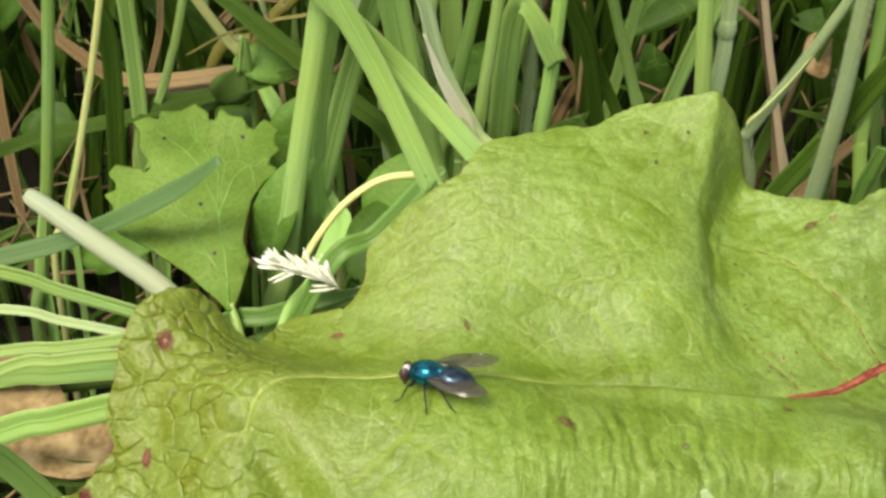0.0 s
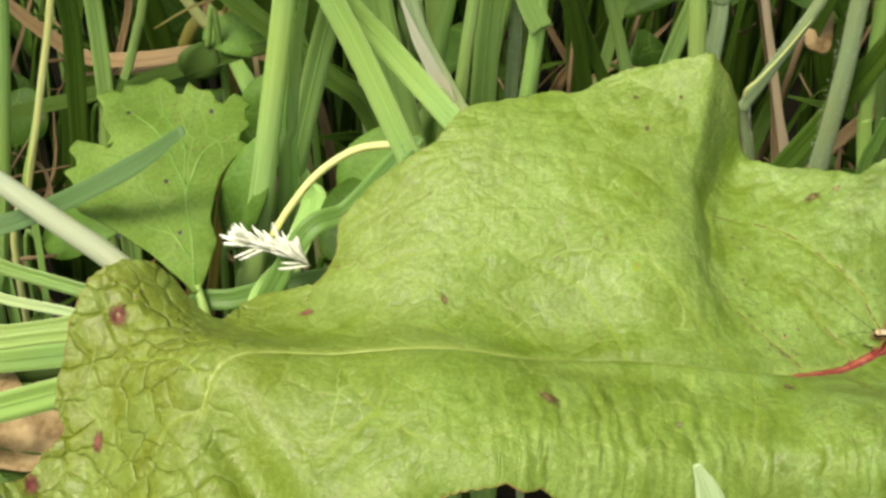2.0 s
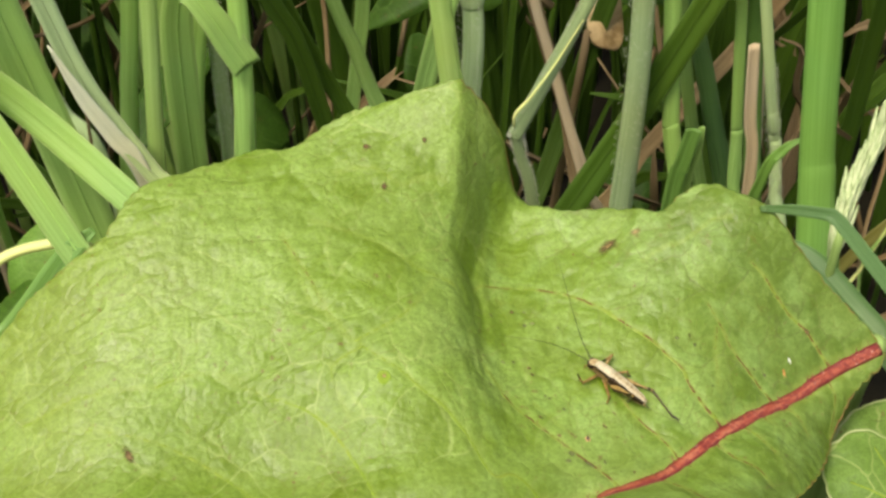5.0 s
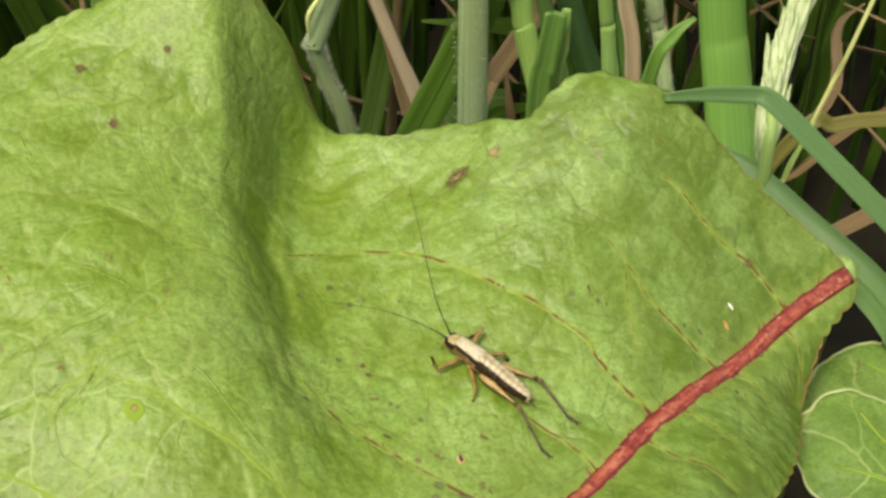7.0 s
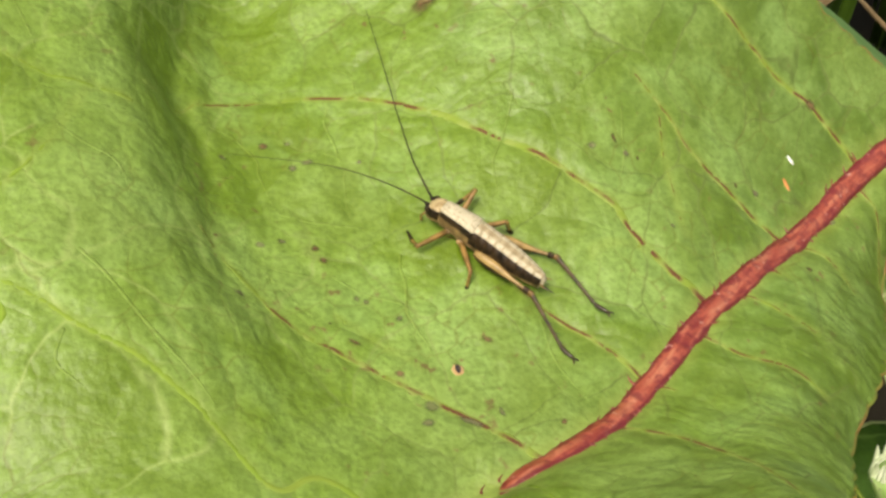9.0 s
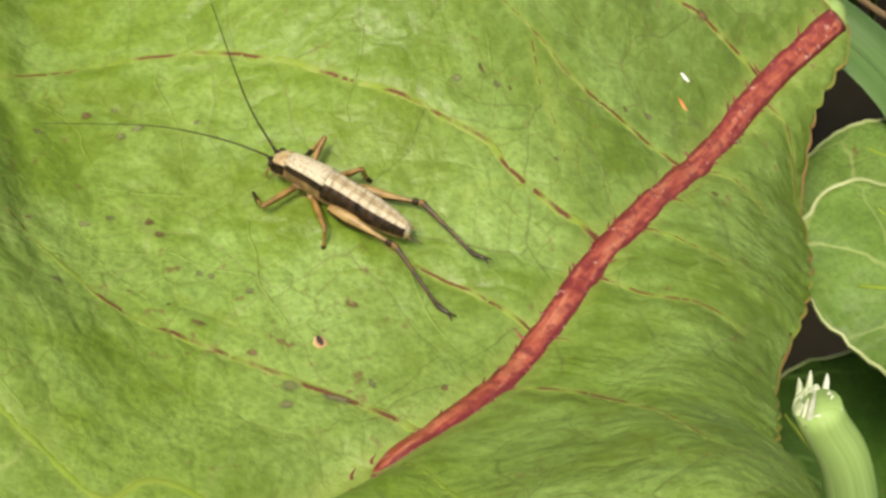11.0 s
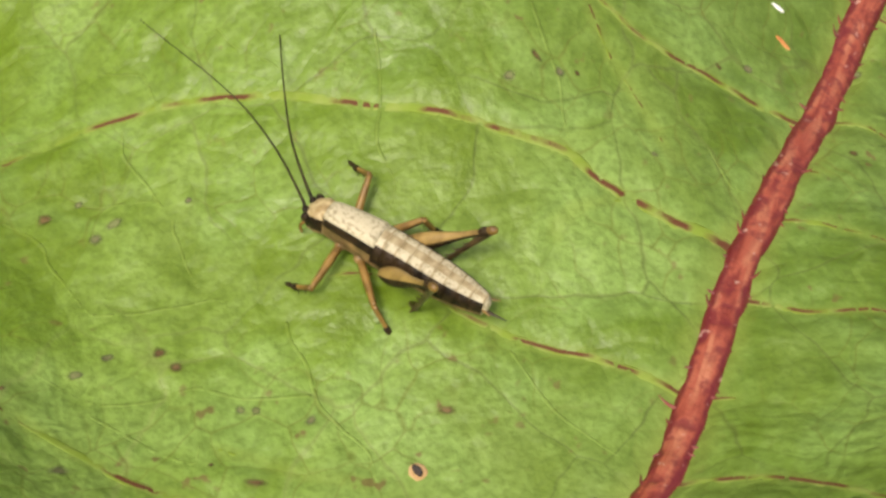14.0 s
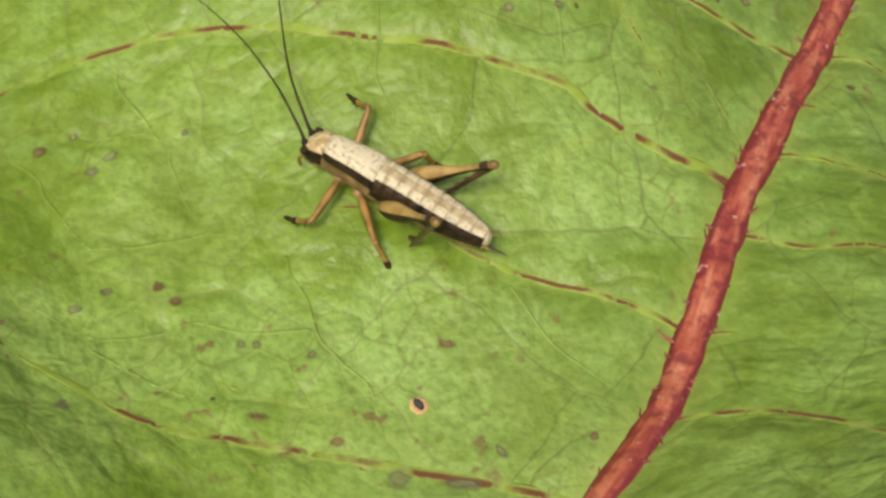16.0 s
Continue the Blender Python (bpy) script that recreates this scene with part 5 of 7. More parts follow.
def undergrowth():
    """The dense grass behind, most of it shade-toned, too many blades to count."""
    rng = random.Random(5)
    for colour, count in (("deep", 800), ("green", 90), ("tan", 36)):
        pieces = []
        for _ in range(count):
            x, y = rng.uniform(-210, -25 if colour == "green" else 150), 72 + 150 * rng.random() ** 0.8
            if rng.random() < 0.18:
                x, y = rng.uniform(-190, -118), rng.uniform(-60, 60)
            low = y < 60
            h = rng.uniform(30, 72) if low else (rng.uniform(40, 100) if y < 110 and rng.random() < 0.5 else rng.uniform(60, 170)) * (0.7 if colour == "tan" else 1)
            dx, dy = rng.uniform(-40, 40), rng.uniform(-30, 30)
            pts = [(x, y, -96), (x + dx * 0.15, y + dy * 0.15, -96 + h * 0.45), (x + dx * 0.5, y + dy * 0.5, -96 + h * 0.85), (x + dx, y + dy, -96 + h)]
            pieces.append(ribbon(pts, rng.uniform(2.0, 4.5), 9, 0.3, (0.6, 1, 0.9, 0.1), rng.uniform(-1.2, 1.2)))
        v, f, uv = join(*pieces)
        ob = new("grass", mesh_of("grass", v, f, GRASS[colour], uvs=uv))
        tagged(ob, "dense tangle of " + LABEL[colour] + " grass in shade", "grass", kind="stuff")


def dry_tangle():
    """Dead stalks and shreds lying across one another in the shade, too many to count."""
    rng = random.Random(23)
    pieces = []
    for _ in range(130):
        x, y, z = rng.uniform(-150, 90), rng.uniform(56, 120), rng.uniform(-62, 6)
        if rng.random() < 0.2:
            x, y, z = rng.uniform(-140, -96), rng.uniform(-30, 50), rng.uniform(-64, -24)
        a, tilt, length = rng.uniform(0, math.pi), rng.gauss(0.7, 0.6), rng.uniform(18, 60)
        d = np.array((math.cos(a) * math.cos(tilt), 0.5 * math.sin(a) * math.cos(tilt), math.sin(tilt))) * length / 2
        sag = np.array((rng.uniform(-4, 4), rng.uniform(-3, 3), rng.uniform(-5, 2)))
        p = np.array((x, y, z))
        if rng.random() < 0.55:
            pieces.append(tube([p - d, p + sag, p + d], (rng.uniform(0.25, 0.6), 0.35, 0.15), 9, 6))
        else:
            pieces.append(ribbon([p - d, p + sag, p + d * 0.6, p + d + sag * 0.6], rng.uniform(0.9, 2.6), 12, 0.5, (0.5, 1, 0.8, 0.1), rng.uniform(-1.4, 1.4)))
    v, f, uv = join(*pieces)
    tagged(new("dry_grass", mesh_of("dry_grass", v, f, GRASS["tan"], uvs=uv)), "tangle of dead brown grass stalks and shreds", "dry grass", kind="stuff")


undergrowth()
dry_tangle()

# ---- other leaves ----
def flat(a, b, c, d, wave=0.0, size=0.3):
    """Height over the plan of a tilted sheet, with ripples."""
    def z(x, y):
        h = a + b * x + c * y + d * x * y
        return h + np.array([wave * noise.noise(Vector((i, j, a)) * size) for i, j in zip(x, y)])
    return z


LOBED_VEIN = mottled("lobed_vein", (0.11, 0.23, 0.04), (0.19, 0.32, 0.075), 500.0, 0.8, 0.1)
RIMPALE = mottled("pale_margin", (0.24, 0.31, 0.10), (0.38, 0.43, 0.20), 500.0)


def lobed_leaf():
    pts = [(-71.3, 10.7), (-73.9, 12.9), (-77.6, 15.4), (-82.5, 17.5), (-86.9, 19.0), (-89.2, 20.9), (-88.1, 22.3), (-90.1, 23.8), (-88.1, 25.1), (-90.0, 26.7), (-89.3, 28.4), (-86.6, 28.4), (-82.9, 27.3), (-81.3, 25.9),
           (-85.1, 29.6), (-86.5, 31.2), (-86.6, 33.1), (-88.0, 34.7), (-86.1, 35.8), (-84.2, 35.6), (-84.6, 36.8), (-81.9, 37.2), (-79.9, 38.4), (-77.9, 37.5), (-77.2, 34.6), (-76.3, 38.4), (-74.7, 37.3), (-73.1, 37.2),
           (-71.5, 35.3), (-70.0, 37.5), (-67.6, 36.8), (-68.7, 35.1), (-67.3, 33.6), (-69.1, 31.8), (-67.1, 30.9), (-69.1, 29.0), (-70.3, 26.5), (-70.6, 23.3), (-70.7, 20.2), (-69.5, 17.9), (-70.0, 14.7), (-70.6, 11.5)]
    pts = [q for a, b in zip(pts, pts[1:] + pts[:1]) for q in ((a[0] * 0.88 + b[0] * 0.12, a[1] * 0.88 + b[1] * 0.12), (a[0] * 0.12 + b[0] * 0.88, a[1] * 0.12 + b[1] * 0.88))]
    rim = spline(pts, 700, closed=True)
    z = flat(-7.4 - 7.73 - 11.1, -0.1, 0.45, 0.0, 0.9, 0.16)
    leaf = thing("lobed_leaf", (-64, 2, -95), "green lobed leaf with toothed edge and brown pinpricks", "leaf")
    part("blade", sheet(rim, z, 0.6, 0.22, LOBED), leaf)
    for ends in ([(-71.4, 11.2), (-72.5, 16.9), (-74.4, 23.4), (-75.2, 29.0), (-75.0, 36.5)], [(-72.2, 14.6), (-76.0, 19.0), (-79.6, 24.0), (-83.5, 26.6), (-88.4, 26.8)], [(-74.4, 23.4), (-72.9, 29.2), (-69.0, 32.9)], [(-74.6, 17.6), (-80.4, 19.6), (-87.1, 22.4)], [(-74.6, 24.6), (-79.5, 31.0), (-85.4, 34.6)], [(-75.2, 29.0), (-78.6, 33.6), (-80.0, 37.2)]):
        c = spline(np.c_[np.array(ends, float), np.zeros(len(ends))], 30)
        c[:, 2] = z(c[:, 0], c[:, 1])
        v, f, uv = tube(c, (0.24, 0.15, 0.06), 30, 6, 0.3)
        part("vein", mesh_of("vein", v, f, LOBED_VEIN, uvs=uv), leaf)
    for x, y in ((-77.1, 24.7), (-81.8, 16.8), (-75.9, 31.0), (-72.6, 34.5), (-83.4, 33.2), (-74.2, 18.0)):
        a = np.array([(x, y)] + [(x + 0.3 * math.cos(k), y + 0.3 * math.sin(k)) for k in np.linspace(0, 5.5, 8)])
        part("spot", mesh_of("spot", np.c_[a, z(a[:, 0], a[:, 1]) + 0.06], [(0, 1 + k, 1 + (k + 1) % 8) for k in range(8)], BLACK), leaf)
    v, f, uv = tube([(-71.2, 12.0, z(np.array([-71.2]), np.array([12.0]))[0] - 0.2), (-69, 8, -20), (-66, 4, -50), (-64, 2, -96)], (0.5, 0.7, 0.8, 1.0), 24, 8)
    part("stalk", mesh_of("stalk", v, f, GRASS["lime"], uvs=uv), leaf)


lobed_leaf()


def lower_leaf(rim_pts, z, foot, mat, label, ribs):
    """A dock leaf lower down, with a pale thick margin."""
    rim = crenate(spline(rim_pts, 420, closed=True))
    leaf = thing("dock_leaf", foot, label, "leaf")
    part("blade", sheet(rim, z, 0.45, 0.25, mat), leaf)
    c = np.c_[rim[::3], z(rim[::3, 0], rim[::3, 1])]
    v, f, uv = tube(np.vstack([c, c[:1]]), (0.11, 0.11), len(c), 6, 0.8)
    part("margin", mesh_of("margin", v, f, RIMPALE, uvs=uv), leaf, "pale thickened leaf margin")
    for pts in ribs:
        c = spline(np.c_[np.array(pts, float), np.zeros(len(pts))], 24)
        c[:, 2] = z(c[:, 0], c[:, 1])
        v, f, uv = tube(c, (0.22, 0.1), 24, 6, 0.5)
        part("vein", mesh_of("vein", v, f, VEIN, uvs=uv), leaf)
    x, y = ribs[0][0]
    v, f, uv = tube([(x, y, z(np.array([x]), np.array([y]))[0] - 0.1), ((x + foot[0]) / 2, (y + foot[1]) / 2, -45), foot], (0.6, 0.9, 1.1), 16, 8)
    part("stalk", mesh_of("stalk", v, f, GRASS["lime"], uvs=uv), leaf)


lower_leaf([(22.0, 0.6), (24.6, 3.4), (28.4, 2.9), (34, -0.5), (46, -8), (46, -26), (34, -24), (27, -15), (23.6, -7)], flat(-15.0, 0.10, 0.25, 0.0, 0.9, 0.25), (52, -12, -95), DOCK_OLD,
           "small crinkled grey-green dock leaf with a pale margin", [[(45, -16), (34, -9), (24, -1)], [(33, -8.4), (29, -3), (27, 2)], [(36, -10), (31, -13), (28, -15)]])
lower_leaf([(23.5, 3.5), (27.0, 8.0), (31.5, 9.5), (37, 7), (46, 2), (46, -6), (36, -4), (28, 0)], flat(-17.0, 0.03, 0.22, 0.0, 0.6, 0.3), (54, 4, -95), DOCK_OLD,
           "green dock leaf tucked under the large one", [[(45, -1), (35, 3), (26, 5)], [(38, 2), (34, 5), (31, 8)]])
lower_leaf([(8, -14), (14, -4), (24, 2), (40, -2), (50, -16), (44, -40), (22, -44), (8, -34)], flat(-21.0, -0.05, 0.30, 0.0, 1.0, 0.2), (58, -30, -95), HERB_SHADE,
           "dark green dock leaf below, shade put into its colour", [[(48, -26), (30, -20), (14, -12)], [(32, -20), (24, -10), (22, 0)]])


def broad_leaf(at, aim, length, width, face, mat, label):
    """A small oval leaf on a stalk: at is its tip end's middle, aim the way it points, face its upper side."""
    a, n = Vector(aim).normalized(), Vector(face).normalized()
    s = n.cross(a).normalized()
    n = a.cross(s)
    v, k = [], 13
    for skin in (0, 1):
        for i in range(k):
            u = i / (k - 1)
            w = width / 2 * math.sin(math.pi * min(0.98, u * 0.94 + 0.03)) ** 0.75
            for q in (-1, -0.5, 0, 0.5, 1):
                p = Vector(at) + a * (u - 0.5) * length + s * q * w + n * (abs(q) * 0.22 * w - 0.12 * length * (u - 0.4) ** 2 * 4 - 0.18 * skin)
                v.append(p[:])
    o = k * 5
    f = [(i * 5 + j, i * 5 + j + 1, (i + 1) * 5 + j + 1, (i + 1) * 5 + j) for i in range(k - 1) for j in range(4)]
    f += [tuple(o + x for x in q[::-1]) for q in f]
    f += [(i * 5, (i + 1) * 5, o + (i + 1) * 5, o + i * 5) for i in range(k - 1)] + [(i * 5 + 4, o + i * 5 + 4, o + (i + 1) * 5 + 4, (i + 1) * 5 + 4) for i in range(k - 1)]
    root = Vector(at) - a * 0.5 * length
    foot = (root.x - a.x * 6, root.y - a.y * 6, -96)
    leaf = thing("herb_plant", foot, label, "herb", "herbs in the grass")
    part("leaf", mesh_of("leaf", v, f, mat), leaf)
    b, t, uv = tube([root + a * length * 0.06, root - a * 3 + Vector((0, 0, -4)), Vector(foot)], (0.35, 0.5, 0.7), 14, 6)
    part("stalk", mesh_of("stalk", b, t, GRASS["deep" if mat is HERB_SHADE else "green"], uvs=uv), leaf)


TXT = "dark green oval herb leaf in the grass, shade put into its colour"
FRESH = "mid-green soft herb leaf in the grass"
broad_leaf((-70, 47, 1), (-0.9, -0.2, 0.15), 11, 7, (0.2, -0.6, 0.8), HERB_FRESH, FRESH)
broad_leaf((-67.0, 25, -9), (0.25, 0.35, 0.9), 17, 6.5, (-0.3, -0.8, 0.4), HERB_FRESH, FRESH)
broad_leaf((-65, 41, -7), (0.5, 0.3, 0.6), 15, 10, (0.1, -0.7, 0.7), HERB_FRESH, FRESH)
broad_leaf((-51, 27, -6), (0.3, 0.4, 0.8), 13, 8, (-0.3, -0.8, 0.5), HERB_FRESH, FRESH)
broad_leaf((-112, 40, 12), (0.3, -0.1, -0.9), 17, 8, (0.3, -0.8, 0.4), HERB_FRESH, FRESH)
broad_leaf((-93, 30, -22), (0.7, -0.2, 0.4), 14, 8, (0.1, -0.6, 0.8), HERB_FRESH, FRESH)
broad_leaf((-76, 44, -2), (-0.5, -0.3, -0.9), 6, 6, (0.3, -0.8, 0.3), GRASS["deep"], "folded dark green herb leaf")
broad_leaf((-113, 46, 2), (0.3, 0.2, -0.8), 16, 8, (0.2, -0.7, 0.6), HERB_SHADE, TXT)
broad_leaf((-52, 22, -9), (0.4, 0.7, 0.5), 15, 9, (-0.2, -0.6, 0.8), HERB_SHADE, TXT)
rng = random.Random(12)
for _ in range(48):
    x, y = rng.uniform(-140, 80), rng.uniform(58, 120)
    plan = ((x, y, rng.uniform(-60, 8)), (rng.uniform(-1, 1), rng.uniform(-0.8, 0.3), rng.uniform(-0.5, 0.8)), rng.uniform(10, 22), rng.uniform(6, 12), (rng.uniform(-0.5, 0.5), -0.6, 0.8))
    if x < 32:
        broad_leaf(*plan, HERB_SHADE, TXT)
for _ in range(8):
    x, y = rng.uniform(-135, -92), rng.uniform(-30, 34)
    broad_leaf((x, y, rng.uniform(-60, -26)), (rng.uniform(-1, 1), rng.uniform(-0.8, 0.3), rng.uniform(-0.3, 0.4)), rng.uniform(10, 20), rng.uniform(6, 10), (rng.uniform(-0.4, 0.4), -0.4, 0.9), HERB_SHADE, TXT)


def dry_leaf(rim, z, label):
    leaf = thing("dry_leaf", (rim[0][0], rim[0][1], -95), label, "leaf")
    part("blade", sheet(spline(rim, 160, closed=True), z, 0.8, 0.3, DRY), leaf)
    x, y = rim[0]
    v, f, uv = tube([(x, y, z(np.array([x]), np.array([y]))[0]), (x - 4, y + 3, -60), (x - 2, y, -96)], (0.5, 0.6, 0.8), 14, 8)
    part("stalk", mesh_of("stalk", v, f, GRASS["tan"], uvs=uv), leaf)


DRY = mottled("dry_leaf", (0.17, 0.11, 0.04), (0.46, 0.34, 0.17), 260.0, 0.7, 0.3, 0.5)
dry_leaf([(-112, 9), (-103, 10.5), (-97, 8.5), (-92, 3), (-86, -0.5), (-85.5, -6), (-92, -8), (-100, -6), (-108, -2)], flat(-24.5, 0.02, 0.12, 0.0, 2.0, 0.14), "curled dry tan leaf caught in the grass")
dry_leaf([(10, 65), (11, 69), (14, 69), (14.5, 65), (12, 63)], flat(-60, 0.1, 0.8, 0.0, 2.0, 0.3), "curled dry brown leaf standing in the grass")


# ---- single grasses ----
def spindle(length, width):
    """A slim husk along x."""
    v, f, n = [], [], 7
    for i in range(n):
        u = i / (n - 1)
        r = width / 2 * math.sin(math.pi * (0.06 + 0.9 * u)) ** 0.8
        for k in range(6):
            a = math.pi / 3 * k
            v.append((u * length, r * math.cos(a), 0.7 * r * math.sin(a) + 0.12 * length * u * u))
    f = [(i * 6 + k, i * 6 + (k + 1) % 6, (i + 1) * 6 + (k + 1) % 6, (i + 1) * 6 + k) for i in range(n - 1) for k in range(6)] + [tuple(range(5, -1, -1)), tuple((n - 1) * 6 + k for k in range(6))]
    return v, f


def seed_head(name, foot, stalk, axis, count, length, width, spread, mat, stalk_mat, label, seed):
    """A stalk with husks along its axis, each pointing on and out."""
    head = thing(name, foot, label, "grass")
    v, f, uv = tube(stalk, (0.35, 0.5, 0.5, 0.45), 40, 8)
    part("stalk", mesh_of("stalk", v, f, stalk_mat, uvs=uv), head)
    v, f = spindle(length, width)
    me = mesh_of("husk", v, f, mat)
    c = spline(axis, count)
    rng = random.Random(seed)
    d = np.gradient(c, axis=0)
    for i in range(count):
        aim = Vector(d[i]).normalized() + Vector((rng.uniform(-1, 1), rng.uniform(-1, 1), rng.uniform(-0.6, 1))) * spread
        ob = part("husk", me, head)
        ob.matrix_basis = Matrix.Translation(Vector(c[i]) * MM) @ aim.to_track_quat("X", "Z").to_matrix().to_4x4() @ Matrix.Scale(rng.uniform(0.8, 1.15), 4)


HUSK = mottled("husk_white", (0.40, 0.47, 0.26), (0.80, 0.81, 0.70), 520.0, 0.6)
HUSK_GREEN = mottled("husk_green", (0.13, 0.25, 0.05), (0.50, 0.58, 0.32), 420.0, 0.6)
seed_head("grass_seed_head", (-40, 24, -95), [(-40, 24, -95), (-41, 21, -10), (-44.5, 18.5, 4.6), (-48, 18.2, 5.4), (-52, 17.6, 4.6), (-56, 15.4, 2.4), (-59, 12.5, -0.6), (-60.8, 10.4, -3.2)],
          [(-56.0, 8.2, -5.6), (-59.5, 9.4, -4.6), (-63.6, 9.8, -3.9)], 110, 3.5, 0.55, 0.6, HUSK, GRASS["straw"], "white bristly grass seed head on an arched straw stalk", 3)
seed_head("grass_seed_head", (24, 20, -95), [(24, 20, -95), (25.5, 20, -40), (27, 20, -6), (29, 24, -1), (32, 27, 6), (37, 33, 18)],
          [(26.8, 19.8, -6), (28, 22, -3), (29.4, 24.4, 0), (32.4, 27.4, 7), (37, 33, 18)], 130, 5.6, 0.62, 0.24, HUSK_GREEN, GRASS["lime"], "pale green grass panicle rising beside the dock leaf", 8)


def hollow_stem():
    foot = (-40, -16, -95)
    s = thing("grass_plant", foot, "thick whitish green grass stem with a rounded broken tip", "grass", "grass stems")
    v, f, uv = tube([(-98.2, 17.4, -1.0), (-97.6, 17.2, -1.3), (-95, 16.0, -2.2), (-88, 12.6, -4.6), (-78, 7.6, -8.2), (-66, 0, -16), (-50, -10, -45), foot], (0.7, 1.25, 1.45, 1.5, 1.5, 1.4), 60, 16)
    part("stem", mesh_of("stem", v, f, GRASS["silver"], uvs=uv), s)


hollow_stem()


def broken_stalk():
    """A snapped stalk with a frayed white end."""
    foot = (20, -24, -95)
    s = thing("broken_stalk", foot, "snapped yellow-green stalk with a frayed white end", "stalk")
    top = np.array((13.9, -11.1, -4.3))
    v, f, uv = tube([top, (15.4, -12.8, -11), (17.6, -16, -40), foot], (0.85, 1.0, 1.2, 1.4), 30, 14)
    part("stalk", mesh_of("stalk", v, f, GRASS["lime"], uvs=uv), s)
    rng = random.Random(4)
    for k in range(22):
        a = 2 * math.pi * k / 22
        p = top + np.array((0.7 * math.cos(a), 0.7 * math.sin(a), -0.4))
        q = p + np.array((rng.uniform(-0.3, 0.3), rng.uniform(-0.1, 0.5), rng.uniform(0.3, 1.1) + 1.2 * (k == 13)))
        v, f, uv = tube([p, (p + q) / 2 + 0.1, q], (0.16, 0.11, 0.02), 8, 5)
        part("fibre", mesh_of("fibre", v, f, HUSK, uvs=uv), s)


broken_stalk()


def single_blade(colour, width, label, pts, taper=(0.8, 1.0, 1.0, 0.9, 0.4), turn=0.0):
    s = thing("grass_plant", pts[0], label, "grass", "grass blades")
    v, f, uv = ribbon(pts, width, 44, 0.35, taper, turn)
    part("blade", mesh_of("blade", v, f, GRASS[colour], uvs=uv), s)
    v, f, uv = keel_of(pts, width)
    part("midrib", mesh_of("midrib", v, f, GRASS[colour], uvs=uv), s)


single_blade("fresh", 2.6, "mid-green grass blade leaning behind the leaf", [(-72, -2, -95), (-67, 3, -30), (-58, 10, -4.5), (-52, 14, -1.5), (-46, 17, 5.0), (-43.5, 18, 7.0)], (0.8, 1.0, 1.0, 0.9, 0.3), 0.0)
single_blade("blue", 3.2, "broad green grass blade running under the leaf corner", [(40, 0, -95), (37.5, 4, -30), (34, 9, -13.5), (28.5, 17, -8), (25, 21.5, -5.5), (23, 24, -5)], (0.8, 1.0, 1.0, 0.9, 0.3), 0.0)
single_blade("blue", 1.4, "smooth blue-green grass blade creased over the leaf corner", [(44, -8, -95), (42, -3, -25), (37, 3.5, -8), (31, 9.5, -2.0), (25.6, 15.4, 3.5), (24.5, 16.5, 4.45), (24.1, 16.75, 4.6), (23.5, 16.9, 4.68), (20.5, 17.4, 5.0), (17.6, 17.6, 5.2)], (0.9, 1.1, 1.1, 1.0, 0.95, 0.9, 0.8, 0.4), 0.2)
single_blade("pale", 3.0, "pale grass blade tip rising at the near edge of the leaf", [(-10, -52, -95), (-11, -46, -20), (-12.5, -41, 4), (-14.6, -37.6, 11.5), (-16.2, -36.0, 14.8)], (0.8, 1.0, 1.0, 0.9, 0.2), 0.0)
single_blade("fresh", 2.6, "mid-green grass blade passing under the leaf", [(-84, 14, -96), (-80, 13, -30), (-72.2, 12, -17.4), (-66.7, 12, -15.6), (-60, 12, -12.5), (-52, 13, -10)], (0.8, 1, 1, 1, 0.9, 0.4))
single_blade("green", 3.4, "green grass blade bent over and folded, with a blunt tip", [(-37, 40, -96), (-37, 40, -30), (-36.5, 39, 8), (-35.6, 38.6, 17.4), (-34.4, 38, 18.6), (-32.6, 37.4, 16.2), (-31.2, 37.2, 13.4), (-29.8, 37, 10.6)], (0.8, 1, 1, 0.9, 0.7, 0.8, 0.9, 0.9))
single_blade("white", 1.7, "whitish papery grass sheath drying out", [(-34, 30, -96), (-37, 31, -20), (-40.6, 32, 1), (-43.0, 32.2, 6.6), (-45.1, 32.4, 11.0), (-47.4, 32.6, 17.2)], (0.8, 0.9, 1, 1.0, 0.8, 0.1))
single_blade("fresh", 2.0, "light green grass blade cut off square", [(12, 34, -96), (13.4, 35, -30), (14.6, 36, -8.3), (15.2, 36, -3.9), (16.0, 36, 0.6)], (0.8, 1.0, 1.0, 0.95, 0.9))
single_blade("green", 1.4, "light green grass blade cut off square", [(15, 35, -96), (15.6, 36, -30), (15.9, 36.5, -8), (16.6, 36.5, -3), (17.0, 36.5, 0.4)], (0.8, 1.0, 1.0, 0.95, 0.5))
single_blade("fresh", 1.3, "small green grass blade arching out", [(24, 42, -96), (25, 43, -30), (26.6, 42, -12), (28.4, 42, -8), (30.4, 42, -6.4)], (0.8, 1.0, 1.0, 0.9, 0.3))
single_blade("tan", 2.5, "dead brown grass blade bent over and torn", [(-122, 66, -95), (-119, 64, -20), (-114, 61, 4), (-107.7, 60, -4.5), (-102.3, 60, -10), (-97.4, 60, -13.5), (-89.3, 60, -13.4), (-80, 60, -11.1), (-75, 60, -9)], (0.8, 1.0, 0.8, 0.7, 0.9, 1.0, 1.1, 0.9, 0.3), 0.3)
single_blade("tan", 1.8, "dead brown grass shred lying across the stems", [(-60, 70, -95), (-62, 66, -30), (-70, 63, -14), (-80, 62, -14.5), (-92, 62, -17), (-100, 62, -18)], (0.6, 0.9, 1.0, 1.0, 0.8, 0.2), -0.4)
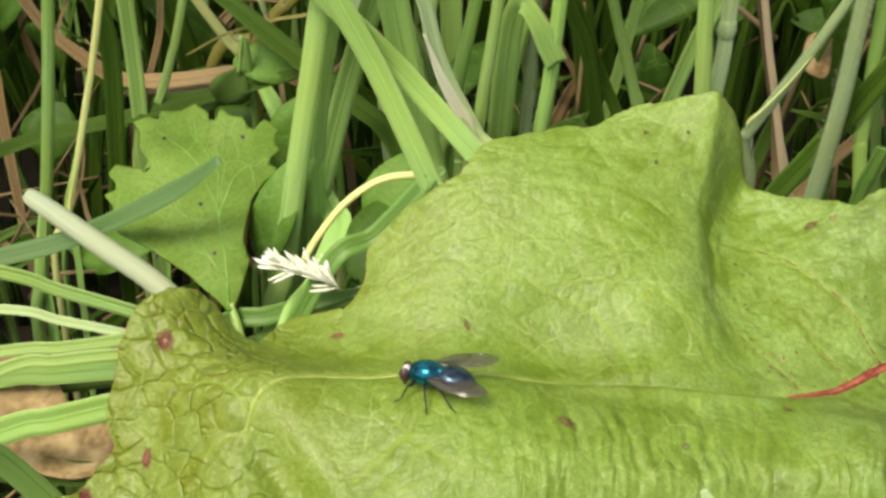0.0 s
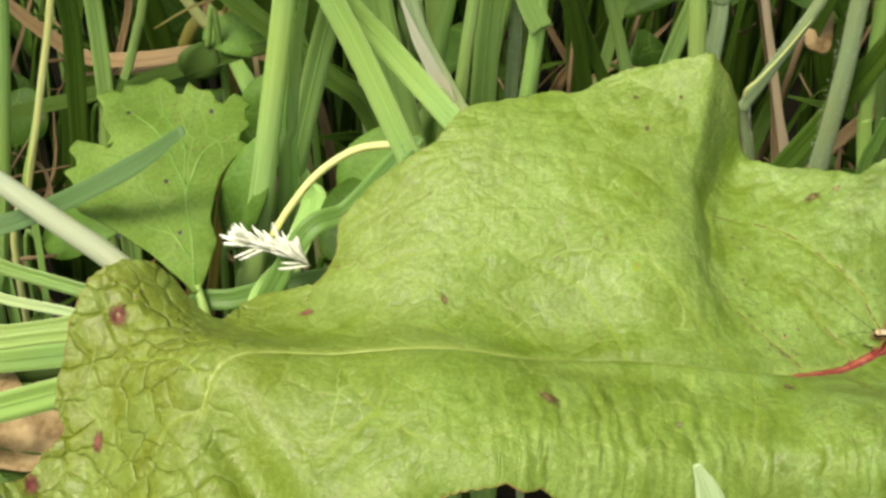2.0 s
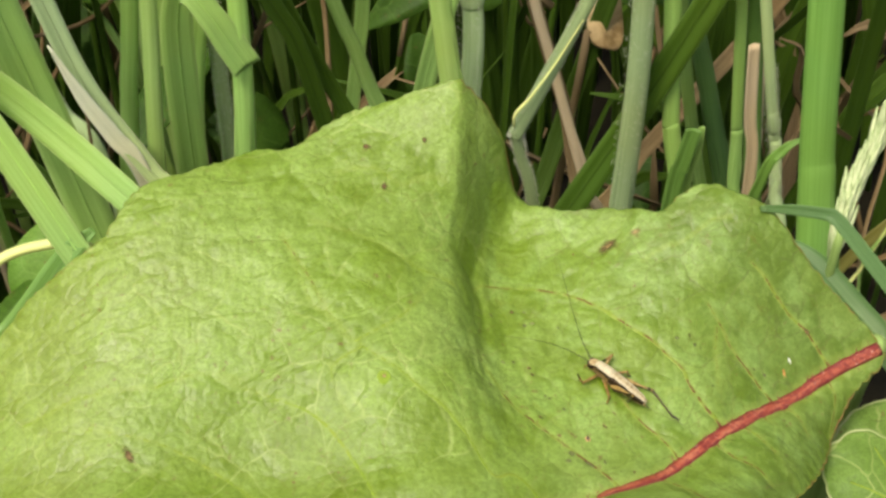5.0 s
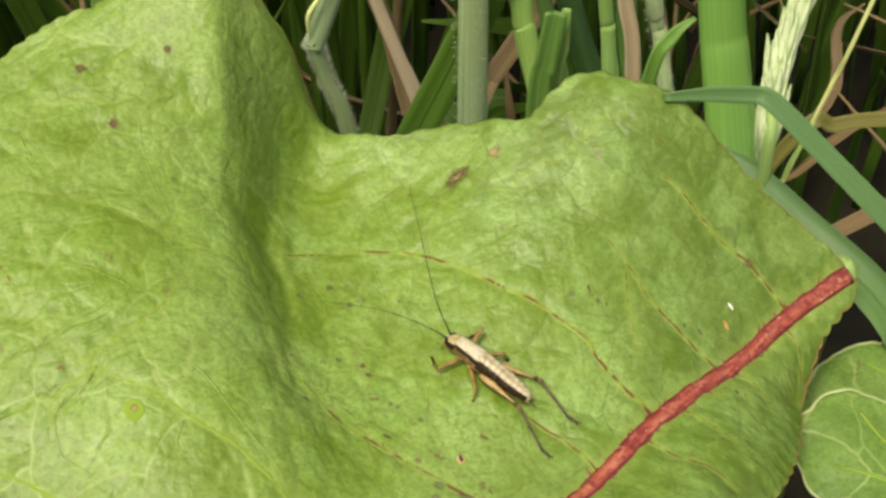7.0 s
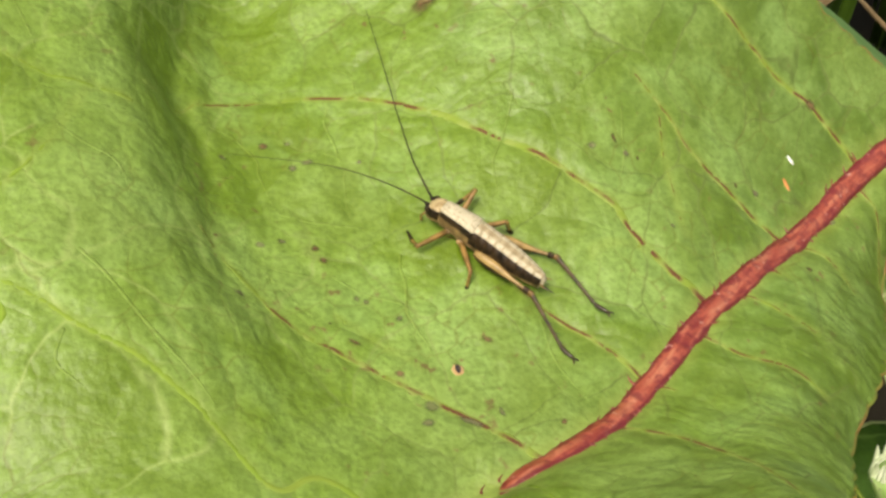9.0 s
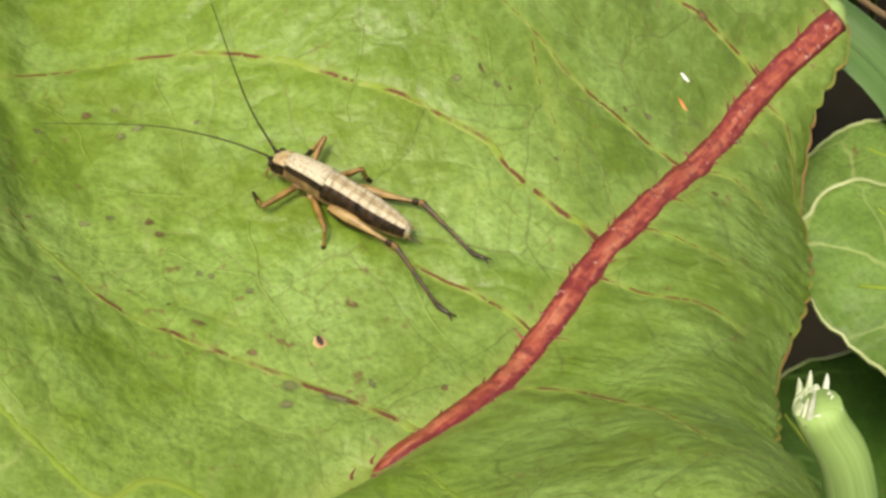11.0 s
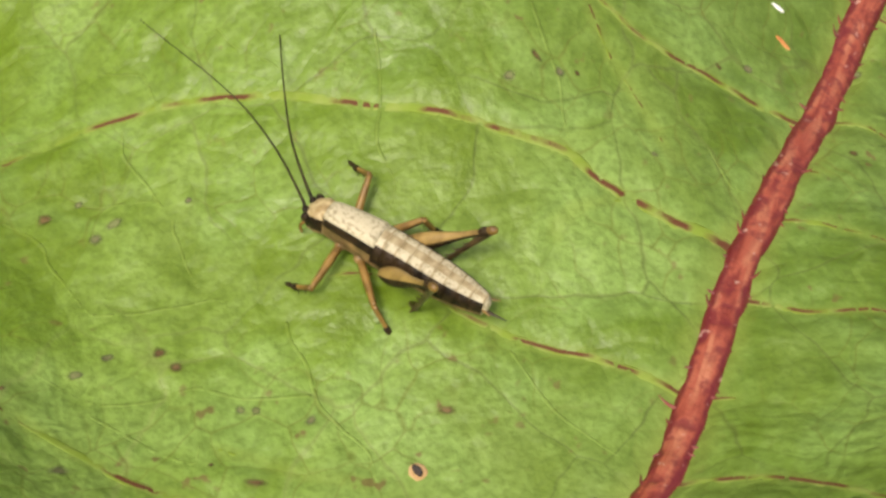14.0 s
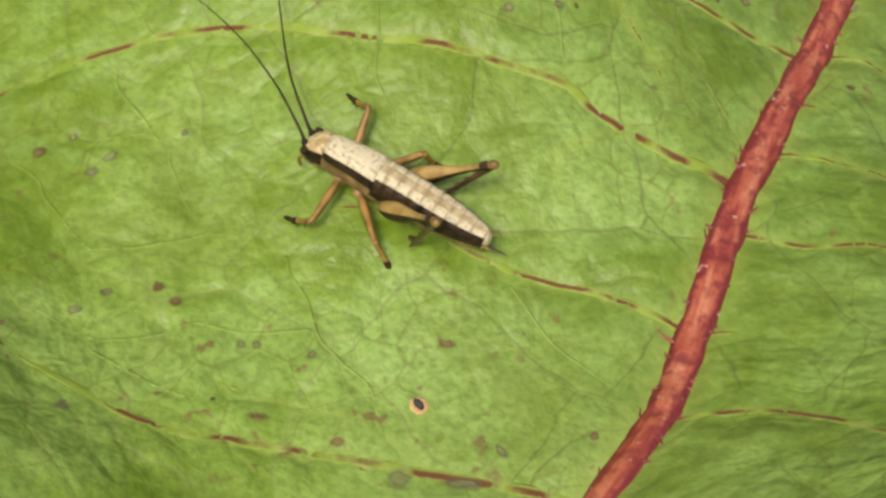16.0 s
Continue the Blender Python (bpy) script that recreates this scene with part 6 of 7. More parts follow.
single_blade("olive", 0.5, "thin bent dry twig of grass", [(-50, 54, -95), (-52, 52, -10), (-58, 50, 7.5), (-67.1, 50, 6.9), (-72.9, 50, 5.1), (-78, 50, 2.8), (-83.4, 50, -0.9)], (1, 1, 1, 1, 0.9, 0.8, 0.4))
single_blade("buff", 1.5, "dry buff grass stem, split and papery", [(28, 47, -96), (27.4, 46.5, -40), (26.6, 46, -14), (25.4, 46, -6), (24.4, 46, 4)], (0.9, 1, 1, 1, 0.9))


# ---- insects ----
def loft(sections, seg=24, square=0.72, bands=((62, 0), (108, 1), (181, 2))):
    """A body along x through (x, half width, centre height, half height); bands: material by the angle from the back, in degrees."""
    v, f, mi = [], [], []
    for x, w, z, h in sections:
        for k in range(seg):
            a = 2 * math.pi * (k + 0.5) / seg
            s, c = math.sin(a), math.cos(a)
            v.append((x, w * math.copysign(abs(s) ** square, s), z + h * math.copysign(abs(c) ** square, c)))
    n = len(sections)
    for i in range(n - 1):
        for k in range(seg):
            f.append((i * seg + k, i * seg + (k + 1) % seg, (i + 1) * seg + (k + 1) % seg, (i + 1) * seg + k))
            ang = abs(((k + 1.0) / seg * 360 + 180) % 360 - 180)
            mi.append(next(m for lim, m in bands if ang <= lim))
    f += [tuple(range(seg - 1, -1, -1)), tuple((n - 1) * seg + k for k in range(seg))]
    mi += [mi[0], mi[0]]
    return v, f, mi


def body_mesh(name, data, mats):
    v, f, mi = data
    me = mesh_of(name, v, f)
    for m in mats:
        me.materials.append(m)
    me.polygons.foreach_set("material_index", mi)
    return me


def ball(at, r, n=10, m=14):
    v = [(at[0] + r[0] * math.sin(math.pi * i / n) * math.cos(2 * math.pi * k / m), at[1] + r[1] * math.sin(math.pi * i / n) * math.sin(2 * math.pi * k / m), at[2] + r[2] * math.cos(math.pi * i / n)) for i in range(n + 1) for k in range(m)]
    f = [(i * m + k, (i + 1) * m + k, (i + 1) * m + (k + 1) % m, i * m + (k + 1) % m) for i in range(n) for k in range(m)]
    return v, f, [(0, 0)] * len(v)


HEADTOP = mottled("cricket_head", (0.27, 0.18, 0.07), (0.58, 0.47, 0.26), 4200.0, 0.45)
SEAM = mottled("cricket_seam", (0.27, 0.20, 0.10), (0.42, 0.34, 0.20), 5200.0, 0.5)
THIGH = mottled("cricket_thigh", (0.14, 0.085, 0.02), (0.34, 0.225, 0.072), 1800.0, 0.4)
CREAM = mottled("cricket_back", (0.23, 0.18, 0.10), (0.53, 0.47, 0.32), 8500.0, 0.45, 0.4, stops=(0.32, 0.52))
UMBER = mottled("cricket_side", (0.008, 0.005, 0.003), (0.035, 0.020, 0.009), 3000.0, 0.5, 0.2)
TAWNY = mottled("cricket_leg", (0.105, 0.055, 0.012), (0.27, 0.155, 0.038), 2200.0, 0.4)
BELLY = mottled("cricket_belly", (0.10, 0.060, 0.022), (0.30, 0.19, 0.075), 1500.0, 0.5)
LIMB_DARK = mottled("cricket_shin", (0.02, 0.013, 0.006), (0.085, 0.052, 0.02), 1800.0, 0.4)


def axis_turn(d, up=(0, 0, 1)):
    """A turn whose x axis points along d."""
    x = Vector(d).normalized()
    y = Vector(up).cross(x).normalized()
    return Matrix((x, y, x.cross(y))).transposed()


def leg_piece(name, length, radii, mat, parent, under=None, label=""):
    """A limb along +x; under: the material of its lower side."""
    n = len(radii) * 4
    xs = np.linspace(0, length, n)
    rr = np.interp(np.linspace(0, 1, n), np.linspace(0, 1, len(radii)), radii)
    data = loft([(x, r * 0.8, 0, r) for x, r in zip(xs, rr)], 16, 1.0, ((84, 0), (181, 1)))
    return part(name, body_mesh(name, data, (mat, under or mat)), parent, label, local=True)


HIPS = {"fore_near": (1.62, 0.40, 0.74), "fore_far": (1.66, -0.40, 0.74), "mid_near": (0.92, 0.46, 0.66), "mid_far": (0.92, -0.46, 0.66), "hind_near": (0.05, 0.60, 0.72), "hind_far": (0.05, -0.60, 0.80)}
REACH = {"fore": (1.62, 1.02), "mid": (1.70, 1.08), "hind": (3.10, 2.70)}


def walking_leg(c, which):
    """Thigh and shin of a fore or middle leg, each along its own x axis."""
    pair = which.split("_")[0]
    l1, l2 = REACH[pair]
    fem = leg_piece(pair + "_femur", l1, (0.14, 0.165, 0.145, 0.11), TAWNY, c, LIMB_DARK)
    v, f, uv = ball((0, 0, 0), (0.19, 0.19, 0.19))
    part("hip", mesh_of("hip", v, f, BELLY), fem, local=True)
    tib = leg_piece(pair + "_tibia", l2, (0.105, 0.09, 0.08, 0.085), TAWNY, c)
    v, f, uv = ball((l2 * 0.86, 0, 0), (0.2, 0.105, 0.11))
    part("ring", mesh_of("ring", v, f, UMBER), tib, "blackish band above the foot", local=True)
    pieces = [tube([(l2 - 0.04, 0, 0), (l2 + 0.16, 0, 0.07), (l2 + 0.34, 0, 0.10)], (0.09, 0.11, 0.08), 8, 7, 0.7), tube([(l2 + 0.3, 0, 0.1), (l2 + 0.5, 0, 0.13), (l2 + 0.62, 0, 0.15)], (0.10, 0.12, 0.06), 7, 7, 0.7)]
    for q in (-1, 1):
        pieces.append(tube([(l2 + 0.6, 0, 0.15), (l2 + 0.76, 0.15 * q, 0.2), (l2 + 0.90, 0.24 * q, 0.15)], (0.055, 0.042, 0.014), 5, 5))
    for k in range(3):
        pieces.append(tube([(l2 * (0.35 + 0.18 * k), 0, -0.06), (l2 * (0.40 + 0.18 * k), 0.1 * (-1) ** k, -0.2)], (0.022, 0.008), 4, 4))
    v, f, uv = join(*pieces)
    part("tarsus", mesh_of("tarsus", v, f, UMBER, uvs=uv), tib, "blackish clawed foot", local=True)
    return fem, tib


def hind_leg(c):
    """Thigh and shin of a jumping leg."""
    l1, l2 = REACH["hind"]
    fem = leg_piece("hind_femur", l1, (0.20, 0.29, 0.31, 0.28, 0.21, 0.15, 0.115, 0.11, 0.14), THIGH, c, UMBER, "tawny hind thigh with a dark lower stripe")
    v, f, uv = ball((l1 - 0.28, 0, 0), (0.22, 0.13, 0.165))
    part("knee", mesh_of("knee", v, f, UMBER), fem, "black knee", local=True)
    v, f, uv = ball((l1 - 0.02, 0, 0), (0.19, 0.13, 0.15))
    part("knee_cap", mesh_of("knee_cap", v, f, TAWNY), fem, "tawny knee cap", local=True)
    tib = leg_piece("hind_tibia", l2, (0.14, 0.105, 0.09, 0.085, 0.09), LIMB_DARK, c)
    pieces = []
    for k in range(10):
        x = 0.55 + 0.23 * k
        pieces.append(tube([(x, 0, 0.05), (x + 0.07, 0.05 * (-1) ** k, 0.13), (x + 0.14, 0.08 * (-1) ** k, 0.20)], (0.028, 0.018, 0.007), 4, 4))
    v, f, uv = join(*pieces)
    part("spines", mesh_of("spines", v, f, LIMB_DARK, uvs=uv), tib, local=True)
    v, f, uv = join(tube([(l2 - 0.05, 0, 0), (l2 + 0.15, 0, 0.08), (l2 + 0.55, 0.05, 0.3)], (0.10, 0.11, 0.07), 8, 6), tube([(l2 + 0.55, 0.05, 0.3), (l2 + 0.7, 0.16, 0.36), (l2 + 0.8, 0.2, 0.36)], (0.05, 0.04, 0.015), 5, 5),
                    tube([(l2 + 0.55, 0.05, 0.3), (l2 + 0.7, -0.08, 0.38), (l2 + 0.8, -0.12, 0.38)], (0.05, 0.04, 0.015), 5, 5), tube([(l2 - 0.05, 0, 0), (l2 + 0.2, 0.12, -0.02), (l2 + 0.32, 0.16, -0.02)], (0.06, 0.04, 0.01), 5, 5))
    part("tarsus", mesh_of("tarsus", v, f, LIMB_DARK, uvs=uv), tib, "clawed hind foot", local=True)
    return fem, tib


def cricket_body():
    """A bush-cricket nymph, 6 mm long; x forward, standing on z = 0."""
    c = thing("bush_cricket", (0, 0, 0), "young bush-cricket with cream back, dark brown sides and tawny legs", "insect")
    mats = (CREAM, UMBER, BELLY)
    # pronotum saddle, then eight abdominal rings that overlap a little
    pro = [(2.32, 0.42, 1.16, 0.50), (2.15, 0.48, 1.16, 0.57), (1.6, 0.53, 1.16, 0.62), (1.0, 0.58, 1.15, 0.66), (0.66, 0.61, 1.13, 0.66), (0.5, 0.592, 1.115, 0.625)]
    part("pronotum", body_mesh("pronotum", loft(pro, bands=((46, 0), (86, 1), (181, 2))), mats), c, local=True)
    xs = np.linspace(0.62, -3.05, 10)
    for i in range(9):
        u0, u1 = i / 9, (i + 1) / 9
        w = lambda u: 0.605 * (1 - 0.05 * u) if u < 0.5 else 0.59 - 0.30 * (u - 0.5) ** 2 / 0.25
        h = lambda u: 0.63 - 0.27 * u ** 1.6
        zc = lambda u: 1.10 - 0.22 * u ** 1.5
        a, b = xs[i] + 0.02, xs[i + 1]
        sec = [(a, w(u0) * 0.988, zc(u0), h(u0) * 0.988), (a * 0.5 + b * 0.5, w((u0 + u1) / 2) * 0.995, zc((u0 + u1) / 2), h((u0 + u1) / 2)), (b + 0.07, w(u1) * 1.006, zc(u1), h(u1) * 1.006), (b, w(u1) * 0.98, zc(u1), h(u1) * 0.98)]
        ring = loft(sec, bands=((44, 0), (98, 1), (181, 2)))
        # brown hind edge and a faint line along the back
        mi = [3 if m == 0 and q >= 48 and q < 72 else 3 if m == 0 and q % 24 == 23 and q < 72 else m for q, m in enumerate(ring[2])]
        part("tergite", body_mesh("tergite", (ring[0], ring[1], mi), mats + (SEAM,)), c, local=True)
    v, f, uv = ball((-3.0, 0, 0.9), (0.2, 0.28, 0.26))
    part("tail_plate", mesh_of("tail_plate", v, f, CREAM), c, local=True)
    for s in (-1, 1):
        v, f, uv = tube([(-2.95, 0.2 * s, 0.9), (-3.15, 0.26 * s, 0.93), (-3.36, 0.33 * s, 0.96)], (0.06, 0.04, 0.015), 7, 6)
        part("cercus", mesh_of("cercus", v, f, TAWNY, uvs=uv), c, local=True)
    head = part("head", body_mesh("head", loft([(2.25, 0.50, 1.12, 0.46), (2.55, 0.53, 1.08, 0.50), (2.82, 0.45, 1.00, 0.42), (2.97, 0.30, 0.94, 0.32), (3.06, 0.14, 0.90, 0.20)], bands=((50, 0), (95, 1), (181, 2))), (HEADTOP, UMBER, BELLY)), c, local=True)
    for s in (-1, 1):
        v, f, uv = ball((2.86, 0.42 * s, 1.2), (0.15, 0.12, 0.17))
        part("eye", mesh_of("eye", v, f, UMBER), head, "dark compound eye", local=True)
        v, f, uv = tube([(2.98, 0.2 * s, 0.7), (3.1, 0.28 * s, 0.45), (3.02, 0.3 * s, 0.22)], (0.06, 0.05, 0.05), 8, 6)
        part("palp", mesh_of("palp", v, f, TAWNY, uvs=uv), head, local=True)
    # short blade-like egg-layer under the tail
    v, f, uv = tube([(-2.8, 0, 0.72), (-3.25, 0, 0.62), (-3.8, 0, 0.66)], (0.13, 0.09, 0.02), 9, 7, 0.6)
    part("ovipositor", mesh_of("ovipositor", v, f, LIMB_DARK, uvs=uv), c, "dark pointed egg-layer", local=True)
    limbs = {which: hind_leg(c) if which.startswith("hind") else walking_leg(c, which) for which in HIPS}
    feelers = {}
    for side, bend in (("near", [(0, 0, 0), (0.5, 0.0, 0.14), (2.4, 0.15, 0.3), (4.8, 0.75, 0.4), (8.6, 2.4, 0.35)]), ("far", [(0, 0, 0), (0.5, 0.08, 0.14), (2.2, 0.15, 0.35), (4.6, -0.15, 0.45), (8.2, -0.8, 0.4), (11.8, -1.4, 0.4)])):
        v, f, uv = tube(bend, (0.07, 0.046, 0.036, 0.028, 0.02, 0.012), 60, 6)
        feelers[side] = part("antenna", mesh_of("antenna", v, f, UMBER, uvs=uv), c, "long dark thread-like feeler", local=True)
        v, f, uv = ball((0.02, 0, 0.02), (0.14, 0.11, 0.11))
        part("scape", mesh_of("scape", v, f, UMBER), feelers[side], local=True)
    return c, limbs, feelers


TEAL = mottled("fly_back", (0.004, 0.045, 0.08), (0.012, 0.21, 0.29), 700.0, 0.2, 0.6, 0.15, 0.85)
NAVY = mottled("fly_belly", (0.015, 0.03, 0.05), (0.10, 0.15, 0.20), 700.0, 0.25, 0.6, 0.15, 0.85)
SOOT = mottled("fly_limb", (0.004, 0.004, 0.005), (0.02, 0.02, 0.022), 900.0, 0.4)
EYE_RED = mottled("fly_eye", (0.028, 0.014, 0.012), (0.065, 0.036, 0.03), 1500.0, 0.3)
FACE = mottled("fly_face", (0.35, 0.33, 0.30), (0.75, 0.73, 0.68), 1100.0, 0.6)
WING, wing_nodes, wing_bsdf = blank("fly_wing", 0.15, 0.6)
wing_bsdf.inputs["Base Color"].default_value = (0.10, 0.09, 0.07, 1)
wing_co = wing_nodes.nodes.new("ShaderNodeTexCoord").outputs["Object"]
wing_nodes.links.new(ramp(wing_nodes, noise_of(wing_nodes, wing_co, 900.0, 3), (0.3, (0.38, 0.38, 0.38)), (0.7, (0.62, 0.62, 0.62))), wing_bsdf.inputs["Alpha"])


def fly_body():
    """A bottle fly, 8 mm long; x forward, standing on z = 0."""
    c = thing("bottle_fly", (0, 0, 0), "metallic blue-green bottle fly with smoky wings, resting on the dock leaf", "insect")
    head = part("head", mesh_of("head", *ball((2.95, 0, 1.75), (0.56, 0.92, 0.78))[:2], FACE), c, "pale grey face", local=True)
    for s in (-1, 1):
        part("eye", mesh_of("eye", *ball((2.98, 0.58 * s, 1.85), (0.57, 0.52, 0.80))[:2], EYE_RED), head, "dark red compound eye", local=True)
        v, f, uv = tube([(3.45, 0.15 * s, 1.85), (3.65, 0.2 * s, 1.75), (3.75, 0.22 * s, 1.5)], (0.08, 0.1, 0.03), 7, 6)
        part("antenna", mesh_of("antenna", v, f, SOOT, uvs=uv), head, local=True)
    v, f, uv = tube([(3.2, 0, 1.1), (3.35, 0, 0.7), (3.3, 0, 0.35)], (0.16, 0.13, 0.2), 8, 8)
    part("proboscis", mesh_of("proboscis", v, f, SOOT, uvs=uv), head, local=True)
    v, f, mi = loft([(2.55, 0.55, 1.85, 0.6), (2.3, 1.0, 1.9, 0.95), (1.6, 1.3, 1.95, 1.15), (0.6, 1.38, 2.0, 1.2), (-0.1, 1.15, 2.0, 1.05), (-0.5, 0.8, 2.0, 0.8)], 28, 0.9)
    thorax = part("thorax", mesh_of("thorax", v, f, TEAL), c, "shining teal thorax", local=True)
    part("scutellum", mesh_of("scutellum", *ball((-0.55, 0, 2.45), (0.55, 0.62, 0.42))[:2], TEAL), thorax, local=True)
    v, f, mi = loft([(-0.4, 0.75, 1.8, 0.7), (-0.8, 1.3, 1.75, 1.0), (-1.6, 1.55, 1.65, 1.12), (-2.5, 1.45, 1.55, 1.02), (-3.2, 1.05, 1.45, 0.8), (-3.8, 0.5, 1.35, 0.45), (-4.0, 0.12, 1.3, 0.15)], 28, 0.95)
    part("abdomen", mesh_of("abdomen", v, f, NAVY), c, "dark blue metallic abdomen", local=True)
    rng = random.Random(2)
    v, f, uv = join(*[tube([p, p + d * 0.5, p + d], (0.03, 0.02, 0.006), 4, 4) for p, d in ((Vector((rng.uniform(-0.6, 2), rng.uniform(-0.9, 0.9), 2.9)), Vector((-0.4, rng.uniform(-0.3, 0.3), 0.45))) for _ in range(40))])
    part("bristles", mesh_of("bristles", v, f, SOOT, uvs=uv), c, local=True)
    for s in (-1, 1):
        root, w = np.array((0.6, 1.0 * s, 2.35)), []
        outline = [(0, 0), (1.3, 0.55), (3.1, 0.85), (5.2, 0.72), (6.4, 0.1), (6.3, -0.6), (5.0, -1.3), (2.9, -1.45), (1.1, -0.9)]
        a = radians(173 if s > 0 else 199)
        k = spline(np.c_[np.array(outline, float), np.zeros(len(outline))], 48, closed=True)
        flip = -1 if s > 0 else 1
        pts = [(p[0], -flip * p[1]) for p in k]
        cx = (2.8, 0.25 * flip)
        ring = [cx] + pts
        for x, y in ring:
            X, Y = x * math.cos(a) - y * math.sin(a), x * math.sin(a) + y * math.cos(a)
            w.append((root[0] + X, root[1] + Y, root[2] + 0.02 * x - 0.09 * x + 0.05 * math.sin(2.2 * y)))
        f = [(0, 1 + i, 1 + (i + 1) % 48) for i in range(48)]
        n = len(w)
        w2 = w + [(x, y, z - 0.03) for x, y, z in w]
        f = f + [tuple(n + i for i in q[::-1]) for q in f] + [(1 + i, n + 1 + i, n + 1 + (i + 1) % 48, 1 + (i + 1) % 48) for i in range(48)]
        wing = part("wing", mesh_of("wing", w2, f, WING), c, "smoky transparent wing", local=True)
        lines = []
        for tip in ((5.6, 0.0), (5.2, -0.75), (4.0, -1.2), (4.4, 0.72), (2.8, 0.82)):
            q = []
            for u in (0, 0.5, 1):
                x, y = tip[0] * u, tip[1] * u * u * -flip * 1.0
                q.append((root[0] + x * math.cos(a) - y * math.sin(a), root[1] + x * math.sin(a) + y * math.cos(a), root[2] - 0.07 * x + 0.03))
            lines.append(tube(q, (0.05, 0.035, 0.02), 10, 5))
        v, f, uv = join(*lines)
        part("wing_veins", mesh_of("wing_veins", v, f, SOOT, uvs=uv), wing, local=True)
        for hip, knee, foot in (((1.9, 0.6 * s, 1.2), (2.6, 1.9 * s, 1.6), (3.8, 2.6 * s, 0.06)), ((0.8, 0.8 * s, 1.1), (0.6, 2.4 * s, 1.7), (0.2, 3.9 * s, 0.06)), ((0.1, 0.7 * s, 1.1), (-1.2, 2.2 * s, 1.7), (-2.6, 3.3 * s, 0.06))):
            hp, kn, ft = Vector(hip), Vector(knee) * Vector((0.9, 0.85, 0.9)), Vector(foot) * Vector((0.82, 0.78, 1))
            out = ((ft - hp) * Vector((1, 1, 0))).normalized()
            v, f, uv = join(tube([hp, (hp + kn) / 2, kn], (0.16, 0.18, 0.12), 8, 7), tube([kn, (kn + ft) / 2, ft], (0.12, 0.1, 0.07), 8, 6), tube([ft, ft + out * 0.5, ft + out * 0.95], (0.07, 0.07, 0.05), 6, 6))
            part("leg", mesh_of("leg", v, f, SOOT, uvs=uv), c, local=True)
    for o in c.children_recursive:
        if o.parent == c:
            o.data.transform(Matrix.Scale(1.1, 4))
            for k in o.children:
                k.data.transform(Matrix.Scale(1.1, 4))
    return c


FLY = fly_body()
CRICKET, CRICKET_LEGS, FEELERS = cricket_body()


# ---- what moves ----
def stand(x, y, heading, roll=0.0, shift=0.0):
    """A pose on the blade at (x, y), turned to heading degrees and tilted with the surface."""
    e = 1.8
    hx = (surface(x + e, y)[0] - surface(x - e, y)[0]) / (2 * e)
    hy = (surface(x, y + e)[0] - surface(x, y - e)[0]) / (2 * e)
    n = Vector((-hx, -hy, 1)).normalized()
    a = radians(heading)
    d = Vector((math.cos(a), math.sin(a), 0))
    d = (d - n * d.dot(n)).normalized()
    m = Matrix((d, n.cross(d), n)).transposed().to_4x4()
    z = surface(x, y)[0]
    return Matrix.Translation(Vector((x, y, z)) * MM) @ m @ pose(0, shift * MM, -0.35 * shift * MM, roll)


def limb_pose(which, knee, foot):
    """Thigh and shin poses from where knee and foot should come."""
    l1, l2 = REACH[which.split("_")[0]]
    hip = Vector(HIPS[which])
    d = (Vector(knee) - hip).normalized()
    k = hip + d * l1
    return Matrix.Translation(hip * MM) @ axis_turn(d).to_4x4(), Matrix.Translation(k * MM) @ axis_turn(Vector(foot) - k).to_4x4()


# knee and foot of each leg: at ease with the hind legs stretched back, and crouched with them drawn up
AT_EASE = {"fore_near": ((2.22, 1.85, 0.45), (3.25, 0.92, -0.40)), "fore_far": ((1.74, -1.60, 1.60), (2.20, -0.90, 0.75)), "mid_near": ((-0.25, 1.50, 0.65), (-0.52, 1.75, -0.50)), "mid_far": ((-0.18, -1.00, 1.60), (-0.50, -1.55, 0.70)),
           "hind_near": ((-3.05, 0.86, 0.80), (-5.77, 1.70, -0.40)), "hind_far": ((-3.38, -1.60, 1.15), (-5.53, -0.96, 0.40))}
CROUCHED = {"fore_near": ((1.62, 1.85, 0.45), (2.50, 1.80, -0.45)), "fore_far": ((1.98, -1.79, 1.60), (2.95, -2.30, 0.80)), "mid_near": ((-0.38, 1.75, 0.60), (-1.10, 1.72, -0.50)), "mid_far": ((-0.13, -1.03, 1.60), (-0.60, -1.60, 0.70)),
            "hind_near": ((-1.83, 1.53, 2.75), (-1.10, 0.70, -0.30)), "hind_far": ((-2.30, -1.20, 2.60), (-1.12, -0.95, 0.35))}
STRIDE = {"hind_near": ((-2.60, 1.10, 1.80), (-3.60, 2.20, 0.05)), "hind_far": ((-2.70, -1.60, 1.60), (-3.90, -1.30, 0.05))}


def step(which, reach):
    """The leg at ease with its foot set forward or back by a stride."""
    knee, foot = STRIDE.get(which, AT_EASE[which])
    return (knee[0] + 0.35 * reach, knee[1], knee[2] + 0.15 * abs(reach)), (foot[0] + 0.6 * reach, foot[1], foot[2])


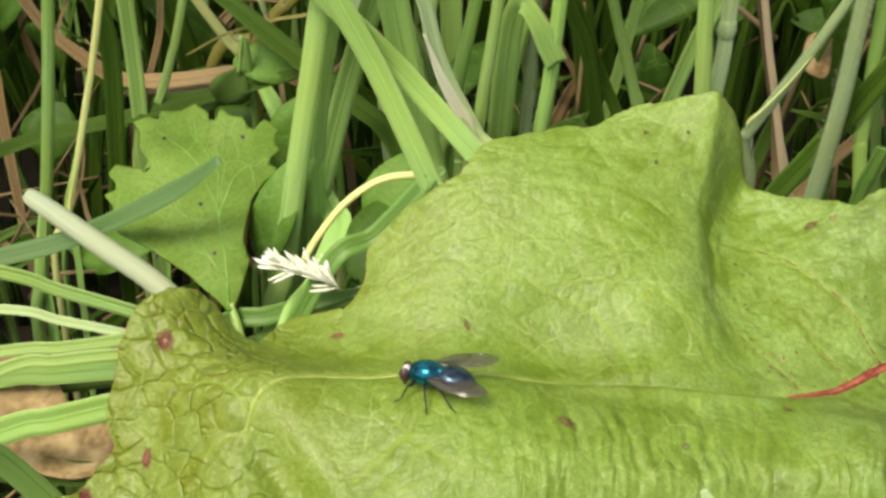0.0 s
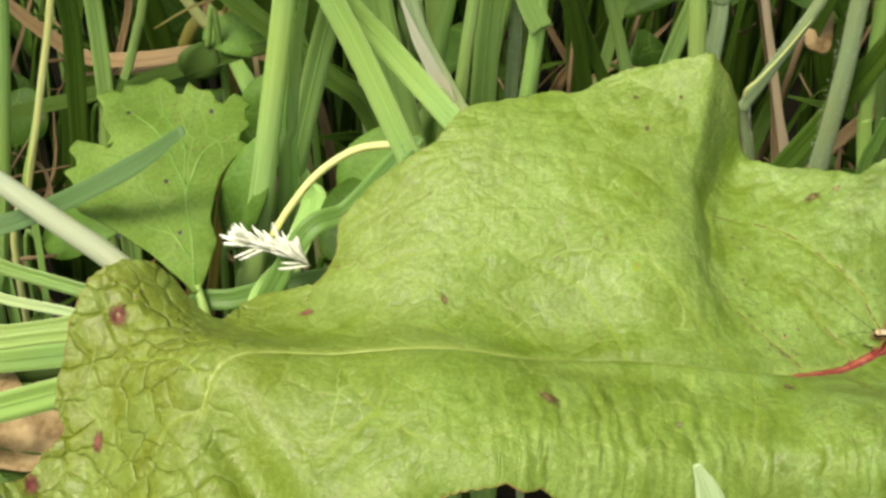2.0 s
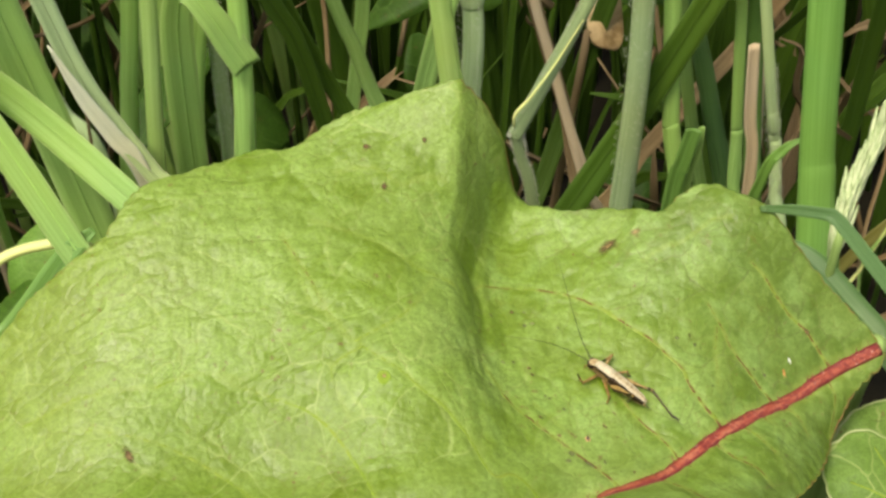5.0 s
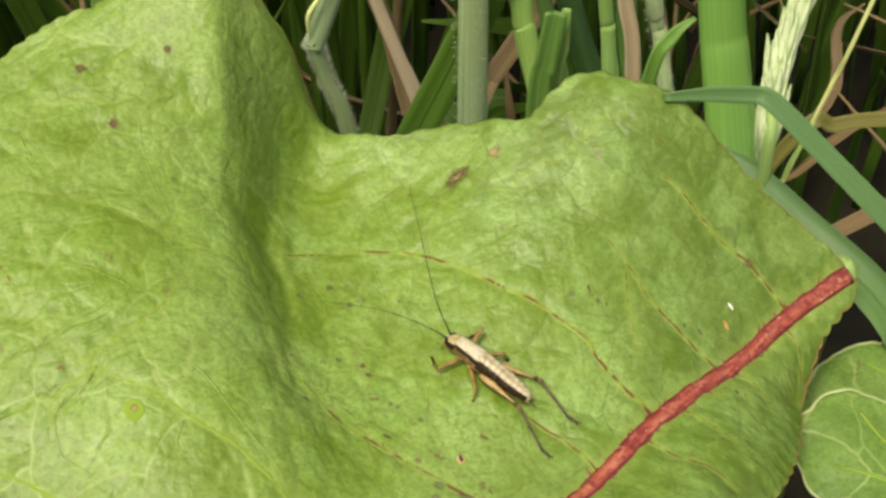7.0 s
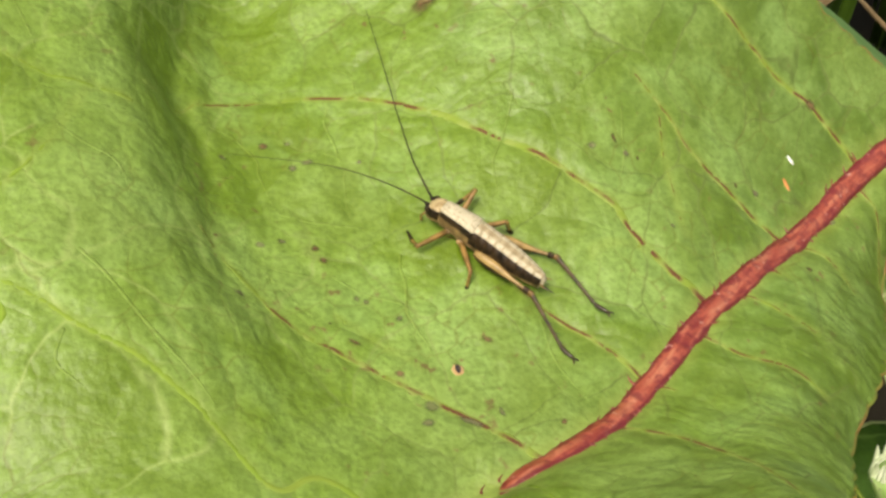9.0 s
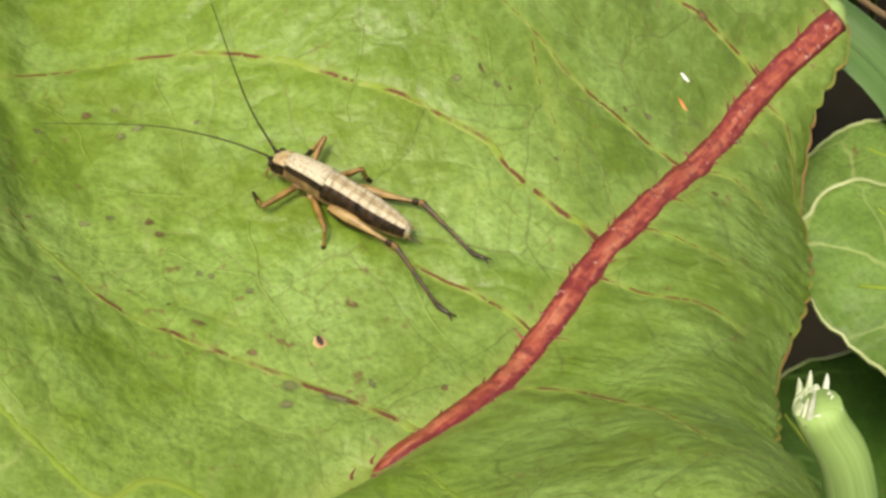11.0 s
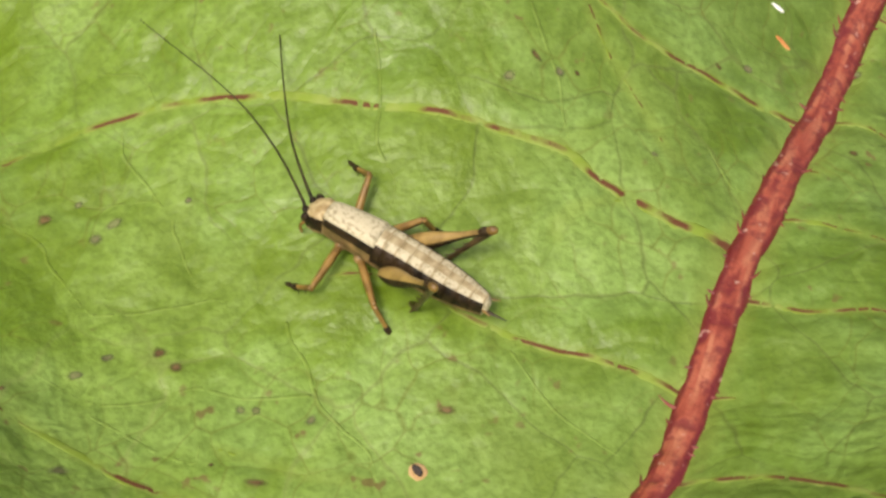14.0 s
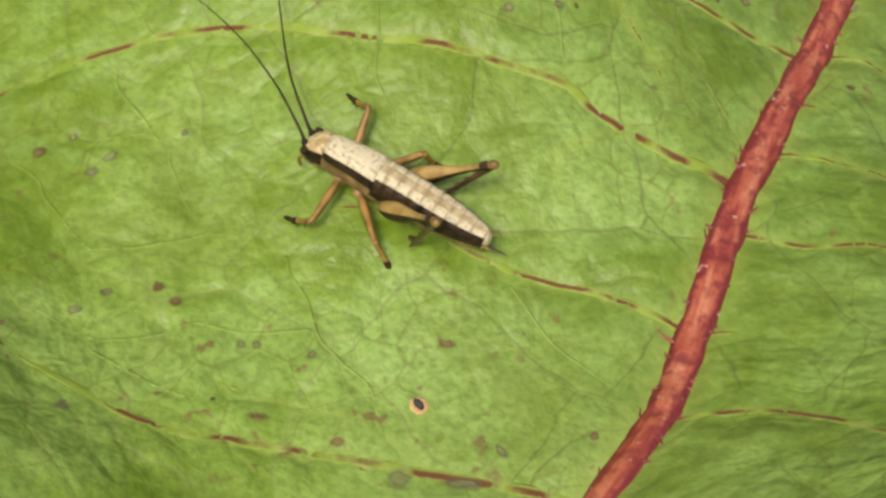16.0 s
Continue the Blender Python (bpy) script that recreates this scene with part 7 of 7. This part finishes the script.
def motions():
    rest = stand(-42.1, -18.5, 166)
    rise = Matrix.Translation((-0.0469, -0.0123, 0.0153)) @ pose(0, 0, 0, 25, 18, 150)
    gone = Matrix.Translation((-0.0817, -0.0150, 0.0303)) @ pose(0, 0, 0, 15, -5, 160)
    far = Matrix.Translation((-0.45, 0.10, 0.16)) @ pose(0, 0, 0, 0, 0, 150)
    # it settles on the soil, well away from the leaf
    landed = pose(-0.8, 0.25, -0.1024, 0, 0, 150)
    walk(FLY, [(0.0, rest), (0.5, rest), (1.0, rest), (1.033, rest), (1.1, rise), (1.2, gone), (1.6, far), (2.4, landed), (16.0, landed)])
    way = [(0.0, 15.9, 2.0, 190), (1.0, 13.9, 1.5, 186), (1.8, 11.9, 0.7, 182), (2.5, 9.8, -0.3, 178), (3.0, 6.7, -1.0, 172), (3.2, 6.0, -0.9, 166), (3.5, 5.3, 0.1, 150), (4.0, 2.8, 3.0, 140), (4.5, 2.1, 3.55, 140), (4.7, 2.1, 3.6, 138),
           (6.8, 1.85, 3.75, 127), (7.5, 1.8, 3.8, 126), (9.0, 1.8, 3.9, 126), (11.3, 1.75, 4.0, 126), (12.5, 1.75, 4.0, 126), (13.2, 1.75, 4.0, 126), (13.3, 1.9, 4.2, 116), (13.6, 1.9, 4.25, 115), (16.0, 1.9, 4.25, 115)]
    walk(CRICKET, [(t, stand(x, y, a, 16, 0.4)) for t, x, y, a in way])
    for i, which in enumerate(HIPS):
        # one hind knee stays drawn up until it stretches back
        settled = [(4.3, CROUCHED[which]), (4.7, CROUCHED[which]), (6.0, AT_EASE[which])] if which == "hind_near" else [(4.3, step(which, 0)), (4.5, AT_EASE[which])]
        fem, tib = CRICKET_LEGS[which]
        beat = 1 if i in (0, 3, 4) else -1
        plan = [(0.0, step(which, 0))] + [(0.2 * k, step(which, beat * (-1) ** k)) for k in range(8, 22)] + settled + [(13.2, AT_EASE[which]), (13.3, CROUCHED[which]), (16.0, CROUCHED[which])]
        walk(fem, [(t, limb_pose(which, *p)[0]) for t, p in plan])
        walk(tib, [(t, limb_pose(which, *p)[1]) for t, p in plan])
    for side, s in (("near", 1), ("far", -1)):
        yaw = ((0.0, 12), (13.2, 12), (13.35, -37), (16.0, -37)) if side == "near" else ((0.0, -33), (13.2, -33), (13.35, -44), (16.0, -44))
        walk(FEELERS[side], [(t, pose(2.98 * MM, 0.2 * s * MM, 1.22 * MM, 0, 0, a)) for t, a in yaw])


motions()
